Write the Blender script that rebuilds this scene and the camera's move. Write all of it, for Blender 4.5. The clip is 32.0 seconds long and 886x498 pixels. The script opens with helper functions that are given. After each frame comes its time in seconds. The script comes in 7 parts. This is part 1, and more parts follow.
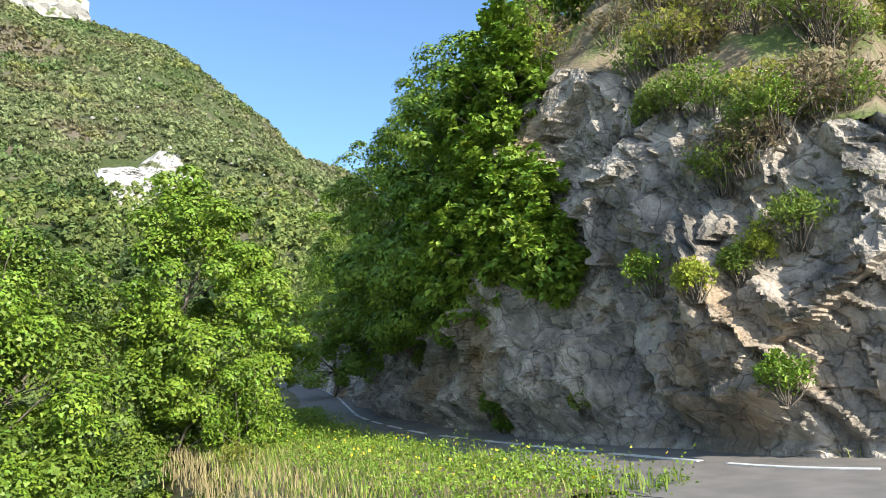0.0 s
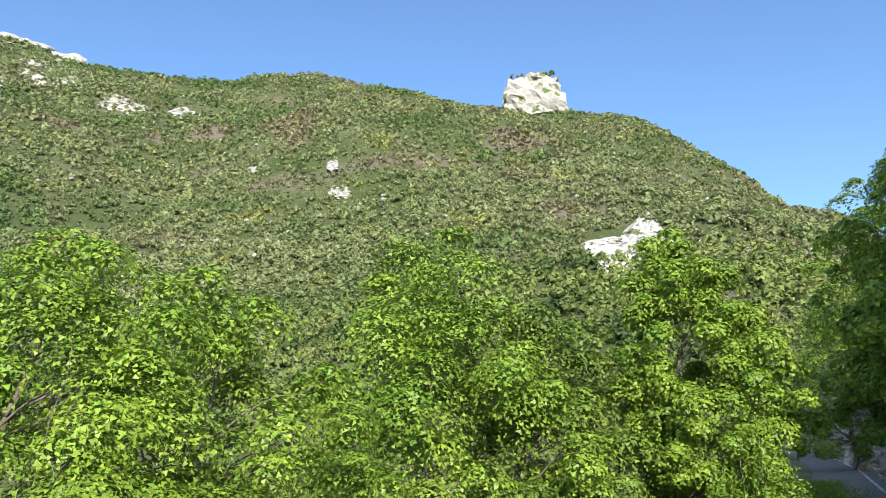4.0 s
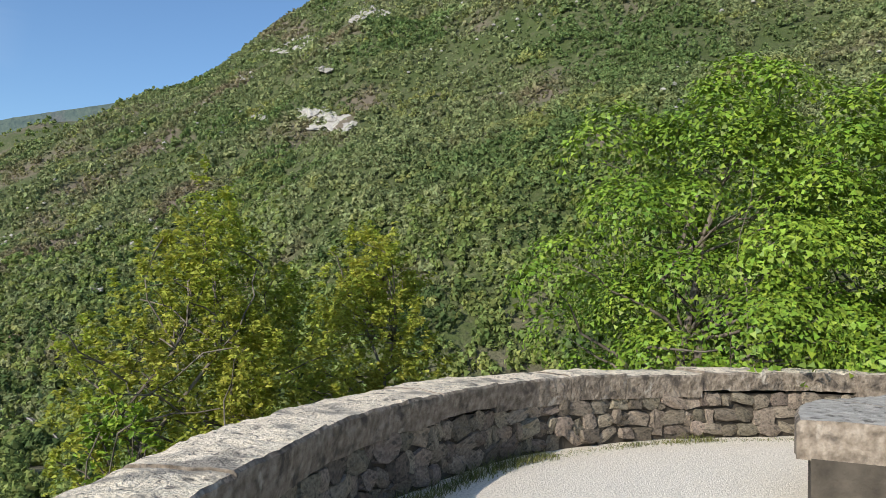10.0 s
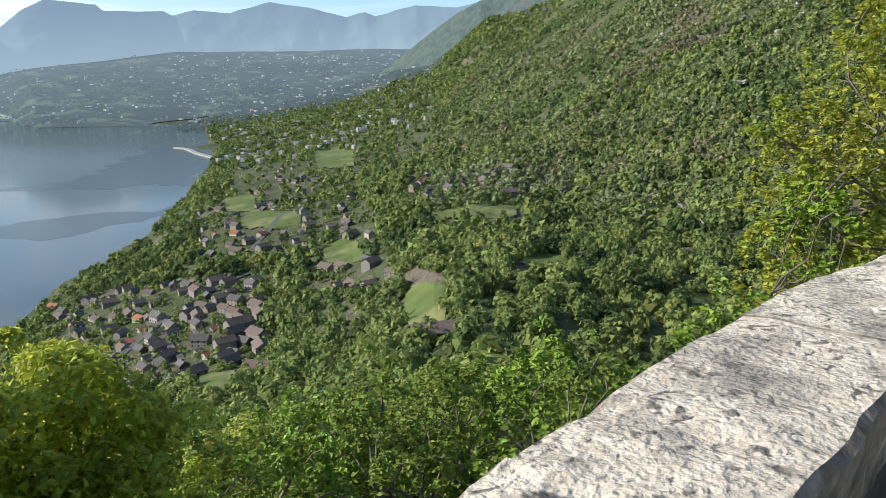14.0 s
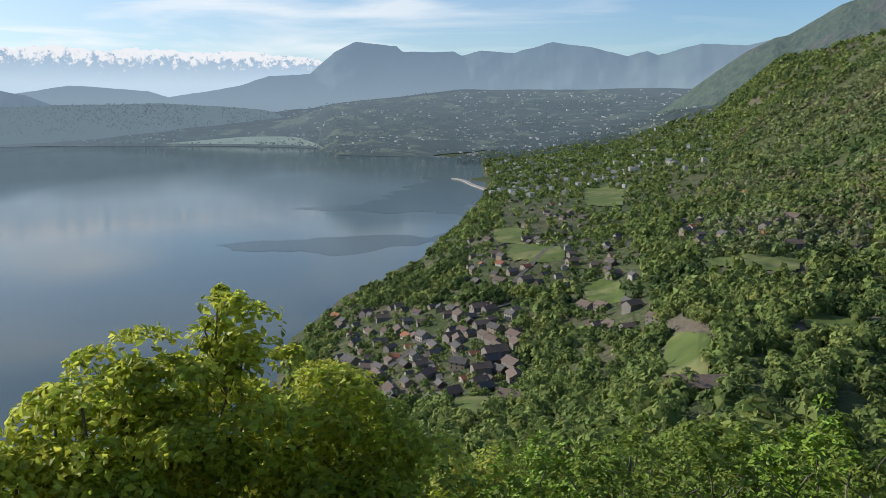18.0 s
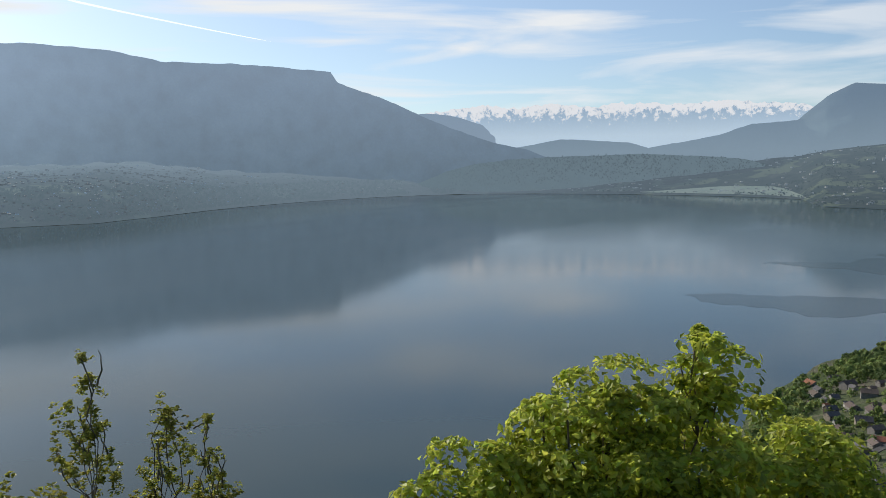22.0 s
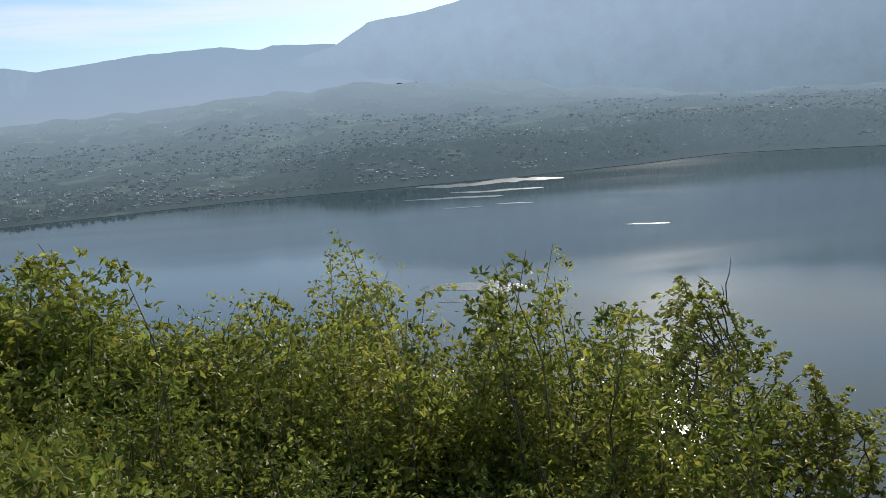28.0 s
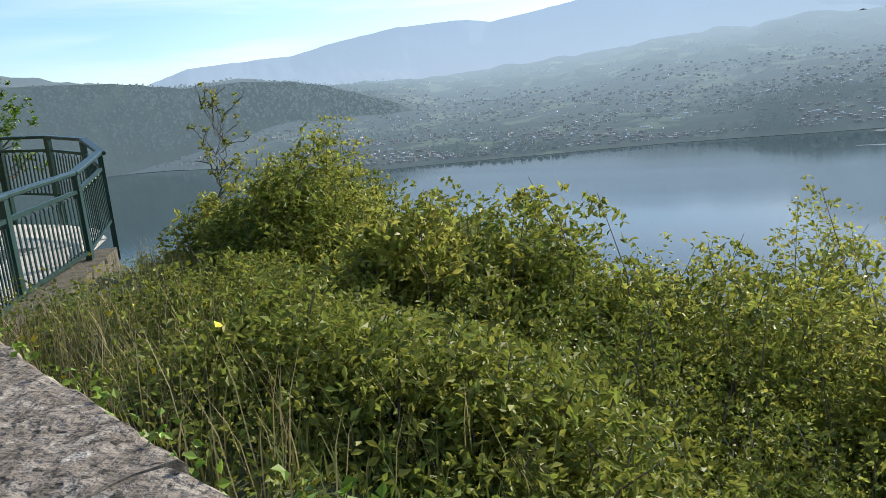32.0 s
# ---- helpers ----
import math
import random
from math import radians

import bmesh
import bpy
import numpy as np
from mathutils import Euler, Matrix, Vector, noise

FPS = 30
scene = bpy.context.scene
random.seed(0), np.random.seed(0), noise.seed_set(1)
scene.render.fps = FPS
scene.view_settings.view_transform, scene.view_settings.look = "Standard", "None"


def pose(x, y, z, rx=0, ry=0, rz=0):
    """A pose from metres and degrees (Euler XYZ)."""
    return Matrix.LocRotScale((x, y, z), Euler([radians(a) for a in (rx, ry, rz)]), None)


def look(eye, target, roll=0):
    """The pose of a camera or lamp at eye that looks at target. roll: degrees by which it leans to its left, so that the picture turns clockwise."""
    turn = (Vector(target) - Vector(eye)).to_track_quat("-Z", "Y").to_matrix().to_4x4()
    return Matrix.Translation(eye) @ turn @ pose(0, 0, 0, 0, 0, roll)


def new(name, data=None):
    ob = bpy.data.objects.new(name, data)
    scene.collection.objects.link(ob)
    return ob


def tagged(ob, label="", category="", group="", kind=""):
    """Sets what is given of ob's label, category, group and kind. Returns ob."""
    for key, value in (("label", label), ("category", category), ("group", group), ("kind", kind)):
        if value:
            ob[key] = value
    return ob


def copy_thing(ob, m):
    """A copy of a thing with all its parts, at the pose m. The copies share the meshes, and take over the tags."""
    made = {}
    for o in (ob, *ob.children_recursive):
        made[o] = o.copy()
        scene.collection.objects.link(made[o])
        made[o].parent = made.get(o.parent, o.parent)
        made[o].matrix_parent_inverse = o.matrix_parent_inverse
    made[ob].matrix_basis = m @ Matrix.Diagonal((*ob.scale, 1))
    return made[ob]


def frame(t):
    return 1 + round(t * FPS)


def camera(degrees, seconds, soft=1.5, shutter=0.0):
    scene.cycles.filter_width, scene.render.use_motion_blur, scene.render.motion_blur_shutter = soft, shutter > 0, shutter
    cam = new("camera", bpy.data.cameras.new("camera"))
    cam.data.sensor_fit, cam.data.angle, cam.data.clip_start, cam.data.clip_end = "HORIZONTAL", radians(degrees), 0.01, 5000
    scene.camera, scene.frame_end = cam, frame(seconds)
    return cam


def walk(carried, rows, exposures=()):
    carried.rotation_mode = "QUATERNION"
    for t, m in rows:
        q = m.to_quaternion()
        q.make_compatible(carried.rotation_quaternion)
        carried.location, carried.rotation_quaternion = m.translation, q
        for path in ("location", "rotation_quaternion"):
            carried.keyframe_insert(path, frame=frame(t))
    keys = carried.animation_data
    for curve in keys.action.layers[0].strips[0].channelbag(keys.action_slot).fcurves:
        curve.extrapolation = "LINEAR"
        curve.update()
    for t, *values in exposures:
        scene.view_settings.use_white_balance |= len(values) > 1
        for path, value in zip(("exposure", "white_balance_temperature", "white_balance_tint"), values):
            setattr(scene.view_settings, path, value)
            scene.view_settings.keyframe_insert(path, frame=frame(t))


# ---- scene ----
# seconds and stops
EXPOSURES = ((0.0, 0.84), (2.0, 0.8), (4.5, 0.66), (7.5, 0.2), (9.0, 0.05), (13.0, 0.16), (15.0, 0.33), (16.0, 0.3), (18.0, -0.22), (20.0, -0.32), (22.0, -0.45), (24.0, -0.75), (25.5, -0.68), (28.0, -0.3), (30.0, 0.18), (32.0, 0.28))

cam = camera(59.50, 32.0, soft=0.5)
# seconds, place in metres, then heading (0 = south over the lake, positive to the left), tilt and lean in degrees
ROWS = (
    (0, -0.04, -0.03, 1.61, -154.95, 9.33, -4.72),
    (0.5, -0.01, -0.06, 1.61, -150.69, 9.68, -4.35),
    (1, 0.00, -0.08, 1.61, -146.51, 10.08, -4.02),
    (1.5, 0.01, -0.08, 1.62, -142.74, 10.57, -3.84),
    (2, 0.02, -0.08, 1.62, -139.54, 11.46, -3.70),
    (2.5, 0.03, -0.07, 1.62, -136.48, 12.81, -3.75),
    (3, 0.03, -0.05, 1.63, -133.45, 14.15, -3.86),
    (3.5, 0.04, -0.05, 1.63, -128.03, 15.21, -3.66),
    (4, 0.08, -0.07, 1.65, -119.85, 15.94, -2.02),
    (4.5, 0.13, -0.13, 1.66, -115.43, 16.24, -1.64),
    (6.5, 0.06, -0.56, 1.64, -98.78, 15.77, 0.18),
    (7, 0.05, -0.63, 1.65, -91.64, 14.91, 1.39),
    (7.5, 0.03, -0.63, 1.65, -86.97, 13.62, 2.30),
    (8, 0.03, -0.57, 1.65, -84.25, 11.64, 2.83),
    (8.5, 0.05, -0.49, 1.66, -82.66, 9.89, 2.88),
    (9, 0.07, -0.39, 1.65, -79.44, 7.44, 2.66),
    (9.5, 0.10, -0.30, 1.65, -75.41, 5.20, 2.57),
    (10, 0.09, -0.24, 1.65, -71.25, 2.76, 2.15),
    (10.5, 0.04, -0.20, 1.65, -64.81, 0.48, 1.99),
    (11, -0.02, -0.15, 1.64, -56.88, -1.37, 1.52),
    (11.5, 0.01, -0.07, 1.63, -50.37, -3.42, 1.04),
    (12, 0.06, -0.00, 1.61, -45.37, -5.06, 0.54),
    (12.5, 0.09, 0.06, 1.59, -40.12, -6.98, 0.11),
    (13, 0.07, 0.14, 1.56, -35.80, -9.42, 0.28),
    (13.5, 0.01, 0.21, 1.55, -30.55, -11.16, -0.72),
    (14, -0.04, 0.30, 1.54, -26.58, -12.88, -1.16),
    (14.5, -0.07, 0.38, 1.55, -21.96, -13.59, -0.96),
    (15, -0.07, 0.39, 1.58, -16.74, -13.89, -1.82),
    (15.5, -0.04, 0.33, 1.61, -14.03, -14.12, -1.82),
    (17.5, 0.02, 0.34, 1.65, -8.39, -11.29, -0.05),
    (18, 0.00, 0.36, 1.64, -7.00, -9.97, -0.11),
    (18.5, -0.01, 0.36, 1.64, -4.36, -7.83, -0.07),
    (19, -0.02, 0.32, 1.63, -0.07, -7.75, -0.55),
    (19.5, -0.01, 0.22, 1.63, 4.83, -7.69, -0.86),
    (20, 0.01, 0.11, 1.63, 8.15, -7.36, -0.86),
    (20.5, 0.02, 0.08, 1.63, 12.51, -7.39, -1.01),
    (21, -0.01, 0.12, 1.61, 17.68, -7.25, -1.34),
    (21.5, -0.05, 0.15, 1.60, 22.70, -6.48, -1.14),
    (22, -0.07, 0.16, 1.60, 26.94, -6.13, -0.71),
    (22.5, -0.08, 0.19, 1.60, 31.46, -6.23, -0.32),
    (23, -0.08, 0.21, 1.60, 35.20, -6.36, -0.05),
    (23.5, -0.09, 0.19, 1.60, 39.96, -6.73, 0.31),
    (24, -0.11, 0.20, 1.59, 45.69, -6.90, -0.06),
    (24.5, -0.15, 0.22, 1.58, 49.12, -7.01, -0.06),
    (26.5, -0.11, 0.20, 1.62, 67.85, -8.40, -1.91),
    (27, -0.13, 0.19, 1.62, 74.24, -8.93, -2.59),
    (27.5, -0.12, 0.17, 1.62, 79.15, -9.27, -3.23),
    (28, -0.10, 0.13, 1.62, 85.25, -9.67, -3.76),
    (28.5, -0.08, 0.09, 1.61, 90.30, -9.78, -4.35),
    (29, -0.07, 0.04, 1.61, 94.39, -10.24, -4.16),
    (29.5, -0.05, -0.01, 1.61, 99.24, -10.23, -4.85),
    (30, -0.03, -0.05, 1.62, 104.12, -10.55, -5.42),
    (30.5, -0.03, -0.08, 1.62, 107.08, -10.94, -5.65),
    (31, -0.05, -0.14, 1.61, 109.72, -11.04, -5.70),
    (31.5, -0.05, -0.20, 1.62, 112.56, -11.38, -5.77),
    (32, -0.02, -0.25, 1.64, 116.50, -11.47, -5.41),
)


def stand(x, y, z, heading, tilt, lean):
    h, p = radians(heading), radians(tilt)
    return look((x, y, z), (x - math.sin(h) * math.cos(p), y + math.cos(h) * math.cos(p), z + math.sin(p)), lean)


walk(cam, [(row[0], stand(*row[1:])) for row in ROWS], EXPOSURES)

# ---- world, sun ----
SUN_AZ, SUN_EL = 69.0, 26.5
LAKE = -160.0
world = bpy.data.worlds.new("sky")
scene.world = world
world.use_nodes = True
wn, wl = world.node_tree.nodes, world.node_tree.links
wn.clear()
sky = wn.new("ShaderNodeTexSky")
sky.sky_type = "NISHITA"
sky.sun_disc = False
sky.sun_elevation = radians(SUN_EL)
sky.sun_rotation = radians(-SUN_AZ)
sky.altitude = 400
sky.air_density, sky.dust_density, sky.ozone_density = 1.0, 0.7, 2.5
back = wn.new("ShaderNodeBackground")
back.inputs[1].default_value = 0.15
wout = wn.new("ShaderNodeOutputWorld")
# thin streaks of high cloud, thicker towards the sun
wtc = wn.new("ShaderNodeTexCoord")
wmap = wn.new("ShaderNodeMapping")
wmap.inputs["Rotation"].default_value = (0, 0, radians(28))
wmap.inputs["Scale"].default_value = (2.2, 0.7, 16.0)
wl.new(wtc.outputs["Generated"], wmap.inputs[0])
wno = wn.new("ShaderNodeTexNoise")
wno.inputs["Scale"].default_value, wno.inputs["Detail"].default_value, wno.inputs["Distortion"].default_value = 1.6, 7, 0.5
wl.new(wmap.outputs[0], wno.inputs[0])
wmr = wn.new("ShaderNodeMapRange")
wmr.inputs["From Min"].default_value, wmr.inputs["From Max"].default_value = 0.47, 0.66
wl.new(wno.outputs[0], wmr.inputs[0])
wdot = wn.new("ShaderNodeVectorMath")
wdot.operation = "DOT_PRODUCT"
wdot.inputs[1].default_value = (-math.sin(radians(55)), math.cos(radians(55)), 0.1)
wl.new(wtc.outputs["Generated"], wdot.inputs[0])
wmr2 = wn.new("ShaderNodeMapRange")
wmr2.inputs["From Min"].default_value, wmr2.inputs["From Max"].default_value, wmr2.inputs["To Max"].default_value = -0.1, 0.9, 0.8
wl.new(wdot.outputs["Value"], wmr2.inputs[0])
wmul = wn.new("ShaderNodeMath")
wmul.operation = "MULTIPLY"
wl.new(wmr.outputs[0], wmul.inputs[0])
wl.new(wmr2.outputs[0], wmul.inputs[1])
wmix = wn.new("ShaderNodeMix")
wmix.data_type = "RGBA"
wtint = wn.new("ShaderNodeMix")
wtint.data_type, wtint.blend_type = "RGBA", "MULTIPLY"
wtint.inputs["Factor"].default_value = 1.0
wl.new(sky.outputs[0], wtint.inputs["A"])
wtint.inputs["B"].default_value = (0.83, 0.97, 1.09, 1)
wveil = wn.new("ShaderNodeMapRange")
wveil.inputs["From Min"].default_value, wveil.inputs["From Max"].default_value, wveil.inputs["To Max"].default_value = 0.15, 1.0, 0.30
wl.new(wdot.outputs["Value"], wveil.inputs[0])
wmax = wn.new("ShaderNodeMath")
wmax.operation = "ADD"
wmax.use_clamp = True
wl.new(wmul.outputs[0], wmax.inputs[0])
wl.new(wveil.outputs[0], wmax.inputs[1])
wl.new(wmax.outputs[0], wmix.inputs["Factor"])
wl.new(wtint.outputs["Result"], wmix.inputs["A"])
wmix.inputs["B"].default_value = (7.6, 7.8, 8.0, 1)
wl.new(wmix.outputs["Result"], back.inputs[0])
wl.new(back.outputs[0], wout.inputs[0])

sun = bpy.data.lights.new("sun", "SUN")
sun.energy, sun.angle, sun.color = 4.5, radians(0.6), (1.0, 0.93, 0.82)
sun_ob = new("sun", sun)
sun_dir = Vector((-math.sin(radians(SUN_AZ)) * math.cos(radians(SUN_EL)), math.cos(radians(SUN_AZ)) * math.cos(radians(SUN_EL)), math.sin(radians(SUN_EL))))
sun_ob.matrix_world = look(sun_dir * 100, (0, 0, 0))

# ---- materials ----


def material(name, colours, scale=4.0, detail=5.0, rough=0.8, bump=0.3, bump_scale=None, bump_dist=0.02, island=0.0, spec=0.3, space="Object", stretch=(1, 1, 1), through_light=0.0, second=None, glow=None):
    """Noise-mixed colours with relief; island: how much single pieces differ; second: (colour, scale, low, high) of a patchy layer."""
    m = bpy.data.materials.new(name)
    m.use_nodes = True
    n, l = m.node_tree.nodes, m.node_tree.links
    b = n["Principled BSDF"]
    b.inputs["Roughness"].default_value = rough
    b.inputs["Specular IOR Level"].default_value = spec
    tc = n.new("ShaderNodeTexCoord")
    mp = n.new("ShaderNodeMapping")
    mp.inputs["Scale"].default_value = stretch
    l.new(tc.outputs[space], mp.inputs[0])
    nz = n.new("ShaderNodeTexNoise")
    nz.inputs["Scale"].default_value, nz.inputs["Detail"].default_value = scale, detail
    l.new(mp.outputs[0], nz.inputs[0])
    ramp = n.new("ShaderNodeValToRGB")
    e = ramp.color_ramp.elements
    k = len(colours)
    for i, c in enumerate(colours):
        p = 0.3 + 0.4 * i / max(1, k - 1)
        el = e[i] if i < 2 else e.new(p)
        el.position = p
        el.color = (*c, 1)
    l.new(nz.outputs[0], ramp.inputs[0])
    col = ramp.outputs[0]
    for k_layer, layer in enumerate([second] if second and not isinstance(second[0][0], tuple) else second or []):
        n2 = n.new("ShaderNodeTexNoise")
        n2.inputs["Scale"].default_value, n2.inputs["Detail"].default_value = layer[1], 6
        n2.inputs["Distortion"].default_value = 0.4 * k_layer
        l.new(mp.outputs[0], n2.inputs[0])
        mr = n.new("ShaderNodeMapRange")
        mr.inputs["From Min"].default_value, mr.inputs["From Max"].default_value = layer[2], layer[3]
        l.new(n2.outputs[0], mr.inputs[0])
        mx = n.new("ShaderNodeMix")
        mx.data_type = "RGBA"
        l.new(mr.outputs[0], mx.inputs["Factor"])
        l.new(col, mx.inputs["A"])
        mx.inputs["B"].default_value = (*layer[0], 1)
        col = mx.outputs["Result"]
    if island:
        g = n.new("ShaderNodeNewGeometry")
        oi = n.new("ShaderNodeObjectInfo")
        ad = n.new("ShaderNodeMath")
        ad.operation = "ADD"
        l.new(g.outputs["Random Per Island"], ad.inputs[0])
        l.new(oi.outputs["Random"], ad.inputs[1])
        fr = n.new("ShaderNodeMath")
        fr.operation = "FRACT"
        l.new(ad.outputs[0], fr.inputs[0])
        hs = n.new("ShaderNodeHueSaturation")
        v = n.new("ShaderNodeMapRange")
        v.inputs["To Min"].default_value, v.inputs["To Max"].default_value = 1 - island, 1 + island
        l.new(fr.outputs[0], v.inputs[0])
        l.new(v.outputs[0], hs.inputs["Value"])
        h = n.new("ShaderNodeMapRange")
        h.inputs["To Min"].default_value, h.inputs["To Max"].default_value = 0.5 + 0.05 * island, 0.5 - 0.05 * island
        f2 = n.new("ShaderNodeMath")
        f2.operation = "MULTIPLY"
        f2.inputs[1].default_value = 7.31
        l.new(fr.outputs[0], f2.inputs[0])
        f3 = n.new("ShaderNodeMath")
        f3.operation = "FRACT"
        l.new(f2.outputs[0], f3.inputs[0])
        l.new(f3.outputs[0], h.inputs[0])
        l.new(h.outputs[0], hs.inputs["Hue"])
        l.new(col, hs.inputs["Color"])
        col = hs.outputs[0]
    l.new(col, b.inputs["Base Color"])
    if glow:
        b.inputs["Emission Color"].default_value = (*glow, 1)
        b.inputs["Emission Strength"].default_value = 1.0
    if bump:
        nb = n.new("ShaderNodeTexNoise")
        nb.inputs["Scale"].default_value, nb.inputs["Detail"].default_value = bump_scale or scale * 3, 6
        l.new(mp.outputs[0], nb.inputs[0])
        bp = n.new("ShaderNodeBump")
        bp.inputs["Strength"].default_value, bp.inputs["Distance"].default_value = bump, bump_dist
        l.new(nb.outputs[0], bp.inputs["Height"])
        l.new(bp.outputs[0], b.inputs["Normal"])
    if through_light:
        tr = n.new("ShaderNodeBsdfTranslucent")
        l.new(col, tr.inputs[0])
        ms = n.new("ShaderNodeMixShader")
        ms.inputs[0].default_value = through_light
        l.new(b.outputs[0], ms.inputs[1])
        l.new(tr.outputs[0], ms.inputs[2])
        l.new(ms.outputs[0], n["Material Output"].inputs[0])
    return m


M = {}
M["ground"] = material("hill_soil", [(0.05, 0.07, 0.024), (0.085, 0.105, 0.04), (0.14, 0.135, 0.08)], 0.22, 10, 0.95, 1.0, 0.35, 2.5, second=(((0.16, 0.135, 0.10), 0.011, 0.50, 0.64), ((0.06, 0.085, 0.024), 0.014, 0.45, 0.62)))
M["far_wood"] = material("far_foliage", [(0.205, 0.25, 0.113), (0.32, 0.36, 0.167)], 0.05, 6, 0.85, 0, island=0.42, spec=0.1, through_light=0.35, second=(((0.28, 0.245, 0.15), 0.011, 0.52, 0.66), ((0.165, 0.235, 0.085), 0.007, 0.5, 0.62), ((0.34, 0.36, 0.12), 0.02, 0.57, 0.70)))
M["valley_leaf"] = material("valley_foliage", [(0.18, 0.245, 0.076), (0.295, 0.35, 0.115)], 0.06, 6, 0.85, 0, island=0.42, spec=0.1, through_light=0.35, second=(((0.10, 0.15, 0.055), 0.02, 0.5, 0.62), ((0.29, 0.325, 0.10), 0.03, 0.56, 0.68)))
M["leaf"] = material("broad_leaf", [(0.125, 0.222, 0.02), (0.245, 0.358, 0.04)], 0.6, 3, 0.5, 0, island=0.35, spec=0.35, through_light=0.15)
# darker copy of the broad leaf: the gorge's shade put into its colour
M["leaf_shaded"] = material("shaded_broad_leaf", [(0.09, 0.165, 0.022), (0.185, 0.265, 0.04)], 0.6, 3, 0.5, 0, island=0.35, spec=0.3, through_light=0.2)
M["leaf_yellow"] = material("young_leaf", [(0.31, 0.40, 0.05), (0.48, 0.46, 0.085)], 0.8, 3, 0.55, 0, island=0.35, spec=0.3, through_light=0.4)
M["leaf_dark"] = material("shrub_leaf", [(0.25, 0.28, 0.052), (0.43, 0.42, 0.088)], 0.8, 3, 0.45, 0, island=0.45, spec=0.3, through_light=0.55, second=((0.30, 0.22, 0.09), 1.6, 0.66, 0.74))
M["bark"] = material("grey_bark", [(0.10, 0.085, 0.065), (0.24, 0.21, 0.17)], 8, 6, 0.9, 0.7, 20, 0.01, stretch=(1, 1, 0.3))
M["stone"] = material("limestone", [(0.14, 0.115, 0.088), (0.33, 0.28, 0.215)], 7, 10, 0.9, 0.6, 25, 0.015, island=0.4, second=((0.10, 0.09, 0.072), 5.0, 0.54, 0.66))
M["cliff"] = material("grey_cliff", [(0.20, 0.185, 0.16), (0.40, 0.36, 0.30), (0.62, 0.56, 0.47)], 2.2, 15, 0.92, 1.0, 14.0, 0.10, second=(((0.40, 0.285, 0.17), 0.3, 0.55, 0.72), ((0.15, 0.14, 0.12), 0.55, 0.54, 0.70), ((0.13, 0.135, 0.07), 1.4, 0.64, 0.72)))
# open cracks in the rock
n, l = M["cliff"].node_tree.nodes, M["cliff"].node_tree.links
ctc, cwob, cadd, cvor, crng, cmul = n.new("ShaderNodeTexCoord"), n.new("ShaderNodeTexNoise"), n.new("ShaderNodeMixRGB"), n.new("ShaderNodeTexVoronoi"), n.new("ShaderNodeMapRange"), n.new("ShaderNodeMixRGB")
cwob.inputs["Scale"].default_value, cwob.inputs["Detail"].default_value = 1.1, 5
l.new(ctc.outputs["Object"], cwob.inputs[0])
cadd.blend_type, cadd.inputs[0].default_value = "LINEAR_LIGHT", 0.5
l.new(ctc.outputs["Object"], cadd.inputs[1])
l.new(cwob.outputs["Color"], cadd.inputs[2])
cvor.feature = "DISTANCE_TO_EDGE"
cvor.inputs["Scale"].default_value = 1.5
l.new(cadd.outputs[0], cvor.inputs["Vector"])
crng.inputs["From Max"].default_value, crng.inputs["To Min"].default_value = 0.04, 0.5
l.new(cvor.outputs["Distance"], crng.inputs[0])
cmul.blend_type, cmul.inputs[0].default_value = "MULTIPLY", 1.0
cb = n["Principled BSDF"].inputs["Base Color"]
l.new(cb.links[0].from_socket, cmul.inputs[1])
l.new(crng.outputs[0], cmul.inputs[2])
l.new(cmul.outputs[0], cb)
M["white_cliff"] = material("pale_cliff", [(0.42, 0.40, 0.37), (0.66, 0.64, 0.60)], 0.05, 10, 0.9, 1.0, 0.2, 4.0, second=((0.14, 0.15, 0.07), 0.05, 0.56, 0.64))
M["asphalt"] = material("asphalt", [(0.18, 0.168, 0.152), (0.26, 0.24, 0.215)], 2, 8, 0.85, 0.5, 90, 0.006)
M["paint"] = material("road_paint", [(0.6, 0.6, 0.57), (0.75, 0.75, 0.72)], 5, 5, 0.7, 0.2, 60, 0.003)
M["gravel"] = material("pale_gravel", [(0.62, 0.555, 0.46), (0.82, 0.745, 0.63), (0.94, 0.87, 0.75)], 38, 6, 0.95, 0.7, 60, 0.02)
M["grass"] = material("grass", [(0.16, 0.28, 0.035), (0.33, 0.38, 0.09)], 1.5, 5, 0.7, 0, island=0.4, through_light=0.3)
M["rail"] = material("green_paint", [(0.012, 0.04, 0.032), (0.02, 0.055, 0.045)], 6, 4, 0.35, 0.1, 40, 0.002, spec=0.5)

M["leaf_oak"] = material("oak_leaf", [(0.44, 0.51, 0.065), (0.60, 0.62, 0.115)], 1.5, 3, 0.45, 0, island=0.4, spec=0.4, through_light=0.58)
M["leaf_mid"] = material("slope_leaf", [(0.18, 0.26, 0.045), (0.29, 0.36, 0.08)], 0.5, 4, 0.6, 0, island=0.4, spec=0.2, through_light=0.35)
M["meadow"] = material("meadow", [(0.085, 0.125, 0.028), (0.125, 0.165, 0.042)], 0.08, 6, 0.9, 0.4, 0.8, 0.2, second=((0.20, 0.21, 0.08), 0.03, 0.52, 0.66))
M["render_cream"] = material("cream_render", [(0.24, 0.20, 0.15), (0.34, 0.29, 0.22)], 0.6, 4, 0.9, 0.1, 6, 0.02)
M["render_white"] = material("white_render", [(0.34, 0.32, 0.28), (0.46, 0.43, 0.38)], 0.6, 4, 0.9, 0.1, 6, 0.02)
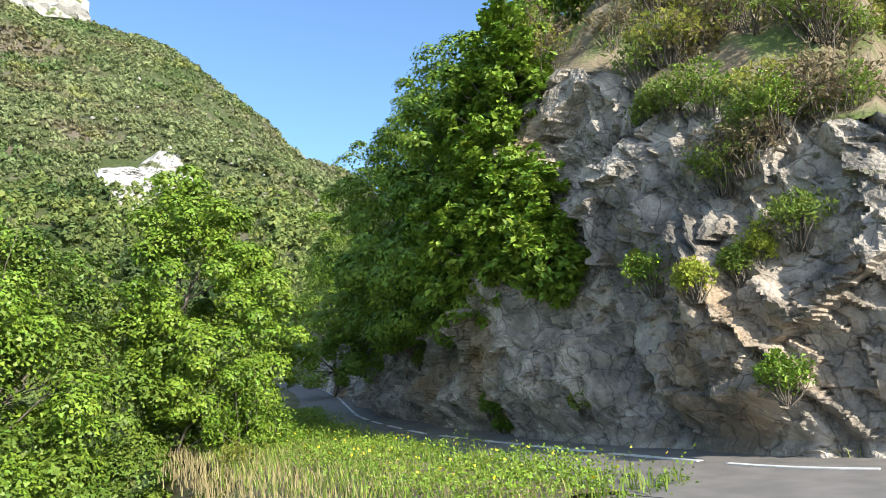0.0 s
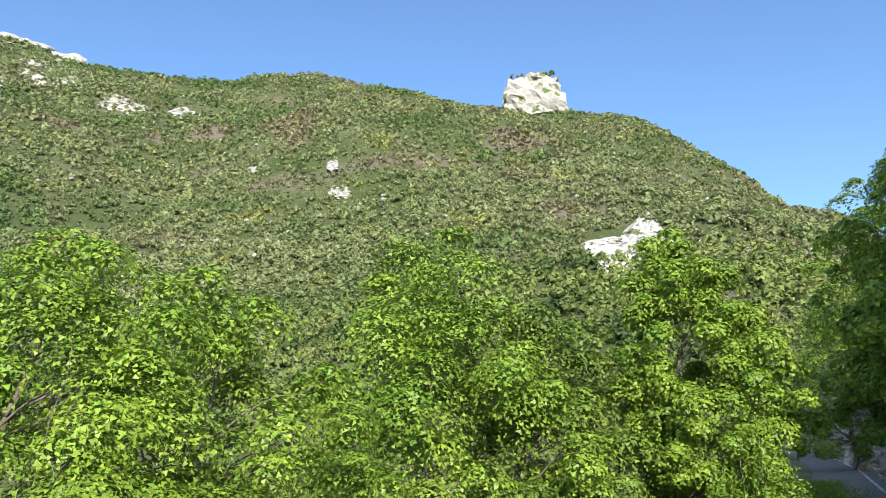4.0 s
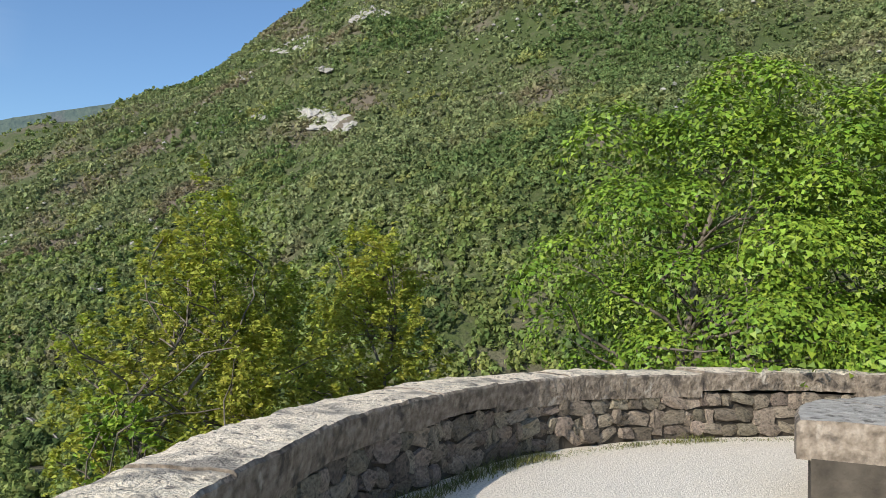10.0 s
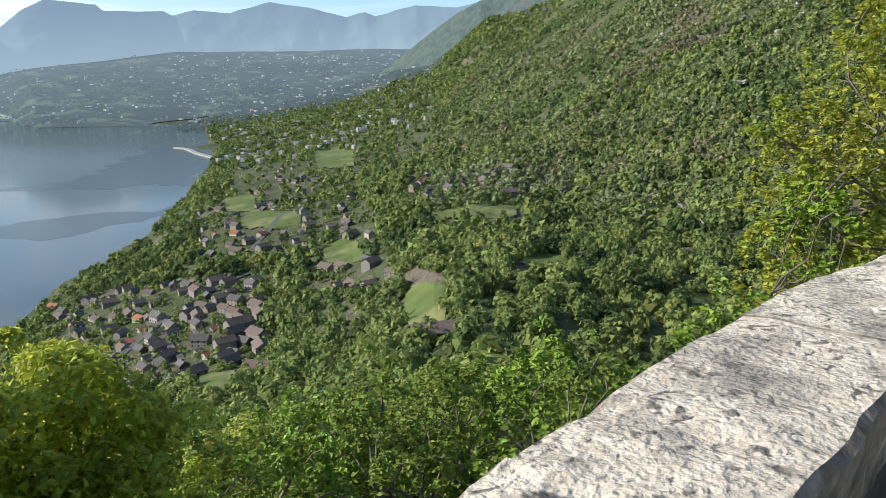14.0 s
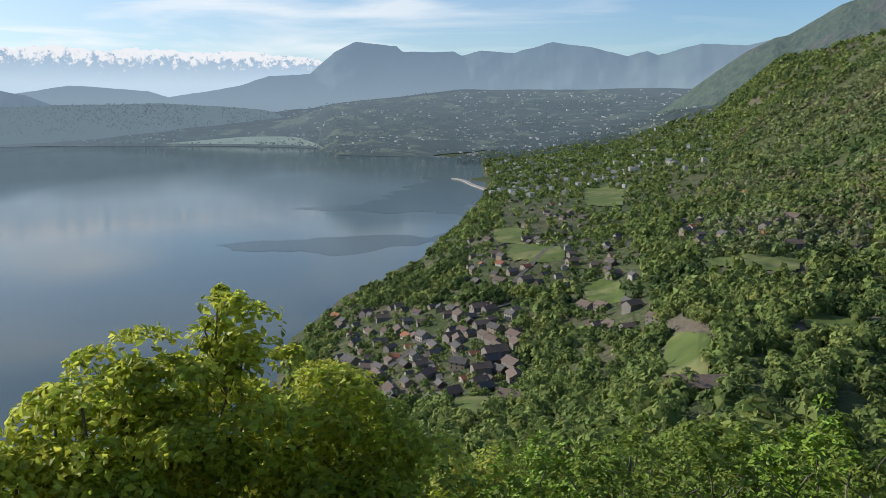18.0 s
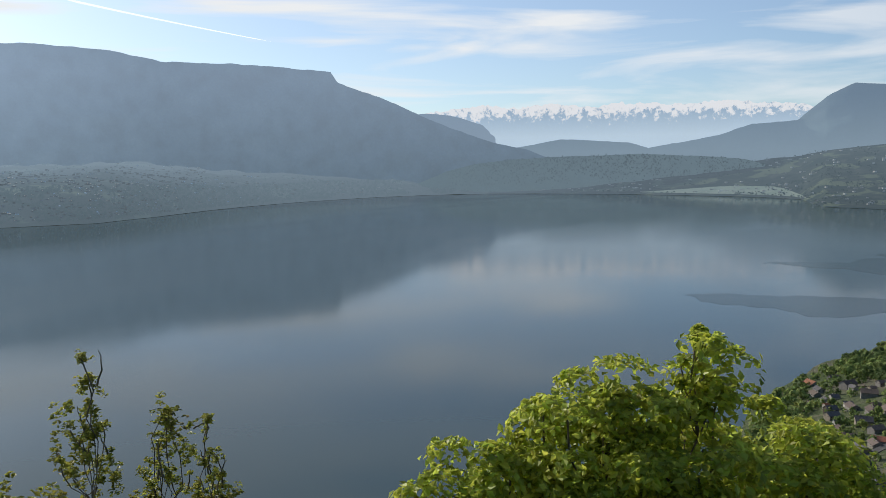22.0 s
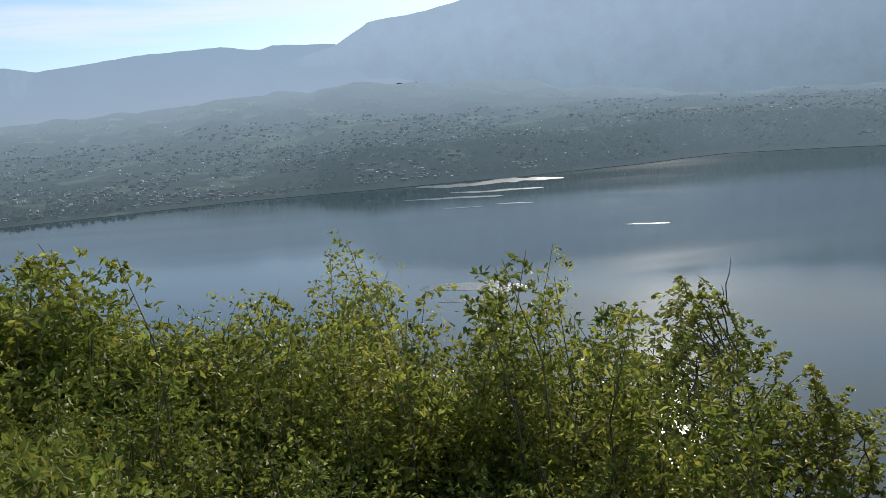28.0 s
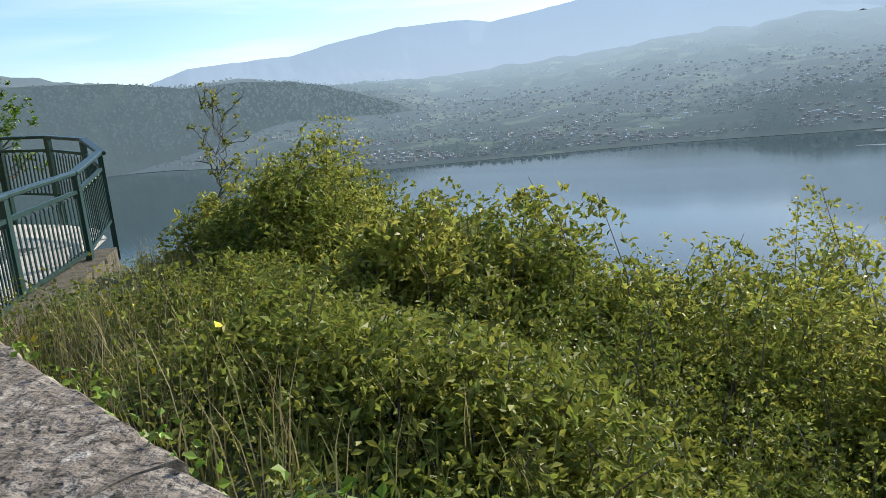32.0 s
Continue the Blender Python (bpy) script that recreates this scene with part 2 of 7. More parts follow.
M["render_grey"] = material("grey_render", [(0.20, 0.18, 0.16), (0.29, 0.27, 0.24)], 0.6, 4, 0.9, 0.1, 6, 0.02)
M["timber"] = material("dark_timber", [(0.07, 0.055, 0.042), (0.12, 0.095, 0.07)], 1.2, 4, 0.8, 0.2, 5, 0.02)
M["slate"] = material("slate", [(0.085, 0.078, 0.075), (0.15, 0.138, 0.132)], 1.0, 4, 0.6, 0.3, 4, 0.03, island=0.2)
M["tile_brown"] = material("brown_tile", [(0.12, 0.09, 0.075), (0.20, 0.15, 0.12)], 1.0, 4, 0.8, 0.3, 4, 0.03, island=0.2)
M["tile_red"] = material("red_tile", [(0.32, 0.12, 0.07), (0.42, 0.18, 0.10)], 1.0, 4, 0.8, 0.3, 4, 0.03, island=0.2)
M["window"] = material("window_glass", [(0.02, 0.022, 0.025), (0.04, 0.04, 0.045)], 1.0, 2, 0.15, 0, spec=0.6)
# far-shore materials: each glow is haze put into the emission
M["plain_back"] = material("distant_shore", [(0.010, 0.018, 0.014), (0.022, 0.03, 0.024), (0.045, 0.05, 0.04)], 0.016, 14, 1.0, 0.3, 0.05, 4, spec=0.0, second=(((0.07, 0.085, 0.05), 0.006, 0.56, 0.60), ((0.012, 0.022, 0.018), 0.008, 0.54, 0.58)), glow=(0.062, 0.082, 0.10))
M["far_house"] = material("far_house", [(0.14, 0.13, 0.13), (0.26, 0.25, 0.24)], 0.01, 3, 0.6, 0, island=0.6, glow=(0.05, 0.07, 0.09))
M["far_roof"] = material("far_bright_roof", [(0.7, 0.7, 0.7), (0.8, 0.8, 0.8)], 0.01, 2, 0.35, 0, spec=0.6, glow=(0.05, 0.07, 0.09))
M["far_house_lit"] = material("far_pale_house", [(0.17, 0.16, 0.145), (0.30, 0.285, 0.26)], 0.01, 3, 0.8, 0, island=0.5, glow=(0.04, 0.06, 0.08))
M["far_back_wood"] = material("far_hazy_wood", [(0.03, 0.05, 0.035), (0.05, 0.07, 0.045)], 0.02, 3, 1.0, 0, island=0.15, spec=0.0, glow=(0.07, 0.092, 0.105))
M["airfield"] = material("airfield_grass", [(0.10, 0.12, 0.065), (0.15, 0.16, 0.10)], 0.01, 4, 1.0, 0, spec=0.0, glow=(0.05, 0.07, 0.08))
M["pale_rock"] = material("pale_outcrop", [(0.30, 0.285, 0.26), (0.52, 0.50, 0.46)], 0.06, 8, 0.9, 0.8, 0.25, 2.0, second=((0.12, 0.15, 0.05), 0.06, 0.55, 0.64))
M["mortar"] = material("old_mortar", [(0.05, 0.043, 0.034), (0.11, 0.095, 0.075)], 5, 7, 0.95, 0.8, 30, 0.02)
M["soil"] = material("dry_soil", [(0.17, 0.13, 0.08), (0.30, 0.25, 0.16)], 1.5, 7, 0.95, 0.8, 8, 0.08, second=((0.13, 0.17, 0.05), 0.8, 0.45, 0.6))
M["dry_grass"] = material("dry_grass", [(0.34, 0.28, 0.13), (0.46, 0.39, 0.2)], 1.5, 4, 0.8, 0, island=0.3, through_light=0.3)
M["slope_grass"] = material("rough_slope_grass", [(0.10, 0.135, 0.03), (0.21, 0.20, 0.07)], 1.5, 5, 0.75, 0, island=0.4, through_light=0.3)
M["earth"] = material("bare_earth", [(0.30, 0.21, 0.14), (0.44, 0.34, 0.24)], 0.08, 8, 0.95, 0.8, 0.4, 1.0)
M["concrete"] = material("pale_concrete", [(0.30, 0.29, 0.265), (0.42, 0.40, 0.37)], 0.2, 5, 0.9, 0.2, 2, 0.05)
M["lane"] = material("lane_asphalt", [(0.11, 0.10, 0.088), (0.17, 0.155, 0.135)], 0.3, 5, 0.9, 0.2, 3, 0.03)
M["yellow"] = material("yellow_petal", [(0.72, 0.56, 0.03), (0.8, 0.66, 0.06)], 3, 2, 0.7, 0)
M["shallows"] = material("weedy_shallows", [(0.010, 0.032, 0.034), (0.016, 0.045, 0.042)], 0.01, 4, 0.15, 0.08, 0.3, 0.6, spec=0.13)
M["brush"] = material("dry_brush", [(0.20, 0.15, 0.09), (0.28, 0.24, 0.12)], 1.0, 3, 0.8, 0, island=0.35, through_light=0.3)
M["leaf_low"] = material("low_shrub_leaf", [(0.18, 0.215, 0.036), (0.31, 0.322, 0.062)], 1.2, 3, 0.5, 0, island=0.45, spec=0.25, through_light=0.42, second=(((0.10, 0.15, 0.028), 0.55, 0.5, 0.62), ((0.31, 0.24, 0.11), 0.9, 0.65, 0.74)))

water = bpy.data.materials.new("lake_water")
water.use_nodes = True
n, l = water.node_tree.nodes, water.node_tree.links
b = n["Principled BSDF"]
b.inputs["Base Color"].default_value = (0.036, 0.07, 0.074, 1)
b.inputs["Roughness"].default_value = 0.13
b.inputs["IOR"].default_value = 1.33
tc = n.new("ShaderNodeTexCoord")
nz = n.new("ShaderNodeTexNoise")
nz.inputs["Scale"].default_value, nz.inputs["Detail"].default_value = 0.3, 3
l.new(tc.outputs["Object"], nz.inputs[0])
# wind streaks: ruffled and calm stretches
wm = n.new("ShaderNodeMapping")
wm.inputs["Rotation"].default_value = (0, 0, radians(18))
wm.inputs["Scale"].default_value = (0.0035, 0.0011, 1)
l.new(tc.outputs["Object"], wm.inputs[0])
ws_ = n.new("ShaderNodeTexNoise")
ws_.inputs["Scale"].default_value, ws_.inputs["Detail"].default_value, ws_.inputs["Distortion"].default_value = 1.0, 6, 0.8
l.new(wm.outputs[0], ws_.inputs[0])
wr = n.new("ShaderNodeMapRange")
wr.inputs["From Min"].default_value, wr.inputs["From Max"].default_value = 0.45, 0.62
wr.inputs["To Min"].default_value, wr.inputs["To Max"].default_value = 0.08, 0.125
l.new(ws_.outputs[0], wr.inputs[0])
l.new(wr.outputs[0], b.inputs["Roughness"])
wb = n.new("ShaderNodeMapRange")
wb.inputs["From Min"].default_value, wb.inputs["From Max"].default_value = 0.64, 0.70
wb.inputs["To Min"].default_value, wb.inputs["To Max"].default_value = 0.03, 0.12
l.new(ws_.outputs[0], wb.inputs[0])
bp = n.new("ShaderNodeBump")
bp.inputs["Distance"].default_value = 0.6
l.new(wb.outputs[0], bp.inputs["Strength"])
l.new(nz.outputs[0], bp.inputs["Height"])
l.new(bp.outputs[0], b.inputs["Normal"])

# ---- mesh helpers ----


def link_mesh(name, verts, faces, mat, parent=None, smooth=False):
    me = bpy.data.meshes.new(name)
    verts, faces = np.asarray(verts, dtype=np.float32), np.asarray(faces, dtype=np.int32)
    k = faces.shape[1]
    me.vertices.add(len(verts))
    me.vertices.foreach_set("co", verts.ravel())
    me.loops.add(faces.size)
    me.loops.foreach_set("vertex_index", faces.ravel())
    me.polygons.add(len(faces))
    me.polygons.foreach_set("loop_start", np.arange(0, faces.size, k, dtype=np.int32))
    me.polygons.foreach_set("loop_total", np.full(len(faces), k, dtype=np.int32))
    me.polygons.foreach_set("use_smooth", np.full(len(faces), smooth, dtype=bool))
    me.update(calc_edges=True)
    me.materials.append(mat)
    ob = new(name, me)
    ob.parent = parent
    return ob


def part(name, bm, mat, parent=None, label="", smooth=False):
    me = bpy.data.meshes.new(name)
    bm.to_mesh(me)
    bm.free()
    me.materials.append(mat)
    if smooth:
        me.polygons.foreach_set("use_smooth", np.ones(len(me.polygons), dtype=bool))
    ob = new(name, me)
    ob.parent = parent
    if label:
        ob["label"] = label
    return ob


def lattice(ix, iy, iz, seed):
    h = np.sin(ix * 127.1 + iy * 311.7 + iz * 74.7 + seed * 53.3) * 43758.5453
    return h - np.floor(h)


def vnoise(p, scale, seed=0.0):
    """Smooth value noise of points (n, 3), 0 to 1."""
    q = np.asarray(p, dtype=np.float64) * scale
    i = np.floor(q)
    f = q - i
    f = f * f * (3 - 2 * f)
    out = 0
    for dx in (0, 1):
        for dy in (0, 1):
            for dz in (0, 1):
                w = (f[:, 0] if dx else 1 - f[:, 0]) * (f[:, 1] if dy else 1 - f[:, 1]) * (f[:, 2] if dz else 1 - f[:, 2])
                out = out + w * lattice(i[:, 0] + dx, i[:, 1] + dy, i[:, 2] + dz, seed)
    return out


def fbm(p, scale, octaves=4, seed=0.0):
    return sum(vnoise(p, scale * 2 ** o, seed + o) * 0.5 ** (o + 1) for o in range(octaves)) / (1 - 0.5 ** octaves)


def polar(az, r):
    a = np.radians(az)
    return -np.sin(a) * r, np.cos(a) * r


def heading(x, y):
    return np.degrees(np.arctan2(-x, y))


# ---- the lie of the land: heights along rays from the belvedere ----
# heading: (distance, height) pairs
SLOPES = {
    -180: ((0, 0), (14, -0.2), (24, 2), (60, 30), (200, 120), (600, 300), (4900, 300)),
    -166: ((0, 0), (17, -0.2), (28, 2), (60, 30), (200, 90), (600, 180), (4900, 180)),
    -155: ((0, 0), (24, -0.2), (38, 2), (70, 26), (200, 60), (600, 130), (4900, 130)),
    -149: ((0, 0), (34, 0.2), (52, 2), (110, 14), (300, 45), (900, 215), (4900, 100)),
    -145: ((0, 0), (18, -0.3), (40, -1), (90, 0), (300, 40), (900, 262), (1400, 200), (4900, 100)),
    -142: ((0, 0), (9, -0.4), (24, -8), (120, -20), (300, 30), (1000, 357), (1500, 300), (4900, 100)),
    -136: ((0, 0), (8, -0.5), (20, -9), (120, -40), (300, 20), (1080, 474), (1700, 350), (4900, 100)),
    -130: ((0, 0), (8, -0.5), (20, -9), (140, -55), (300, 10), (1100, 515), (1700, 400), (4900, 100)),
    -124: ((0, 0), (8, -0.5), (20, -9), (150, -60), (300, 0), (1150, 570), (1700, 450), (4900, 100)),
    -112: ((0, 0), (9, -0.5), (20, -7), (150, -60), (300, -20), (1200, 650), (1700, 500), (4900, 100)),
    -105: ((0, 0), (11.5, -0.3), (20, -6), (150, -60), (300, -30), (1230, 635), (1700, 500), (4900, 100)),
    -99: ((0, 0), (11.5, -0.3), (20, -6), (150, -60), (300, -40), (1250, 622), (1700, 500), (4900, 100)),
    -92: ((0, 0), (10.5, -0.3), (20, -6), (150, -65), (300, -45), (1250, 650), (1700, 550), (4900, 100)),
    -87.5: ((0, 0), (10, -0.3), (20, -7), (150, -65), (300, -50), (1250, 668), (1700, 600), (4900, 100)),
    -80: ((0, 0), (8.5, -0.3), (18, -7), (150, -68), (300, -55), (1250, 638), (1800, 600), (4900, 100)),
    -72: ((0, 0), (6.5, -0.3), (16, -7), (150, -70), (300, -60), (1270, 565), (1900, 500), (4900, 100)),
    -65: ((0, 0), (6, -0.3), (15, -8), (150, -72), (320, -65), (1280, 530), (2000, 450), (4900, 100)),
    -59: ((0, 0), (5, -0.3), (13, -8), (150, -72), (350, -68), (1300, 432), (2000, 350), (4900, 100)),
    -52: ((0, 0), (4, -0.3), (12, -8), (150, -70), (380, -72), (1350, 326), (2200, 300), (4900, 100)),
    -43: ((0, 0), (3, -0.3), (10, -7), (150, -66), (420, -76), (1500, 256), (2500, 230), (4900, 100)),
    -37: ((0, 0), (2.5, -0.3), (10, -7), (150, -62), (480, -76), (1700, 180), (2800, 150), (4900, 100)),
    -34: ((0, 0), (2.3, -0.3), (10, -7), (150, -60), (300, -68), (480, -76), (700, -62), (2000, 158), (2800, 150), (4900, 100)),
    -30: ((0, 0), (2.2, -0.3), (10, -7), (150, -58), (250, -66), (470, -75), (900, -70), (2400, 150), (4900, 90)),
    -26: ((0, 0), (2, -0.3), (10, -7), (150, -60), (250, -67), (480, -80), (1000, -88), (2900, 14), (4900, 20)),
    -20: ((0, 0), (1.8, -0.3), (10, -7), (60, -32), (150, -65), (250, -90), (450, -98), (600, -97), (1200, -115), (2900, -90), (4900, -20)),
    -13: ((0, 0), (1.7, -0.3), (10, -7), (60, -34), (150, -70), (250, -98), (310, -110), (450, -112), (580, -104), (900, -116), (1500, -145), (2200, -150), (2900, -146), (4900, -100)),
    -10.3: ((0, 0), (1.6, -0.3), (10, -7), (60, -34), (150, -70), (250, -98), (310, -111), (450, -114), (580, -108), (900, -122), (1300, -146), (1600, -158), (1850, -159), (1950, -157), (2900, -150), (4900, -110)),
    -9.3: ((0, 0), (1.6, -0.3), (10, -7), (60, -34), (150, -70), (250, -98), (310, -111), (450, -115), (580, -112), (900, -128), (1260, -158), (1500, -168), (1830, -168), (1870, -158.6), (1950, -158.6), (1990, -168), (2830, -168), (2880, -158), (4900, -120)),
    -7.5: ((0, 0), (1.5, -0.3), (10, -7), (60, -35), (150, -72), (250, -100), (310, -114), (450, -120), (580, -122), (800, -138), (1010, -158), (1100, -168), (2880, -168), (2930, -158), (4900, -125)),
    -5: ((0, 0), (1.5, -0.3), (10, -7), (60, -35), (150, -72), (250, -104), (310, -117), (450, -125), (600, -135), (815, -158), (900, -168), (2950, -168), (2990, -158), (4900, -125)),
    -0.7: ((0, 0), (1.4, -0.3), (10, -7), (60, -35), (150, -72), (250, -108), (310, -122), (450, -135), (600, -148), (690, -158), (760, -168), (3080, -168), (3110, -158), (4900, -125)),
    3.6: ((0, 0), (1.4, -0.4), (10, -8), (60, -38), (150, -76), (250, -116), (400, -146), (560, -158), (640, -168), (3480, -168), (3520, -158), (4900, -125)),
    7.5: ((0, 0), (1.3, -0.5), (10, -8), (60, -40), (150, -90), (330, -158), (400, -168), (3930, -168), (3970, -158), (4900, -120)),
    13: ((0, 0), (1.2, -0.6), (10, -8), (60, -42), (150, -100), (270, -158), (340, -168), (3930, -168), (3970, -158), (4900, -110)),
    19: ((0, 0), (1.2, -0.8), (10, -8), (60, -44), (150, -105), (250, -160), (340, -168), (3790, -168), (3830, -158), (4900, -90)),
    29: ((0, 0), (1.2, -1), (10, -8), (60, -44), (150, -105), (250, -160), (340, -168), (3620, -168), (3660, -157), (3980, -95), (4900, -45)),
    40: ((0, 0), (1.2, -1), (10, -7.5), (60, -44), (150, -105), (250, -160), (340, -168), (2980, -168), (3010, -157), (3300, -100), (3650, -72), (4900, 5)),
    52: ((0, 0), (1.2, -1), (10, -7), (60, -44), (150, -105), (250, -160), (340, -168), (2380, -168), (2410, -157), (2600, -95), (2850, -66), (4900, 25)),
    65: ((0, 0), (1.2, -1), (10, -6.5), (60, -44), (150, -105), (250, -160), (340, -168), (2070, -168), (2100, -157), (2300, -90), (2600, -56), (4900, 40)),
    79: ((0, 0), (1.2, -0.9), (10, -5.5), (60, -42), (150, -105), (250, -160), (340, -168), (1960, -168), (1990, -157), (2200, -98), (2500, -76), (3800, 20), (4900, 200)),
    90: ((0, 0), (1.3, -0.6), (10, -4.8), (60, -40), (150, -105), (250, -160), (340, -168), (1850, -168), (1880, -158), (2080, -100), (2500, -84), (3800, 60), (4900, 290)),
    99: ((0, 0), (1.5, -0.2), (10, -4), (60, -38), (150, -105), (250, -160), (340, -168), (1820, -168), (1850, -158), (2200, -140), (2800, -75), (3800, 60), (4900, 230)),
    108: ((0, 0), (1.7, 0.1), (10, -3), (60, -36), (150, -105), (250, -160), (340, -168), (1770, -168), (1800, -158), (2200, -140), (3000, -70), (3800, 10), (4900, 150)),
    115: ((0, 0), (1.9, 0.3), (10, -2.2), (60, -34), (150, -105), (250, -160), (340, -168), (1760, -168), (1790, -158), (2300, -138), (3000, -75), (3800, 0), (4900, 120)),
    121: ((0, 0), (2, 0.4), (10, -1.5), (60, -32), (150, -100), (250, -160), (340, -168), (1750, -168), (1780, -158), (2500, -130), (3000, 0), (3600, 30), (4900, 60)),
    128: ((0, 0), (2, 0.45), (10, -0.8), (60, -30), (150, -100), (250, -160), (340, -168), (2100, -168), (2150, -156), (2600, -100), (3200, 90), (4900, 60)),
    135: ((0, 0), (2.2, 0.5), (10, -0.2), (30, -6), (60, -24), (150, -90), (250, -160), (340, -168), (2500, -168), (2550, -156), (2900, -90), (3600, 110), (4900, 60)),
    143: ((0, 0), (2.4, 0.4), (10, -0.05), (18, -0.5), (40, -10), (150, -80), (250, -160), (340, -168), (2700, -168), (2750, -156), (3000, -80), (3600, 190), (4900, 100)),
    150: ((0, 0), (14, 0), (24, -0.5), (45, -10), (150, -80), (250, -160), (340, -168), (2700, -168), (2750, -156), (3000, -80), (3600, 190), (4900, 100)),
    158: ((0, 0), (14, 0), (40, 2), (150, 60), (600, 200), (4900, 200)),
    168: ((0, 0), (14, 0), (24, 5), (60, 28), (200, 100), (600, 240), (4900, 240)),
    180: ((0, 0), (14, -0.2), (24, 2), (60, 30), (200, 120), (600, 300), (4900, 300)),
}
RADII = np.concatenate([np.linspace(0, 4, 10)[:-1], np.geomspace(4, 1500, 120)[:-1], np.linspace(1500, 4300, 90)[:-1], np.linspace(4300, 4900, 8)])
HEADS = np.arange(-180, 180.01, 0.6)
keys = sorted(SLOPES)
rays = np.array([np.interp(RADII, *zip(*SLOPES[k])) for k in keys])
BEDS = ((-9.9, 2905), (-4.9, 2996), (0.9, 3171), (3.6, 3520), (7.5, 3970), (13, 3970), (19, 3830), (29, 3660), (40, 3010), (52, 2410), (65, 2100), (79, 1990), (90, 1880), (99, 1850), (108, 1800), (115, 1790), (121, 1780), (128, 2150), (135, 2550), (143, 2750))
# the far shoreline: heading, distance
SHORE = ((-9.9, 3150), (-8.5, 3100), (-4.9, 2920), (0.6, 3060), (1.6, 3400), (2.2, 3680), (4.5, 3850), (7.5, 3980), (13, 4200), (18, 4350), (23.7, 4440), (28, 4330), (31.5, 4150), (38, 3660), (42.6, 3260), (47, 2850), (51, 2600), (58, 2560), (65, 2480), (71, 2200), (79, 1990), (90, 1880), (99, 1850), (108, 1800), (115, 1790), (121, 1780), (128, 2150), (135, 2550), (143, 2750))


def shore(a):
    return np.interp(a, *zip(*SHORE))


TABLE = np.array([np.interp(HEADS, keys, rays[:, j]) for j in range(len(RADII))]).T

# past the water the slopes follow the far shore
wet = [k for k in keys if -6 < k < 150]
far_r = RADII > 1650
for i_h, a_h in enumerate(HEADS):
    if wet[0] <= a_h <= wet[-1]:
        k1 = min(k for k in wet if k >= a_h)
        k0 = max(k for k in wet if k <= a_h)
        mix = 0.0 if k1 == k0 else (a_h - k0) / (k1 - k0)
        two = [np.interp(RADII[far_r] - shore(a_h) + np.interp(k, *zip(*BEDS)), *zip(*SLOPES[k])) for k in (k0, k1)]
        TABLE[i_h, far_r] = np.where(RADII[far_r] < shore(a_h) - 60, -168, two[0] * (1 - mix) + two[1] * mix)


def land(x, y):
    """The ground's height, without its small relief."""
    x, y = np.asarray(x, float), np.asarray(y, float)
    a = np.clip((heading(x, y) + 180) / 0.6, 0, len(HEADS) - 1.001)
    r = np.clip(np.interp(np.hypot(x, y), RADII, np.arange(len(RADII))), 0, len(RADII) - 1.001)
    i, j = a.astype(int), r.astype(int)
    fa, fr = a - i, r - j
    h = (TABLE[i, j] * (1 - fa) + TABLE[i + 1, j] * fa) * (1 - fr) + (TABLE[i, j + 1] * (1 - fa) + TABLE[i + 1, j + 1] * fa) * fr
    d = np.hypot(x, y)
    p = np.stack([x.ravel(), y.ravel(), 0 * x.ravel()], 1)
    rough = (fbm(p, 1 / 160, 4, 3).reshape(x.shape) - 0.42) * np.clip((d - 150) / 500, 0, 1) * 70 * np.clip((h + 120) / 100, 0.02, 1)
    rough += (fbm(p, 1 / 12, 3, 9).reshape(x.shape) - 0.5) * np.clip((d - 20) / 100, 0, 1) * 4 * np.clip((h + 150) / 60, 0.0, 1)
    return h + rough


ga, gr = np.meshgrid(HEADS, RADII, indexing="ij")
gx, gy = polar(ga, gr)
gz = land(gx, gy)
# level ground under the terrace floor, out to the foot of its wall
rim_r = np.interp(ga, (-180, 95, 115, 128, 141, 150, 165, 180), (1.0, 1.0, 1.05, 1.45, 2.0, 3.5, 5.5, 6.5))
gz = np.where(gr < rim_r, np.minimum(gz, -0.05), gz)
nA, nR = ga.shape
idx = np.arange(nA * nR).reshape(nA, nR)
quads = np.stack([idx[:-1, :-1], idx[:-1, 1:], idx[1:, 1:], idx[1:, :-1]], -1).reshape(-1, 4)
ground = link_mesh("ground", np.stack([gx, gy, gz - 0.03], -1).reshape(-1, 3), quads, M["ground"], smooth=True)
tagged(ground, "green and brown hillsides falling to the lake shore", "terrain", kind="structure")

# the lake
lake_r, lake_a = np.linspace(150, 4850, 40), np.arange(-14, 146.1, 2.0)
la, lr = np.meshgrid(lake_a, lake_r, indexing="ij")
lx, ly = polar(la, lr)
li = np.arange(la.size).reshape(la.shape)
lake = link_mesh("water", np.stack([lx, ly, 0 * lx + LAKE], -1).reshape(-1, 3), np.stack([li[:-1, :-1], li[:-1, 1:], li[1:, 1:], li[1:, :-1]], -1).reshape(-1, 4), water, smooth=True)
tagged(lake, "calm grey-blue lake with faint wind streaks", "lake", kind="structure")

# ---- far mountains ----


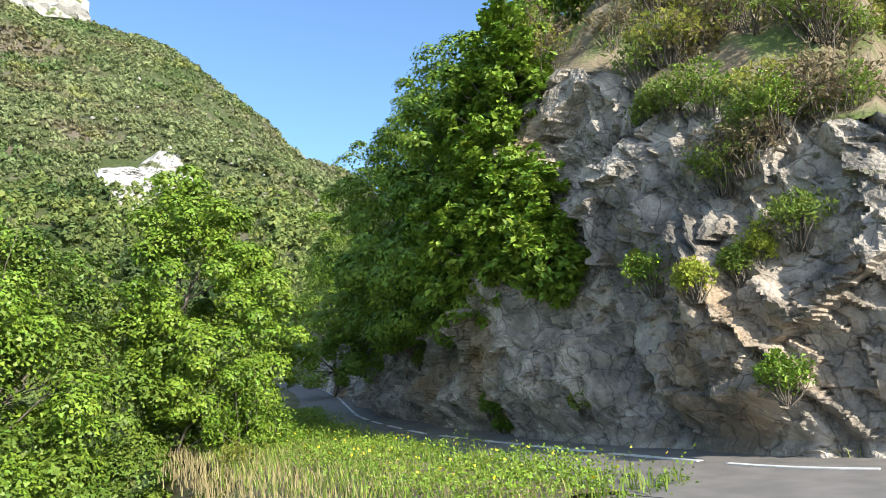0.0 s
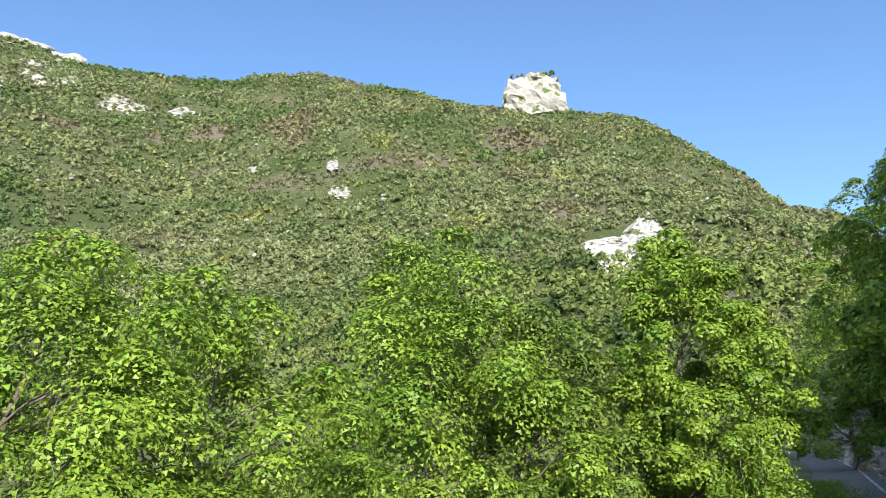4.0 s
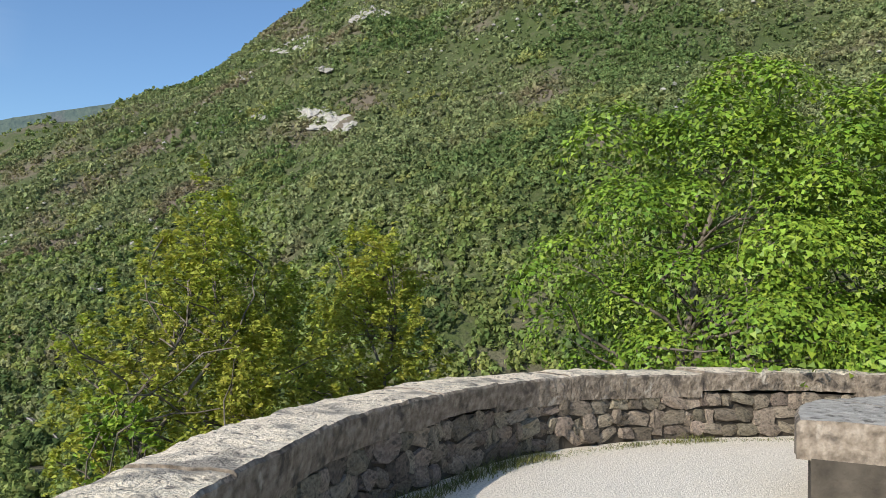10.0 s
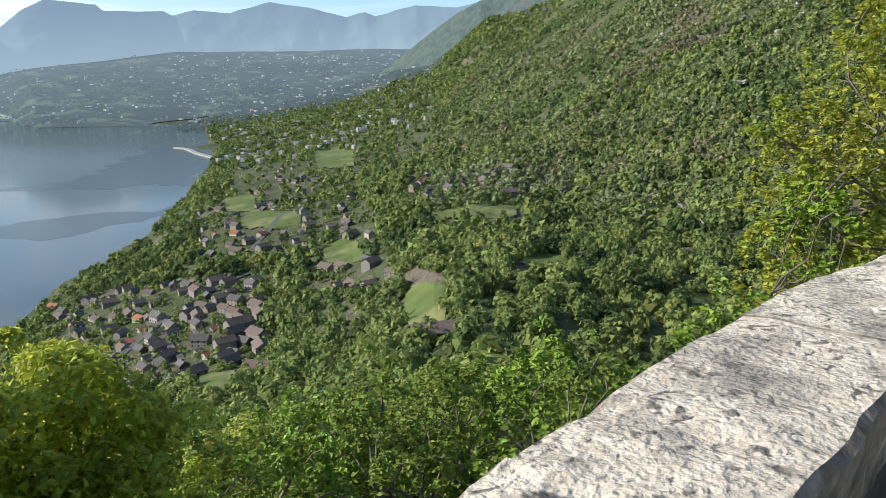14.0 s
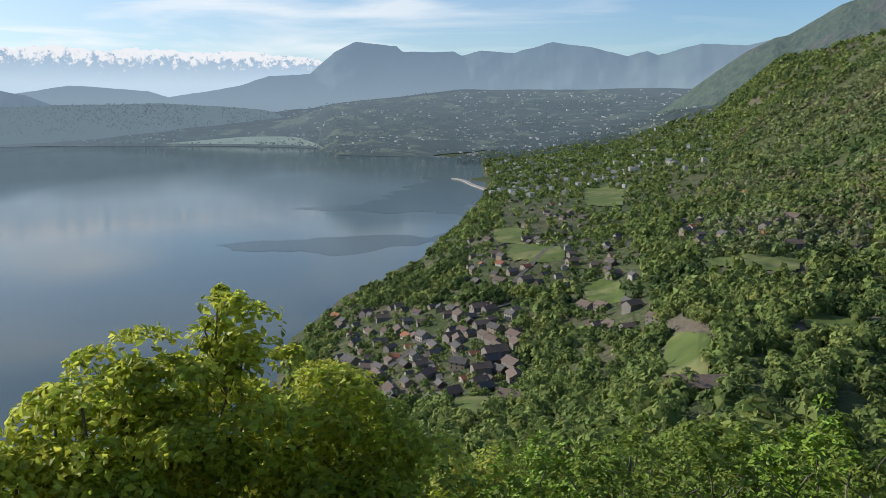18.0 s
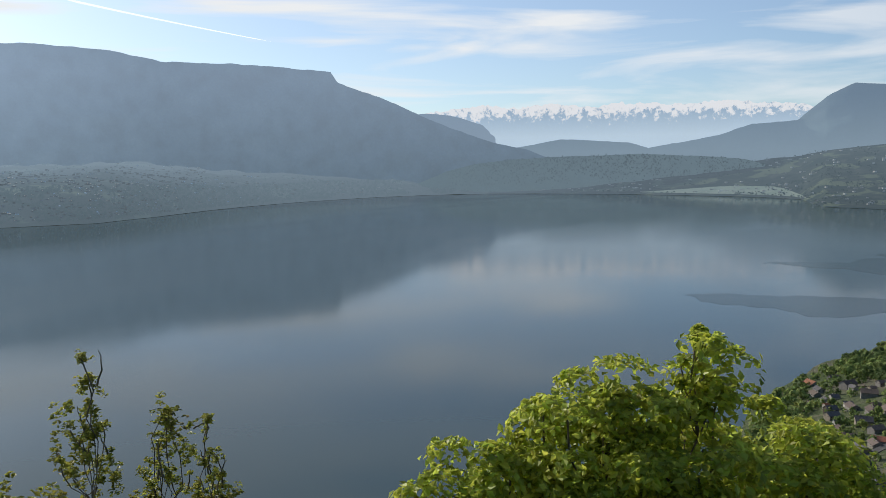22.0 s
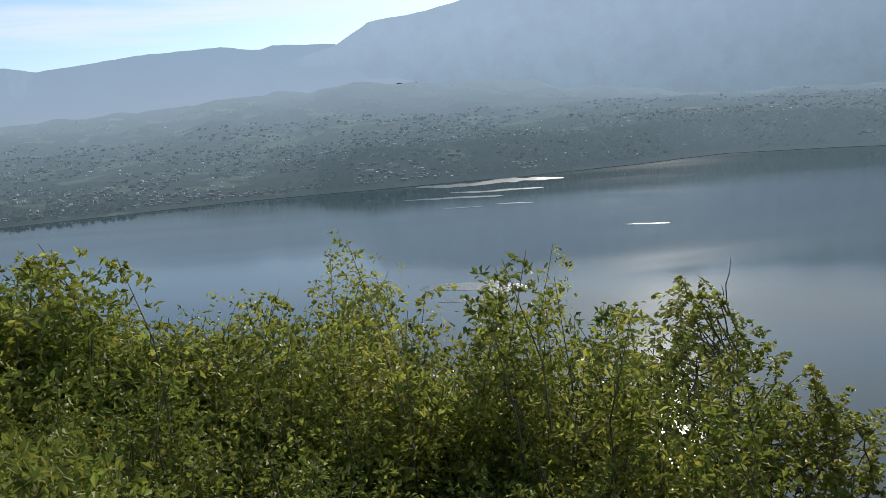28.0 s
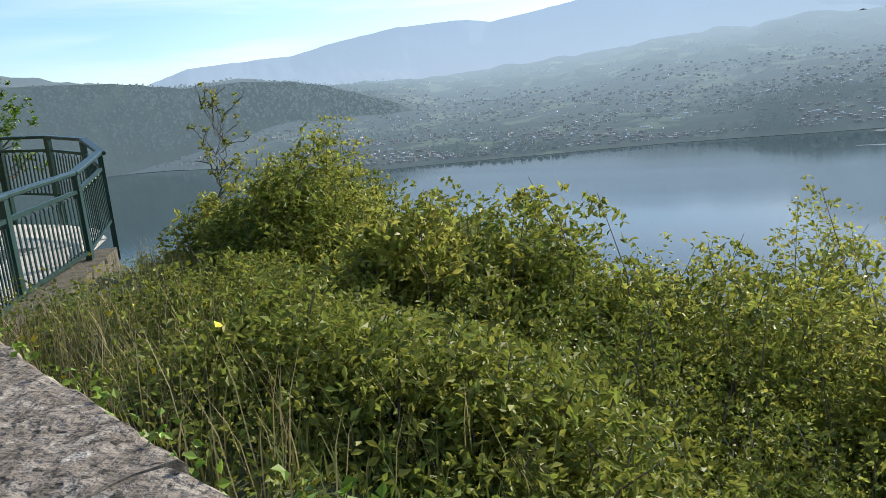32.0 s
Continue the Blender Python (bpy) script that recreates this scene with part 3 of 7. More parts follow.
def ridge(name, label, profile, r, foot, mat, rough=0.15, seed=1.0, step=0.15, lean=0.2, freq=1.1):
    """A mountain chain: profile of (heading, elevation in degrees), at distance r."""
    hs, es = zip(*sorted(profile))
    a = np.arange(hs[0], hs[-1] + step / 2, step)
    p = np.stack([a, 0 * a, 0 * a], 1)
    el = np.interp(a, hs, es) + (fbm(p, freq, 4, seed) - 0.5 if freq < 1.5 else 0.32 - 2.2 * np.abs(fbm(p, freq, 5, seed) - 0.5)) * rough * 2
    top = np.tan(np.radians(el)) * r + 1.6
    rows_n = 26
    vs = []
    for k in range(rows_n):
        t = k / (rows_n - 1)
        z = foot + (top - foot) * t
        q = np.stack([a * 0.9, 0 * a + z / 60, 0 * a], 1)
        rr = r - (1 - t) * lean * r * 0.5 + (fbm(q, 0.6, 4, seed + 5) - 0.5) * r * 0.018 * (1 - 0.7 * t)
        x, y = polar(a, rr)
        vs.append(np.stack([x, y, z], 1))
    v = np.concatenate(vs)
    i = np.arange(len(v)).reshape(rows_n, -1)
    f = np.stack([i[:-1, :-1], i[1:, :-1], i[1:, 1:], i[:-1, 1:]], -1).reshape(-1, 4)
    ob = link_mesh(name, v, f, mat, smooth=True)
    return tagged(ob, label, "mountain", kind="structure")


# each glow below stands in for the haze over that mountain
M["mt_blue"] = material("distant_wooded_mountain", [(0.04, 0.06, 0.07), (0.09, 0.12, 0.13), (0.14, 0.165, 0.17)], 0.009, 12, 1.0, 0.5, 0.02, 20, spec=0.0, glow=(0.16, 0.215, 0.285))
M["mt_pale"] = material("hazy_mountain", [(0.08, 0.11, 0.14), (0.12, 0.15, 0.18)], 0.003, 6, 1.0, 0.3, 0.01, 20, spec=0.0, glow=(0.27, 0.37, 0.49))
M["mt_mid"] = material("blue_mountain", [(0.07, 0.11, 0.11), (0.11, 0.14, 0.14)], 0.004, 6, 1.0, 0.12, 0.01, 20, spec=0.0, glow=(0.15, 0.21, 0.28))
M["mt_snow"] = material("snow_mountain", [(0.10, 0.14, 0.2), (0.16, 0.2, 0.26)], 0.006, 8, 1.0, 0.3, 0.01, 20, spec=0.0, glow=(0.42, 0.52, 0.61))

def haze_by_height(mat, low, high, z0, z1):
    """Haze painted into a distant backdrop's emission, one colour at its foot, another higher."""
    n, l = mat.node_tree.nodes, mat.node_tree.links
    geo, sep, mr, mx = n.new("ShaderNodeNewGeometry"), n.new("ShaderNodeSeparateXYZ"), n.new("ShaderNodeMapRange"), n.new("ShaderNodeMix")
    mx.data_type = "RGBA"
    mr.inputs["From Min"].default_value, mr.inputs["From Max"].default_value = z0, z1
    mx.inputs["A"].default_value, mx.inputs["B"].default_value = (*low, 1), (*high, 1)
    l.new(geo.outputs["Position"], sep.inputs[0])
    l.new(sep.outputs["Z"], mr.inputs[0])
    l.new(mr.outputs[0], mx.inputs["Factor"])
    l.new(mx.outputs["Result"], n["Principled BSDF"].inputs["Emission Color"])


haze_by_height(M["mt_blue"], (0.20, 0.27, 0.34), (0.32, 0.415, 0.54), -60, 520)
haze_by_height(M["mt_mid"], (0.275, 0.36, 0.44), (0.19, 0.26, 0.35), 70, 360)
haze_by_height(M["mt_pale"], (0.34, 0.43, 0.52), (0.30, 0.40, 0.52), 60, 420)
# the snow range: emission paints haze below, sunlit snow between rock ribs above
haze_by_height(M["mt_snow"], (0.62, 0.76, 0.87), (0.40, 0.53, 0.66), 170, 320)
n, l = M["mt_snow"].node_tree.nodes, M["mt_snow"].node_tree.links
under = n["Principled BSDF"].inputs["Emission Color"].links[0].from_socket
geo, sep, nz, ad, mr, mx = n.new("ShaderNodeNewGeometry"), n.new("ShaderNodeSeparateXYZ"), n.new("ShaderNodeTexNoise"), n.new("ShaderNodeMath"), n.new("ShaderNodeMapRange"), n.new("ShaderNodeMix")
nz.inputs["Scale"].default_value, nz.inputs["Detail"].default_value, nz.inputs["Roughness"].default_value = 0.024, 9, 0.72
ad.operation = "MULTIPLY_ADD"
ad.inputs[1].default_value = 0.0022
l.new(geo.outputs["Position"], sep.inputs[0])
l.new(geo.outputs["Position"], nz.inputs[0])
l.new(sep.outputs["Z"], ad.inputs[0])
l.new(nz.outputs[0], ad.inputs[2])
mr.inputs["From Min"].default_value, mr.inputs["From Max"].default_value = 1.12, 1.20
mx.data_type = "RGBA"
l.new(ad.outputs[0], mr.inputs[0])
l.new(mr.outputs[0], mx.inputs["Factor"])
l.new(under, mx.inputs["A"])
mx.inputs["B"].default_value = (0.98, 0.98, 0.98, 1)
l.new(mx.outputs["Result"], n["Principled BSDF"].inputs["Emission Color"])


def haze_sunward(mat, low=0.82, high=1.28, az=92.0, wide=0.7):
    """Makes the haze painted into a distant material's emission stronger below the sun."""
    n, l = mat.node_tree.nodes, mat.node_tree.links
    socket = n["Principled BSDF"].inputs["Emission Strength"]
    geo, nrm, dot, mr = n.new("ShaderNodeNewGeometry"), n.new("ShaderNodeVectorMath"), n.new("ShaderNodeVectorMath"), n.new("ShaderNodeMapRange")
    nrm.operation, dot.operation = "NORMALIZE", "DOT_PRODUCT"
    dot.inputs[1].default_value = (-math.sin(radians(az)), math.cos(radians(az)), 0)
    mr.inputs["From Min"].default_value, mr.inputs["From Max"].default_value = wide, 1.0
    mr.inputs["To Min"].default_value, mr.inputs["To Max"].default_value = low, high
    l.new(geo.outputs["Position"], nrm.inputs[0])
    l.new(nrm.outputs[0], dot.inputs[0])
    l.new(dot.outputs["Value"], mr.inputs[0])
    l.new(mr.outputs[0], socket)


haze_sunward(M["mt_blue"])
haze_sunward(M["mt_pale"], 0.9, 1.15)


def haze_by_distance(mat, near, far, r0=1900, r1=4300):
    """Haze painted into a far-shore material's emission, paler with distance from the terrace."""
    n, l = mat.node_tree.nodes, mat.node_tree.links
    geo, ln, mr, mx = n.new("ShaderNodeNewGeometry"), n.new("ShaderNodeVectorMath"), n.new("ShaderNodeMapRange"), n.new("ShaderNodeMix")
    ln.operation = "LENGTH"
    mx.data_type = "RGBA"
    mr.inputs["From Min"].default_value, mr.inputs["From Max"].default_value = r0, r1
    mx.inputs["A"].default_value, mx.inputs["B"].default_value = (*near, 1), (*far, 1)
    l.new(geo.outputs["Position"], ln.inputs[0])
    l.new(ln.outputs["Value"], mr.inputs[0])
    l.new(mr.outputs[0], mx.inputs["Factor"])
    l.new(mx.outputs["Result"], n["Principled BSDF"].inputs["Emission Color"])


haze_by_distance(M["plain_back"], (0.066, 0.09, 0.106), (0.25, 0.33, 0.405), 1900, 4900)
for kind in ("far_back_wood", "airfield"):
    haze_by_distance(M[kind], (0.046, 0.065, 0.077), (0.215, 0.29, 0.36), 1700, 4900)
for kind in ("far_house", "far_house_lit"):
    haze_by_distance(M[kind], (0.05, 0.066, 0.076), (0.18, 0.23, 0.27), 1700, 4900)
haze_sunward(M["plain_back"], 0.62, 1.5, wide=0.2)
haze_sunward(M["far_back_wood"], 0.62, 1.6, wide=0.2)
# nearer hills, with haze painted in as an even glow
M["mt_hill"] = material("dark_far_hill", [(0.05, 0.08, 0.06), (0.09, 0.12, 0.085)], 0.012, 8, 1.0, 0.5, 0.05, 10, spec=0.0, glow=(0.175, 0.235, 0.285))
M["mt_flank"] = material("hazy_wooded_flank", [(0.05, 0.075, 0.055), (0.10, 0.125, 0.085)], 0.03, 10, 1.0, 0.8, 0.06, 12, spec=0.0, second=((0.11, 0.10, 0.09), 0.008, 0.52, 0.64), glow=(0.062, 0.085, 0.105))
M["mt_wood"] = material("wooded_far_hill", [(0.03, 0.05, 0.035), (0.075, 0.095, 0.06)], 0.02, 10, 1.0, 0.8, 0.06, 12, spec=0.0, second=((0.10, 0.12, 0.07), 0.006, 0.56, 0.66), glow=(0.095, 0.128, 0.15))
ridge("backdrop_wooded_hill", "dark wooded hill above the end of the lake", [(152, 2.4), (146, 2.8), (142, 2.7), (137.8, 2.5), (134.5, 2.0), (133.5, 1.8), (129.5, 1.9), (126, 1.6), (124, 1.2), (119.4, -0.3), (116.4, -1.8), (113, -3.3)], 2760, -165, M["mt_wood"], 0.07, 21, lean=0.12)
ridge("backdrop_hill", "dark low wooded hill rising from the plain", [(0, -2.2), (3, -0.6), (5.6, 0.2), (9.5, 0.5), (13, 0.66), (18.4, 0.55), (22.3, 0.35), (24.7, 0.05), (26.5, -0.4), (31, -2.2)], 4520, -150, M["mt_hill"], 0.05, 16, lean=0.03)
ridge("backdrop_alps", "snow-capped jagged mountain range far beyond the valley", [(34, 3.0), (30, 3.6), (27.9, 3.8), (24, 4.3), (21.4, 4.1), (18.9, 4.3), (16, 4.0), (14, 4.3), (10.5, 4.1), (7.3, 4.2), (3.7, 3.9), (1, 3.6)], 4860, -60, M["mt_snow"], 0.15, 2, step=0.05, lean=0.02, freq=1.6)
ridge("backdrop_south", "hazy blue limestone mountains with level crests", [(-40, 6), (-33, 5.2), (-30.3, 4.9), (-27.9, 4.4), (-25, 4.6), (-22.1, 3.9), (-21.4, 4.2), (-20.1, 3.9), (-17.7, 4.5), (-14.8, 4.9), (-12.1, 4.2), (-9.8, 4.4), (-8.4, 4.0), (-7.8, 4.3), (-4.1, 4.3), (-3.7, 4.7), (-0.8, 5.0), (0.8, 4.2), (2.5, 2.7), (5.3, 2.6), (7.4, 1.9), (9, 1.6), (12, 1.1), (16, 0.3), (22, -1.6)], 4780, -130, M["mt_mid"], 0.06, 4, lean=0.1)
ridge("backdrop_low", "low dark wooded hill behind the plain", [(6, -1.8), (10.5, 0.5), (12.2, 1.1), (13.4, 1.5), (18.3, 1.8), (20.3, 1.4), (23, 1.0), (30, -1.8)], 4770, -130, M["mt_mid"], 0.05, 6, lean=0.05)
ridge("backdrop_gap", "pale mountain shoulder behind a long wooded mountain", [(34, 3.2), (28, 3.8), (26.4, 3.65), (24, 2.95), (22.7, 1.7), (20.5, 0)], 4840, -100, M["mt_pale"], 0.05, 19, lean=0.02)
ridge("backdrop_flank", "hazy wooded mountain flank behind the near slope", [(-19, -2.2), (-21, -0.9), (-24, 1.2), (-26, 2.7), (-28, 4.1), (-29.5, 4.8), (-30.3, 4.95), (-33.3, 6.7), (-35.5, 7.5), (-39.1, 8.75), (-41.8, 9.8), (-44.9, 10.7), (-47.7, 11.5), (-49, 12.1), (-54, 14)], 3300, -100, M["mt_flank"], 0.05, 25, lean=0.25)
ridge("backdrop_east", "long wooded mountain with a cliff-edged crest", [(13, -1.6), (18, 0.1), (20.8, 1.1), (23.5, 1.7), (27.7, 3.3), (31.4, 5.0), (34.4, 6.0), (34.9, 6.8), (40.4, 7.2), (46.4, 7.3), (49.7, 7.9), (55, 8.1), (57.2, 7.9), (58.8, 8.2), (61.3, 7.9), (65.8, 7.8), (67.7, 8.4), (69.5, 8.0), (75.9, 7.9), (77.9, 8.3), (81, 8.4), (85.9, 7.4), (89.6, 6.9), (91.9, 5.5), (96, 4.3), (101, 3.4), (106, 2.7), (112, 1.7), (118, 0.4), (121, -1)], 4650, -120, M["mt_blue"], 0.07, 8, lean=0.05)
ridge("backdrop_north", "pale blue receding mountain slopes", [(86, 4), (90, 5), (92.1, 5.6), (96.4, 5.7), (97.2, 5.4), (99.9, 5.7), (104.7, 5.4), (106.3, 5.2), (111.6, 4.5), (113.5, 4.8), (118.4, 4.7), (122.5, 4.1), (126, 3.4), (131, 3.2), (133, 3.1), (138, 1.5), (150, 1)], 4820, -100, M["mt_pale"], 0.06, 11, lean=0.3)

# thin vapour trails high over the mountains, bright by emission in place of sunlight
M["vapour"] = material("vapour_trail", [(0.7, 0.7, 0.7), (0.8, 0.8, 0.8)], 0.002, 3, 1.0, 0, spec=0.0, glow=(1.2, 1.25, 1.3))
for (a0, e0), (a1, e1), w in (((-112.2, 28.5), (-117.0, 30.7), 0.08), ((60.9, 10.7), (57.0, 7.9), 0.12), ((39.0, 8.8), (52.5, 11.0), 0.14), ((-15.5, 8.5), (-12.3, 9.6), 0.07), ((-19.9, 7.9), (-17.2, 9.2), 0.07)):
    t = np.linspace(0, 1, 40)
    el, aa = e0 + (e1 - e0) * t, a0 + (a1 - a0) * t
    wide = w * (0.35 + 0.65 * t) * np.minimum(1, np.minimum(t, 1 - t) * 12 + 0.05)
    tv = []
    for up in (-0.5, 0.5):
        x, y = polar(aa, 4880 + 0 * aa)
        tv.append(np.stack([x, y, 1.6 + 4880 * np.tan(np.radians(el + wide * up))], 1))
    ti = np.arange(80).reshape(2, 40)
    tagged(link_mesh("backdrop_trail", np.concatenate(tv), np.stack([ti[0, :-1], ti[0, 1:], ti[1, 1:], ti[1, :-1]], -1), M["vapour"]), "thin white vapour trail high in the sky", "vapour trail", kind="structure")

# ---- places on the land by heading and angle ----
STEPS = np.geomspace(40, 4800, 700)


def spot(az, el):
    """Where lines of sight from the terrace at these headings and angles meet the land."""
    az, el = np.atleast_1d(np.asarray(az, float)), np.atleast_1d(np.asarray(el, float))
    x, y = polar(az[:, None], STEPS[None])
    gap = 1.62 + STEPS[None] * np.tan(np.radians(el))[:, None] - land(x, y)
    k = np.argmax(gap < 0, axis=1)
    ok = (gap < 0).any(axis=1)
    i = np.arange(len(az))
    return x[i, k], y[i, k], ok


def angles(x, y):
    return heading(x, y), np.degrees(np.arctan2(land(x, y) - 1.62, np.hypot(x, y)))


# meadows and hamlets: headings from, to, angles from, to
MEADOWS = {
    "meadow": ((-26.9, -23.4, -19.0, -15.4), (-16.2, -11.6, -11.0, -9.5), (-32.5, -25.6, -10.9, -9.2), (-20.4, -17.2, -6.8, -5.2), (-13.0, -10.6, -9.6, -8.3), (-36.5, -32.5, -14.6, -13.4), (-10.8, -7.6, -22.6, -20.6), (-20.6, -17.4, -13.8, -12.0)),
}
HAMLETS = ((-12.8, 1.6, -21.6, -14.2, 125), (-16.5, -8.6, -13.0, -9.2, 40), (-22.8, -17.6, -15.8, -13.4, 14), (-17.5, -11.4, -9.0, -6.2, 26), (-22.0, -18.8, -12.0, -10.8, 5), (-29.8, -23.2, -6.4, -4.3, 20), (-30.5, -24.0, -9.6, -7.4, 20), (-21.0, -16.5, -11.8, -9.0, 14), (-36.5, -29.5, -9.4, -7.2, 24))


def built_on(a, e, margin=0.0):
    out = np.zeros(len(a), bool)
    for b in MEADOWS["meadow"]:
        out |= (a > b[0]) & (a < b[1]) & (e > b[2] - 0.3) & (e < b[3] - 0.25)
    return out


# ---- woods on the slopes ----


def crown_kind(lumps, per, leaf, seed, core=True):
    """A far tree crown of unit radius: rounded tufts of leaf flakes over a low dark core. Triangles."""
    rng = np.random.default_rng(seed)
    d = rng.normal(size=(lumps, 3))
    d[:, 2] = np.abs(d[:, 2]) * 0.9 - 0.15
    d /= np.linalg.norm(d, axis=1)[:, None]
    d[0] = (0.1, 0.0, 1.0)
    c = d * rng.uniform(0.45, 0.75, (lumps, 1))
    rl = rng.uniform(0.75, 1.2, lumps) * 0.98 / lumps ** 0.42
    k = np.repeat(np.arange(lumps), per)
    e = rng.normal(size=(len(k), 3)) + d[k] * 0.8 + (0, 0, 0.45)
    e /= np.linalg.norm(e, axis=1)[:, None]
    p = c[k] + e * (rl[k] * rng.uniform(0.7, 1.08, len(k)))[:, None]
    nrm = e + rng.normal(size=e.shape) * 0.3
    nrm /= np.linalg.norm(nrm, axis=1)[:, None]
    t = np.cross(nrm, rng.normal(size=e.shape))
    t /= np.linalg.norm(t, axis=1)[:, None]
    u = np.cross(nrm, t)
    s = leaf * rng.uniform(0.6, 1.3, (len(k), 1))
    v = np.stack([p - t * s, p + t * s * 0.55 - u * s * 0.8, p + t * s * 0.55 + u * s * 0.8], 1).reshape(-1, 3)
    f = np.arange(len(k) * 3).reshape(-1, 3)
    if core:
        cv, cf = boulder_kind(seed, 0.62)
        return np.concatenate([cv, v]), np.concatenate([cf, f + len(cv)])
    return v, f


def boulder_kind(seed, radius=0.8):
    """A small uneven lump, open below."""
    bm = bmesh.new()
    bmesh.ops.create_icosphere(bm, subdivisions=1, radius=radius)
    bmesh.ops.delete(bm, geom=[v for v in bm.verts if v.co.z < -0.56 * radius], context="VERTS")
    bm.verts.ensure_lookup_table()
    v = np.array([v.co[:] for v in bm.verts])
    f = np.array([[q.index for q in fc.verts] for fc in bm.faces])
    bm.free()
    return v * (0.75 + 0.5 * vnoise(v + 7 * seed, 1.9, seed))[:, None], f


def scatter(name, label, x, y, size, kinds, mat, seed, lift=0.3, category="wood", tall=1.0, z=None):
    rng = np.random.default_rng(seed)
    z = land(x, y) if z is None else z
    vs, fs, off = [], [], 0
    which = rng.integers(0, len(kinds), len(x))
    for k, (bv, bf) in enumerate(kinds):
        s = which == k
        m = int(s.sum())
        if not m:
            continue
        a = rng.uniform(0, 6.283, m)
        ca, sa = np.cos(a), np.sin(a)
        sz = size[s][:, None] * np.stack([rng.uniform(0.8, 1.2, m), rng.uniform(0.8, 1.2, m), tall * rng.uniform(0.8, 1.35, m)], 1)
        w = bv[None] * sz[:, None, :]
        v = np.stack([w[..., 0] * ca[:, None] - w[..., 1] * sa[:, None], w[..., 0] * sa[:, None] + w[..., 1] * ca[:, None], w[..., 2]], -1)
        v += np.stack([x[s], y[s], z[s] + size[s] * lift], 1)[:, None, :]
        vs.append(v.reshape(-1, 3))
        fs.append((bf[None] + (np.arange(m) * len(bv))[:, None, None] + off).reshape(-1, 3))
        off += m * len(bv)
    ob = link_mesh(name, np.concatenate(vs), np.concatenate(fs), mat)
    return tagged(ob, label, category, kind="stuff")


rng = np.random.default_rng(5)
FAR_KINDS = [crown_kind(4, 5, 0.53, s, False) for s in range(8)]
MID_KINDS = [crown_kind(14, 14, 0.165, 20 + s) for s in range(6)]
CLOSE_KINDS = [crown_kind(22, 18, 0.125, 40 + s) for s in range(4)]


def sample(n, a0, a1, r0, r1):
    a, r = rng.uniform(a0, a1, n), np.sqrt(rng.uniform(r0 ** 2, r1 ** 2, n))
    return polar(a, r)


a, r = rng.uniform(-150, -26, 56000), 430 + 920 * rng.uniform(0, 1, 56000) ** 0.82
x, y = polar(a, r)
p = np.stack([x, y, 0 * x], 1)
patch = fbm(p, 1 / 60, 4, 21)
keep = (patch > 0.38) | (rng.uniform(size=len(x)) < 0.86)
ha, he = angles(x, y)
for a0, a1, e0, e1 in ((-136.5, -130.6, 13.2, 16.4), (-64.5, -62, 10.8, 12.0)):
    keep &= ~((ha > a0) & (ha < a1) & (he > e0) & (he < e1))
x, y = x[keep], y[keep]
xs, ys = sample(6500, -125, -38, 380, 580)
x, y, patch = np.concatenate([x, xs]), np.concatenate([y, ys]), np.concatenate([patch[keep], np.full(len(xs), 0.35)])
size = rng.uniform(1.5, 4.3, len(x)) * (0.75 + 0.75 * np.clip(patch - 0.05, 0, 1))
near = np.hypot(x, y) < 730
scatter("hillside_wood", "spring-green broadleaf wood low on the steep mountainside", x[near], y[near], size[near], [crown_kind(7, 6, 0.34, 50 + s, False) for s in range(8)], M["far_wood"], 1, 0.15, category="wood")
scatter("hillside_wood", "spring-green broadleaf wood covering the steep mountainside", x[~near], y[~near], size[~near], FAR_KINDS, M["far_wood"], 11, 0.15, category="wood")
x, y = sample(9500, -34, -8.5, 650, 2900)
x2, y2 = sample(3200, -52, -26, 1300, 2900)
x, y = np.concatenate([x, x2]), np.concatenate([y, y2])
a, e = angles(x, y)
keep = (land(x, y) > LAKE + 3) & ~built_on(a, e)
for h in HAMLETS:
    keep &= ~((a > h[0]) & (a < h[1]) & (e > h[2]) & (e < h[3])) | (rng.uniform(size=len(x)) < 0.3)
x, y = x[keep], y[keep]
scatter("shore_wood", "hazy green trees along the lake shore and slopes", x, y, rng.uniform(2.5, 5.6, len(x)) * np.where(np.hypot(x, y) > 1500, 1.25, 1), FAR_KINDS, M["valley_leaf"], 3)
x, y = sample(5200, -60, 7, 110, 680)
x2, y2 = sample(5000, -150, -58, 100, 470)
x3, y3 = sample(1500, -10.5, 4.5, 380, 1400)
x2, y2 = np.concatenate([x2, x3]), np.concatenate([y2, y3])
x, y = np.concatenate([x, x2]), np.concatenate([y, y2])
a, e = angles(x, y)
keep = (land(x, y) > LAKE + 4) & ~built_on(a, e)
for h in HAMLETS:
    inside = (a > h[0]) & (a < h[1]) & (e > h[2]) & (e < h[3])
    keep &= ~inside | (rng.uniform(size=len(x)) < 0.5)
x, y = x[keep], y[keep]
size = rng.uniform(2.8, 5.6, len(x))
a, e = angles(x, y)
for h in HAMLETS:
    size = np.where((a > h[0]) & (a < h[1]) & (e > h[2]) & (e < h[3]), size * 0.55, size)
near = np.hypot(x, y) < 330
scatter("valley_wood", "dense green broadleaf trees in the valley", x[near], y[near], size[near], MID_KINDS, M["valley_leaf"], 2)
scatter("valley_wood", "dense green broadleaf trees farther down the valley", x[~near], y[~near], size[~near], [crown_kind(8, 7, 0.32, 30 + s, False) for s in range(6)], M["valley_leaf"], 22)
x, y = sample(330, -100, 8, 32, 115)
scatter("slope_wood", "leafy tree crowns on the slope below the wall", x, y, rng.uniform(1.8, 3.2, len(x)), CLOSE_KINDS, M["leaf_mid"], 4)

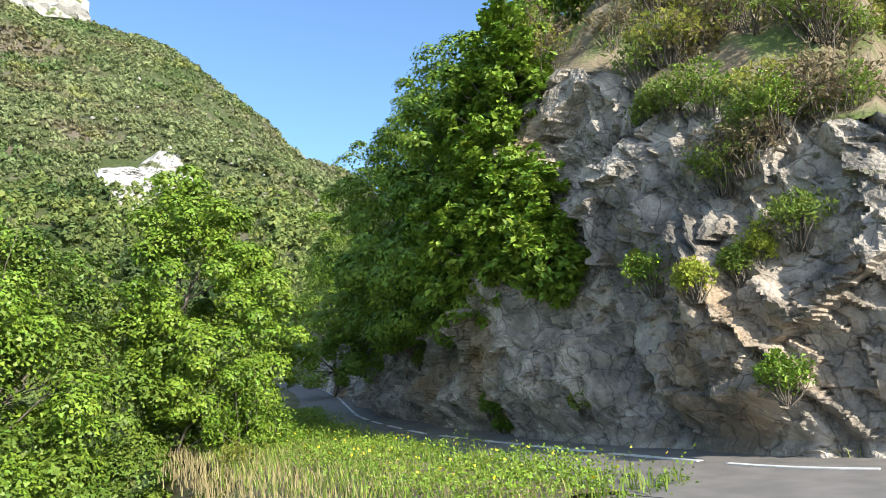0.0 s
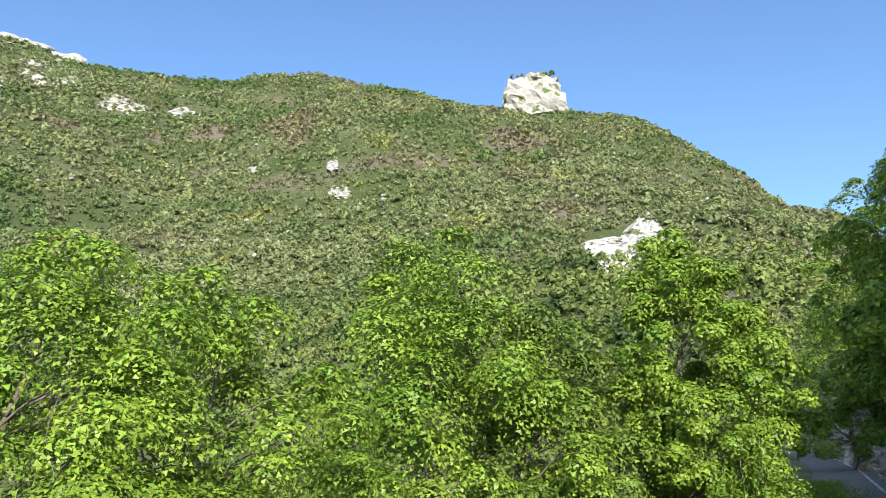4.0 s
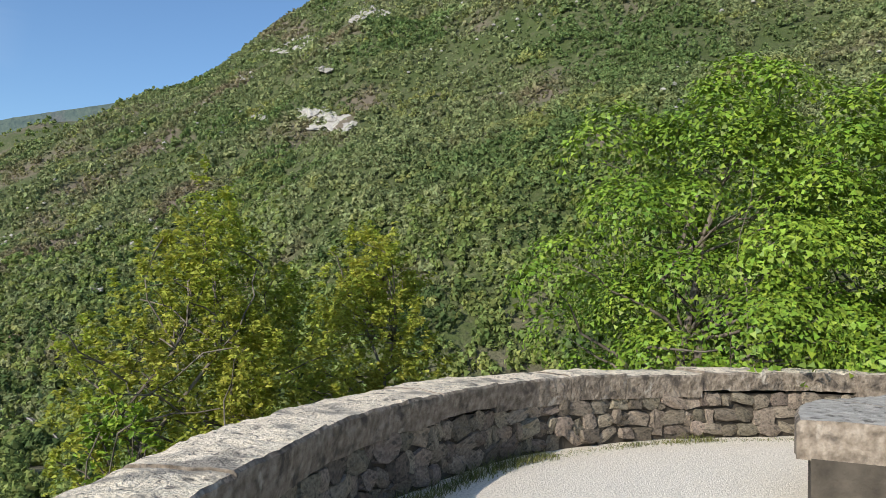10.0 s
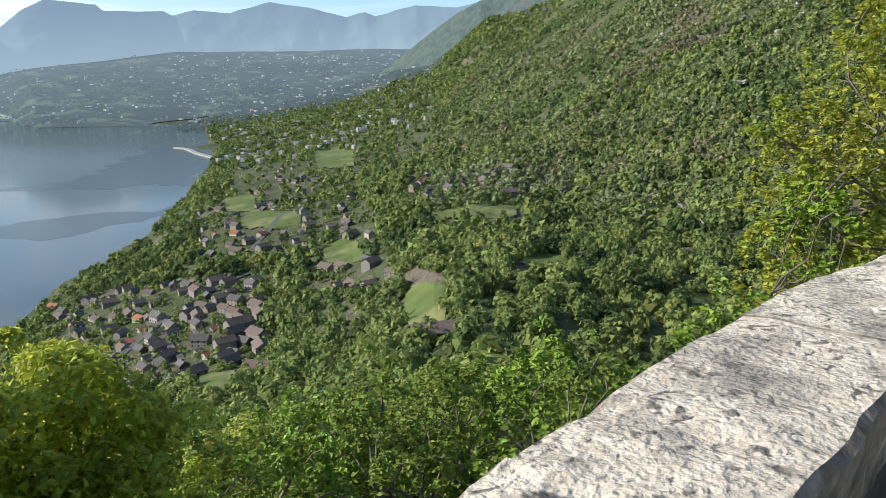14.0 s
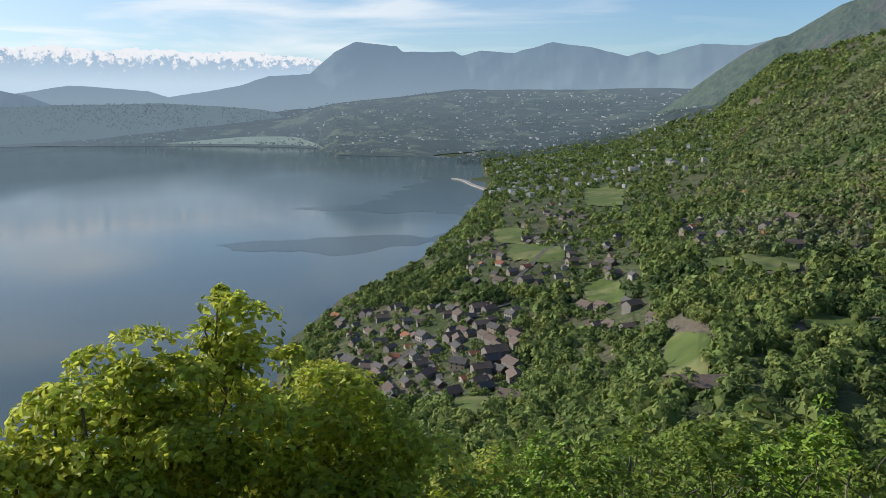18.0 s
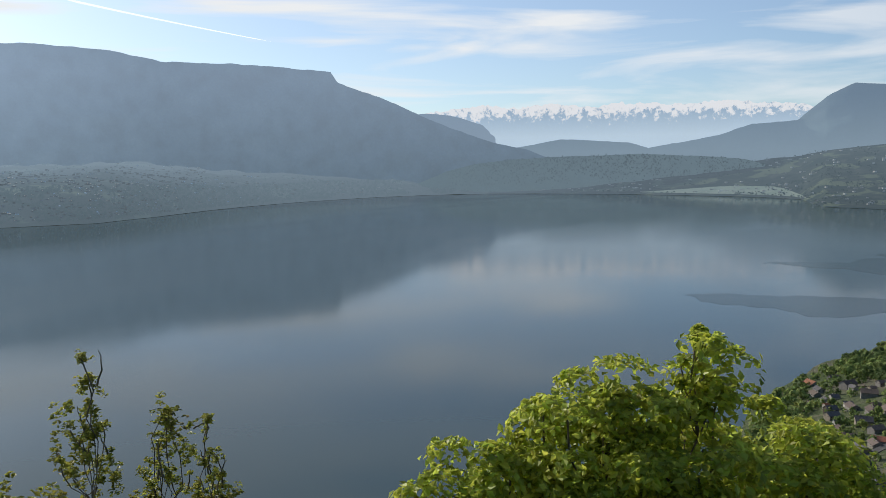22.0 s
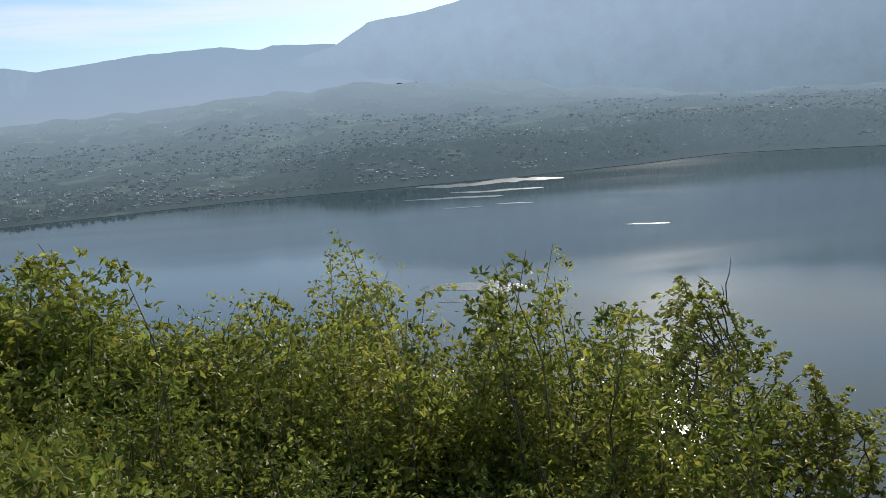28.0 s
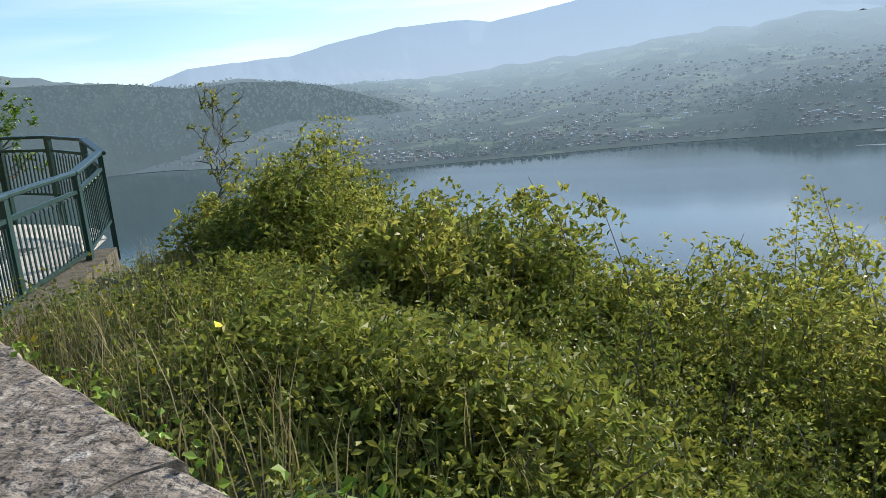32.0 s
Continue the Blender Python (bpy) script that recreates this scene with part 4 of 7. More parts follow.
# loose pale boulders on the mountainside
a, r = rng.uniform(-146, -40, 2600), rng.uniform(450, 1240, 2600)
x, y = polar(a, r)
keep = fbm(np.stack([x, y, 0 * x], 1), 1 / 80, 3, 61) > 0.58
x, y = x[keep], y[keep]
rocks = [(v * (1.0, 0.8, 0.7), f) for v, f in (boulder_kind(90 + s) for s in range(4))]
scatter("scree", "pale limestone boulders scattered over the slope", x, y, rng.uniform(1.2, 3.6, len(x)), rocks, M["pale_rock"], 15, 0.7, "boulders")

# meadows draped on the land
for a0, a1, e0, e1 in MEADOWS["meadow"]:
    ga2, ge2 = np.meshgrid(np.linspace(a0, a1, 36), np.linspace(e0, e1, 30), indexing="ij")
    mx_, my_, ok = spot(ga2.ravel(), ge2.ravel())
    mz_ = land(mx_, my_) + 0.6
    mi = np.arange(ga2.size).reshape(ga2.shape)
    q = np.stack([mi[:-1, :-1], mi[:-1, 1:], mi[1:, 1:], mi[1:, :-1]], -1).reshape(-1, 4)
    span = np.ptp(np.stack([mx_, my_], 1)[q], axis=1).max(axis=1)
    mu, mv = (ga2.ravel() - a0) / (a1 - a0) * 2 - 1, (ge2.ravel() - e0) / (e1 - e0) * 2 - 1
    inside = mu ** 4 + mv ** 4 < 0.35 + 0.9 * fbm(np.stack([mx_, my_, 0 * mx_], 1), 1 / 18, 3, 71)
    q = q[(span < 90) & inside[q].all(axis=1)]
    if len(q):
        tagged(link_mesh("meadow", np.stack([mx_, my_, mz_], 1), q, M["meadow"], smooth=True), "mown green meadow between houses and trees", "meadow", kind="structure")

# ---- village ----


def box_bm(bm, x0, x1, y0, y1, z0, z1):
    vs = [bm.verts.new((x, y, z)) for z in (z0, z1) for y in (y0, y1) for x in (x0, x1)]
    for f in ((0, 2, 3, 1), (4, 5, 7, 6), (0, 1, 5, 4), (2, 6, 7, 3), (0, 4, 6, 2), (1, 3, 7, 5)):
        bm.faces.new([vs[i] for i in f])
    return bm


def box(x0, x1, y0, y1, z0, z1):
    return box_bm(bmesh.new(), x0, x1, y0, y1, z0, z1)


def house(kind, w, d, h, pitch, wall_mat, roof_mat, label, balcony=False):
    root = new("house")
    bm = bmesh.new()
    ridge_h = h + pitch * d / 2
    prof = [(-d / 2, -3), (d / 2, -3), (d / 2, h), (0, ridge_h), (-d / 2, h)]
    a = [bm.verts.new((-w / 2, y, z)) for y, z in prof]
    b2 = [bm.verts.new((w / 2, y, z)) for y, z in prof]
    bm.faces.new(a[::-1])
    bm.faces.new(b2)
    for i in range(5):
        bm.faces.new((a[i], a[(i + 1) % 5], b2[(i + 1) % 5], b2[i]))
    part("wall", bm, M[wall_mat], root)
    o = 0.6
    for sgn in (-1, 1):
        bm = bmesh.new()
        pts = [(0, ridge_h + 0.25), (sgn * (d / 2 + o), h + 0.25 - pitch * o), (sgn * (d / 2 + o), h + 0.02 - pitch * o), (0, ridge_h + 0.02)]
        a = [bm.verts.new((-w / 2 - o, y, z)) for y, z in pts]
        b2 = [bm.verts.new((w / 2 + o, y, z)) for y, z in pts]
        bm.faces.new(a)
        bm.faces.new(b2[::-1])
        for i in range(4):
            bm.faces.new((a[i], b2[i], b2[(i + 1) % 4], a[(i + 1) % 4]))
        bmesh.ops.recalc_face_normals(bm, faces=bm.faces)
        roof = part("roof", bm, M[roof_mat], root)
    part("chimney", box(w * 0.2, w * 0.2 + 0.7, -0.3, 0.4, ridge_h - 0.6, ridge_h + 1.1), M[wall_mat], roof)
    for sx in np.linspace(-w / 2 + 1.6, w / 2 - 1.6, 3):
        for lv in ([0.9, 3.6] if h > 4.5 else [0.9]):
            part("window", box(sx - 0.5, sx + 0.5, -d / 2 - 0.04, -d / 2 + 0.1, lv, lv + 1.3), M["window"], root)
    for sy in (-d / 4, d / 4):
        part("window", box(-w / 2 - 0.04, -w / 2 + 0.1, sy - 0.5, sy + 0.5, 0.9 + (2.7 if h > 4.5 else 0), 2.2 + (2.7 if h > 4.5 else 0)), M["window"], root)
    if balcony:
        part("balcony", box(-w / 2, w / 2, -d / 2 - 1.2, -d / 2 - 0.05, 2.9, 3.9), M["timber"], root)
    return tagged(root, label, "house", "village houses")


HOUSES = [
    house(0, 11, 8, 5.2, 0.65, "render_cream", "slate", "cream-rendered village house with a grey slate roof"),
    house(1, 9, 7.5, 5.0, 0.7, "render_white", "slate", "white-rendered village house with a dark slate roof"),
    house(2, 13, 9, 5.4, 0.6, "render_grey", "tile_brown", "grey village house with a brown tiled roof"),
    house(3, 10, 8, 3.2, 0.55, "render_white", "tile_red", "low white house with an orange-red tiled roof"),
    house(4, 14, 11, 5.6, 0.75, "timber", "slate", "large chalet with dark timber walls and slate roof", True),
    house(5, 9, 8, 3.0, 0.6, "render_cream", "tile_brown", "small cream cottage with a brown tiled roof"),
]
taken, used = [], set()
hr = np.random.default_rng(11)
for h in HAMLETS:
    placed = 0
    for tries in range(h[4] * 5):
        if placed >= h[4]:
            break
        hx, hy, ok = spot([hr.uniform(h[0], h[1])], [hr.uniform(h[2], h[3])])
        hx, hy = float(hx[0]), float(hy[0])
        gap = 8.0 if h[4] > 50 else 11
        hz = float(land(np.array([hx]), np.array([hy]))[0])
        a, e = angles(np.array([hx]), np.array([hy]))
        if not ok[0] or hz < LAKE + 5 or built_on(a, e)[0] or any((hx - q[0]) ** 2 + (hy - q[1]) ** 2 < gap ** 2 for q in taken):
            continue
        taken.append((hx, hy))
        k = int(hr.choice(6, p=(0.22, 0.17, 0.27, 0.05, 0.10, 0.19)))
        m = pose(hx, hy, hz - 0.5, 0, 0, float(hr.choice((20, 110, 200, 290)) + hr.normal() * 14)) @ Matrix.Scale(float(hr.uniform(0.55, 0.86)), 4)
        if k in used:
            copy_thing(HOUSES[k], m)
        else:
            HOUSES[k].matrix_basis = m
            used.add(k)
        placed += 1

# long dark barn beside the lower meadow
bx, by, ok = spot([-26.0], [-19.6])
barn = house(9, 13, 7, 2.0, 0.45, "timber", "tile_brown", "long low barn with a dull brown roof beside a meadow")
barn.matrix_basis = pose(float(bx[0]), float(by[0]), float(land(bx, by)[0]) + 1.0, 0, 0, 172)

# ---- beyond the lake ----


def plain_z(a, r):
    """Height of the valley floor beyond the lake, rising gently to the mountains' feet."""
    top = 1.6 + 4780 * np.tan(np.radians(np.interp(a, (-27, -8, -2, 4, 10, 20, 34, 50), (1.7, 1.8, 1.2, 0.5, 0.1, -0.7, -1.4, -1.9))))
    s = np.where(a < -9.9, np.interp(a, (-27, -9.9), (2300, 3150)), shore(a))
    u = np.clip((r - s) / np.maximum(4780 - s, 300), 0, 1)
    return np.maximum(LAKE + 0.8 + (top - LAKE) * u ** 1.25, LAKE + 0.8)


def far_z(x, y):
    """The ground past the water: the land with a soft cover, or the rising valley floor, with low swells."""
    a, rr = heading(x, y), np.hypot(x, y)
    s = np.where(a < -9.9, np.interp(a, (-27, -9.9), (2300, 3150)), shore(a))
    u = np.clip((rr - s + 30) / 2400, 0, 1)
    base = np.maximum(land(x, y) + 3 + 9 * np.clip(u * 6, 0, 1), np.where(a < 56, plain_z(a, rr), LAKE + 0.8))
    return base + fbm(np.stack([x, y, 0 * x], -1).reshape(-1, 3), 1 / 420, 4, 77).reshape(np.shape(x)) * 13 * np.clip(u * 3, 0, 1)


def far_patch(name, label, a0, a1, r_of, depth, mat, category):
    """The strip of land past the water: from the shore r_of(heading), over so many metres."""
    aa, tt = np.meshgrid(np.arange(a0, a1, 0.4), np.linspace(0, 1, 60) ** 1.3, indexing="ij")
    rr = r_of(aa) - 30 + tt * np.minimum(depth, 4820 - r_of(aa))
    fx, fy = polar(aa, rr)
    fz = far_z(fx, fy)
    fi = np.arange(aa.size).reshape(aa.shape)
    ob = link_mesh(name, np.stack([fx, fy, fz], -1).reshape(-1, 3), np.stack([fi[:-1, :-1], fi[:-1, 1:], fi[1:, 1:], fi[1:, :-1]], -1).reshape(-1, 4), mat, smooth=True)
    return tagged(ob, label, category, kind="structure")


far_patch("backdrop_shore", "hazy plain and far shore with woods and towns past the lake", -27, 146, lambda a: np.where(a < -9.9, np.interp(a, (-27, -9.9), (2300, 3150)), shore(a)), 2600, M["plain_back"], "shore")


def specks(name, label, x, y, z, sx, sy, sz, mat, seed):
    """Many small blocks: far houses."""
    g = np.random.default_rng(seed)
    m = len(x)
    u = np.array([(i, j, k) for k in (0, 1) for j in (-0.5, 0.5) for i in (-0.5, 0.5)])
    q = np.array(((4, 5, 7, 6), (0, 1, 5, 4), (2, 6, 7, 3), (0, 4, 6, 2), (1, 3, 7, 5)))
    a = g.uniform(0, 3.14, m)
    w = u[None] * np.stack([sx, sy, sz], 1)[:, None]
    v = np.stack([w[..., 0] * np.cos(a)[:, None] - w[..., 1] * np.sin(a)[:, None], w[..., 0] * np.sin(a)[:, None] + w[..., 1] * np.cos(a)[:, None], w[..., 2]], -1)
    v += np.stack([x, y, z], 1)[:, None]
    f = (q[None] + (np.arange(m) * 8)[:, None, None]).reshape(-1, 4)
    return tagged(link_mesh(name, v.reshape(-1, 3), f, mat), label, "town", kind="stuff")


def far_points(n, a0, a1, d0, d1, seed, thick=0.43):
    g = np.random.default_rng(seed)
    a = g.uniform(a0, a1, n)
    r = shore(a) + d0 + (d1 - d0) * g.uniform(0, 1, n) ** 1.4
    x, y = polar(a, r)
    p = np.stack([x, y, 0 * x], 1)
    k = (fbm(p, 1 / 200, 4, 5 + seed) > thick) & (r < 4750)
    return x[k], y[k]


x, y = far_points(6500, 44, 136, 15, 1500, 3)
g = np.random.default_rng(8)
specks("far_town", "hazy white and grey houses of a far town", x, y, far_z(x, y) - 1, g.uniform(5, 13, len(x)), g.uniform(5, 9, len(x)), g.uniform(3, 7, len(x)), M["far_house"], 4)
# a near-white colour stands in for the sun's glints on these roofs
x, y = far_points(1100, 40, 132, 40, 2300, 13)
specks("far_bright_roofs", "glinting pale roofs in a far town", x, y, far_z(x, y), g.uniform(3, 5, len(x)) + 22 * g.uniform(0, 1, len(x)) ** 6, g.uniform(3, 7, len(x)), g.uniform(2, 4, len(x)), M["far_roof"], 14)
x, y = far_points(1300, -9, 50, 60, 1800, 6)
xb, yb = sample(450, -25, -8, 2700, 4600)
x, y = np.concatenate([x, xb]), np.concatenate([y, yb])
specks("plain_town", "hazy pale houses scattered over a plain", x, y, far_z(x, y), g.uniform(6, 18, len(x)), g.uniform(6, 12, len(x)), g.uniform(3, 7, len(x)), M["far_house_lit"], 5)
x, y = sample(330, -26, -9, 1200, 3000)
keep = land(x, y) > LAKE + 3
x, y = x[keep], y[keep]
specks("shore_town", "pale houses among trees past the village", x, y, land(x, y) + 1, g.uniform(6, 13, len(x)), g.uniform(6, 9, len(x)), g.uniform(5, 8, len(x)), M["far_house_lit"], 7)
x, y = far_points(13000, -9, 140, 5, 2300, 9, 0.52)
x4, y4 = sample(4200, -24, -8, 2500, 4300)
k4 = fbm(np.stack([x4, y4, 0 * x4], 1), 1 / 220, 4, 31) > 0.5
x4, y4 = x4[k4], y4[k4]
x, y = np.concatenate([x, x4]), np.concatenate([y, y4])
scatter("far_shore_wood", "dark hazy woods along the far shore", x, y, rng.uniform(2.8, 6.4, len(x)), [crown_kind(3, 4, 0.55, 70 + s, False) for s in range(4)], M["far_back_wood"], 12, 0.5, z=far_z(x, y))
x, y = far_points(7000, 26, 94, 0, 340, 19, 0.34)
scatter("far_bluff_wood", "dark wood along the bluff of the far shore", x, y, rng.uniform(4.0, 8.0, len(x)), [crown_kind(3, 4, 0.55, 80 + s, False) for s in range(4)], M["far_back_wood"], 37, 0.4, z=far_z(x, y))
# trees over the two dark hills
gh = np.random.default_rng(93)
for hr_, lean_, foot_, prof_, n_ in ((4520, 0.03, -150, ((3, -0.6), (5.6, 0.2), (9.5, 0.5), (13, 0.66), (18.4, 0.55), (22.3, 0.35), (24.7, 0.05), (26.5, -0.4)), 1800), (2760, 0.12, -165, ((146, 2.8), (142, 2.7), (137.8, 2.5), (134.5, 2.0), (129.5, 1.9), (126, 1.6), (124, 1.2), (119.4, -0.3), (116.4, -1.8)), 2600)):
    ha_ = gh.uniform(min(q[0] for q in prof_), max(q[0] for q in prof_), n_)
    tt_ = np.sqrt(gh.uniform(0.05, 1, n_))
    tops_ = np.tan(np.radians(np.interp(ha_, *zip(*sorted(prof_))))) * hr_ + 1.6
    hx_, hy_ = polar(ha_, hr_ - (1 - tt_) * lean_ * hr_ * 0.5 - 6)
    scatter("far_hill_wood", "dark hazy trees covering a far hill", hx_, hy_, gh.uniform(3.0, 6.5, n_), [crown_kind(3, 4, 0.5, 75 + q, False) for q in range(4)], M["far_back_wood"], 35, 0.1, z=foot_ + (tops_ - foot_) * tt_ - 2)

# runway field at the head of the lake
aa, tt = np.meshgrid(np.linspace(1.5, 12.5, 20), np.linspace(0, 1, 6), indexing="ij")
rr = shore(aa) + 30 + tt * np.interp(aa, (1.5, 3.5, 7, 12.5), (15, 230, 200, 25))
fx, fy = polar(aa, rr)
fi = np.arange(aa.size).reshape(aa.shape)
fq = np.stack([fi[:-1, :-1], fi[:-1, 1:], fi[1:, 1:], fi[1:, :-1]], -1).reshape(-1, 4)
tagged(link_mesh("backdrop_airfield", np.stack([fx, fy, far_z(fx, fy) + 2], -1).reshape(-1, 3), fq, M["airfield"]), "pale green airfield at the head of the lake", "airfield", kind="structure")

# ---- white cliffs on the mountainside ----


def outcrop(name, label, az0, az1, el0, el1, seed, mat="white_cliff", bulge=12.0, r_fix=None, group="", n_a=18, n_e=12, outline=None):
    """A bare rock face on the slope, rough-edged, or bounded by an outline of headings and angles."""
    u, v = np.meshgrid(np.linspace(-1, 1, n_a), np.linspace(-1, 1, n_e), indexing="ij")
    edge = np.sqrt(u ** 2 + v ** 2)
    k = np.where(edge > 0, np.maximum(np.abs(u), np.abs(v)) / np.maximum(edge, 1e-6), 1)
    uu, vv = u * k, v * k
    ang = np.arctan2(vv, uu)
    wob = 0.72 + 0.5 * vnoise(np.stack([np.cos(ang) * 1.7 + seed, np.sin(ang) * 1.7, 0 * ang], -1).reshape(-1, 3), 1.3, seed).reshape(ang.shape)
    wob = wob * (0.75 + 0.5 * fbm(np.stack([np.cos(ang) * 5 + seed, np.sin(ang) * 5, 0 * ang], -1).reshape(-1, 3), 1.0, 4, seed + 3).reshape(ang.shape))
    if outline:
        oa = np.array([math.atan2((q[1] - (el0 + el1) / 2) / (el1 - el0), (q[0] - (az0 + az1) / 2) / (az1 - az0)) for q in outline])
        orad = np.array([2 * math.hypot((q[1] - (el0 + el1) / 2) / (el1 - el0), (q[0] - (az0 + az1) / 2) / (az1 - az0)) for q in outline])
        od = np.argsort(oa)
        wob = np.interp(ang, oa[od], orad[od], period=2 * math.pi) * (0.9 + 0.2 * wob)
    a = (az0 + az1) / 2 + (az1 - az0) / 2 * uu * wob
    e = (el0 + el1) / 2 + (el1 - el0) / 2 * vv * wob
    sx, sy, ok = spot(a.ravel(), e.ravel())
    r = np.where(ok, np.hypot(sx, sy), 1245).reshape(a.shape)
    if r_fix:
        r = 0 * r + r_fix
    rim = np.clip((1 - np.maximum(np.abs(u), np.abs(v))) * 4, 0, 1)
    q = np.stack([a * 3, e * 3, 0 * a], -1).reshape(-1, 3)
    r = r - rim * bulge * (0.3 + fbm(q, 0.8, 4, seed).reshape(a.shape)) + (1 - rim) * 10
    x, y = polar(a, r)
    z = 1.62 + r * np.tan(np.radians(e))
    i = np.arange(a.size).reshape(a.shape)
    ob = link_mesh(name, np.stack([x, y, z], -1).reshape(-1, 3), np.stack([i[:-1, :-1], i[1:, :-1], i[1:, 1:], i[:-1, 1:]], -1).reshape(-1, 4), M[mat])
    return tagged(ob, label, "rock face", group)


outcrop("limestone_outcrop", "bright white bare limestone face among bushes", -137.3, -130.0, 12.6, 17.8, 3, bulge=14, n_a=40, n_e=36, outline=((-130.0, 15.8), (-131.6, 16.0), (-133.2, 16.0), (-134.3, 16.8), (-135.4, 17.8), (-136.2, 16.4), (-137.4, 15.1), (-135.7, 14.4), (-134.4, 13.9), (-133.0, 12.4), (-132.1, 12.7), (-130.9, 14.3)))
outcrop("earth_scar", "bare reddish earth scar on the wooded slope", -43.2, -41.5, -5.0, -3.4, 31, "earth", 6)
outcrop("limestone_outcrop", "small pale rock face below the large white one", -127.9, -126.5, 8.7, 11.0, 4)
for a0, a1, e0, e1, sd in ((-97.8, -94.0, 24.2, 26.2, 5), (-93.8, -88.0, 25.4, 28.0, 6), (-87, -79, 25.2, 27.0, 7), (-113.0, -110.9, 19.6, 20.8, 8), (-64.6, -60.6, 10.4, 12.8, 9), (-67.0, -63.8, 18.4, 20.2, 10), (-101.2, -98.8, 24.6, 25.6, 12), (-62.5, -58.6, 16.2, 17.6, 13), (-78.5, -75.5, 24.6, 25.8, 14), (-117.2, -115.6, 26.4, 27.4, 16), (-43.2, -42.0, -2.5, -1.7, 17), (-70, -68.4, 22.4, 23.6, 18), (-75.6, -74.6, 14.0, 14.8, 19), (-47.9, -46.6, -1.5, -0.4, 20)):
    outcrop("limestone_outcrop", "weathered grey-white limestone outcrop on the wooded slope", a0, a1, e0, e1, sd, "pale_rock", 9, group="outcrops on the mountainside")

for a0, a1, e0, e1, sd in ((-77.7, -75.0, 25.9, 26.5, 40), (-81.4, -78.2, 24.7, 25.5, 41), (-87.0, -84.3, 23.6, 24.5, 42), (-90.7, -86.6, 27.6, 28.4, 43), (-97.1, -94.0, 24.5, 25.9, 44), (-65.7, -63.2, 18.4, 19.4, 45), (-63.4, -59.9, 11.3, 12.8, 46), (-59.7, -57.4, 16.0, 16.5, 47), (-58.4, -56.6, 11.3, 11.9, 48), (-112.0, -110.8, 21.6, 22.6, 49), (-69.7, -67.2, 20.8, 21.3, 50), (-75.5, -72.0, 22.9, 23.5, 51), (-59.2, -57.4, 5.4, 5.9, 52), (-83.7, -81.0, 26.2, 26.8, 53), (-88.5, -86.2, 24.8, 25.9, 54), (-62.8, -61.2, 15.0, 15.5, 55), (-105.8, -104.6, 21.3, 22.0, 56), (-71.5, -69.8, 19.2, 19.7, 57), (-57.1, -55.6, 14.1, 14.5, 58)):
    outcrop("limestone_outcrop", "jagged white limestone rib near the mountain crest", a0, a1, e0, e1, sd, "pale_rock", 15, group="outcrops on the mountainside")

# dark weedy shallows: outlines as headings and distances
WEEDS = (((3.33, 1325), (-0.33, 1409), (-3.27, 1611), (-6.23, 1967), (-8.45, 1951), (-9.89, 1700), (-10.3, 1500), (-9.6, 1290), (-7.6, 1240), (-5.66, 1290), (-2.01, 1275)), ((8.6, 1000), (4.33, 1023), (-0.74, 1014), (-4.95, 1023), (-7.54, 1055), (-7.4, 985), (-4.6, 930), (0.12, 900), (5.19, 925)))
for k, pts in enumerate(WEEDS):
    rim = np.array([polar(a, q) for a, q in pts])
    mid_p = rim.mean(axis=0)
    closed = np.vstack([rim, rim[:1]])
    line = np.concatenate([closed[i] + (closed[i + 1] - closed[i]) * np.linspace(0, 1, 22, endpoint=False)[:, None] for i in range(len(rim))])
    p3 = np.column_stack([line, 0 * line[:, 0]])
    line = line + (np.stack([fbm(p3, 1 / 60, 4, 5 + k), fbm(p3, 1 / 60, 4, 15 + k)], 1) - 0.5) * (110, 150) * (0.6 if k else 1)
    bm = bmesh.new()
    fc = bm.faces.new([bm.verts.new((q[0], q[1], LAKE + 0.12)) for q in line])
    fc.normal_update()
    if fc.normal.z < 0:
        fc.normal_flip()
    bmesh.ops.triangulate(bm, faces=[fc])
    tagged(part("water_shallows", bm, M["shallows"]), "darker weedy patch of lake water", "lake", kind="structure")

# ruffled streaks that catch the sun: headings from, to, distance, width
M["ruffle"] = material("ruffled_water", [(0.04, 0.08, 0.085), (0.05, 0.09, 0.095)], 0.01, 2, 0.29, 1.0, 0.3, 1.0, spec=0.5)
for k, (a0, a1, q, w) in enumerate(((76.0, 87.0, 1858, 120), (77.5, 84.5, 1650, 42), (80.5, 88.0, 1545, 36), (78.3, 81.2, 1395, 16), (82.0, 85.0, 1372, 14), (68.6, 71.8, 1085, 8), (79.0, 87.2, 712, 52), (80.5, 86.0, 672, 14))):
    aa, tt = np.meshgrid(np.linspace(a0, a1, 60), np.linspace(-1, 1, 7), indexing="ij")
    u = (aa - a0) / (a1 - a0) * 2 - 1
    px, py = polar(aa, q + 0 * aa)
    p3 = np.stack([px, py, 0 * px], -1).reshape(-1, 3)
    half = w * np.sqrt(np.clip(1 - u * u, 0, 1)) * (0.25 + 0.75 * fbm(p3, 1 / 30, 3, 50 + k).reshape(aa.shape)) * 0.7
    px, py = polar(aa, q + tt * half + (fbm(p3, 1 / 80, 3, 60 + k).reshape(aa.shape) - 0.5) * w * 1.2)
    gi = np.arange(aa.size).reshape(aa.shape)
    tagged(link_mesh("water_ruffle", np.stack([px, py, 0 * px + LAKE + 0.15], -1).reshape(-1, 3), np.stack([gi[:-1, :-1], gi[1:, :-1], gi[1:, 1:], gi[:-1, 1:]], -1).reshape(-1, 4), M["ruffle"]), "wind-ruffled streak of lake water glittering in the sun", "lake", kind="structure")

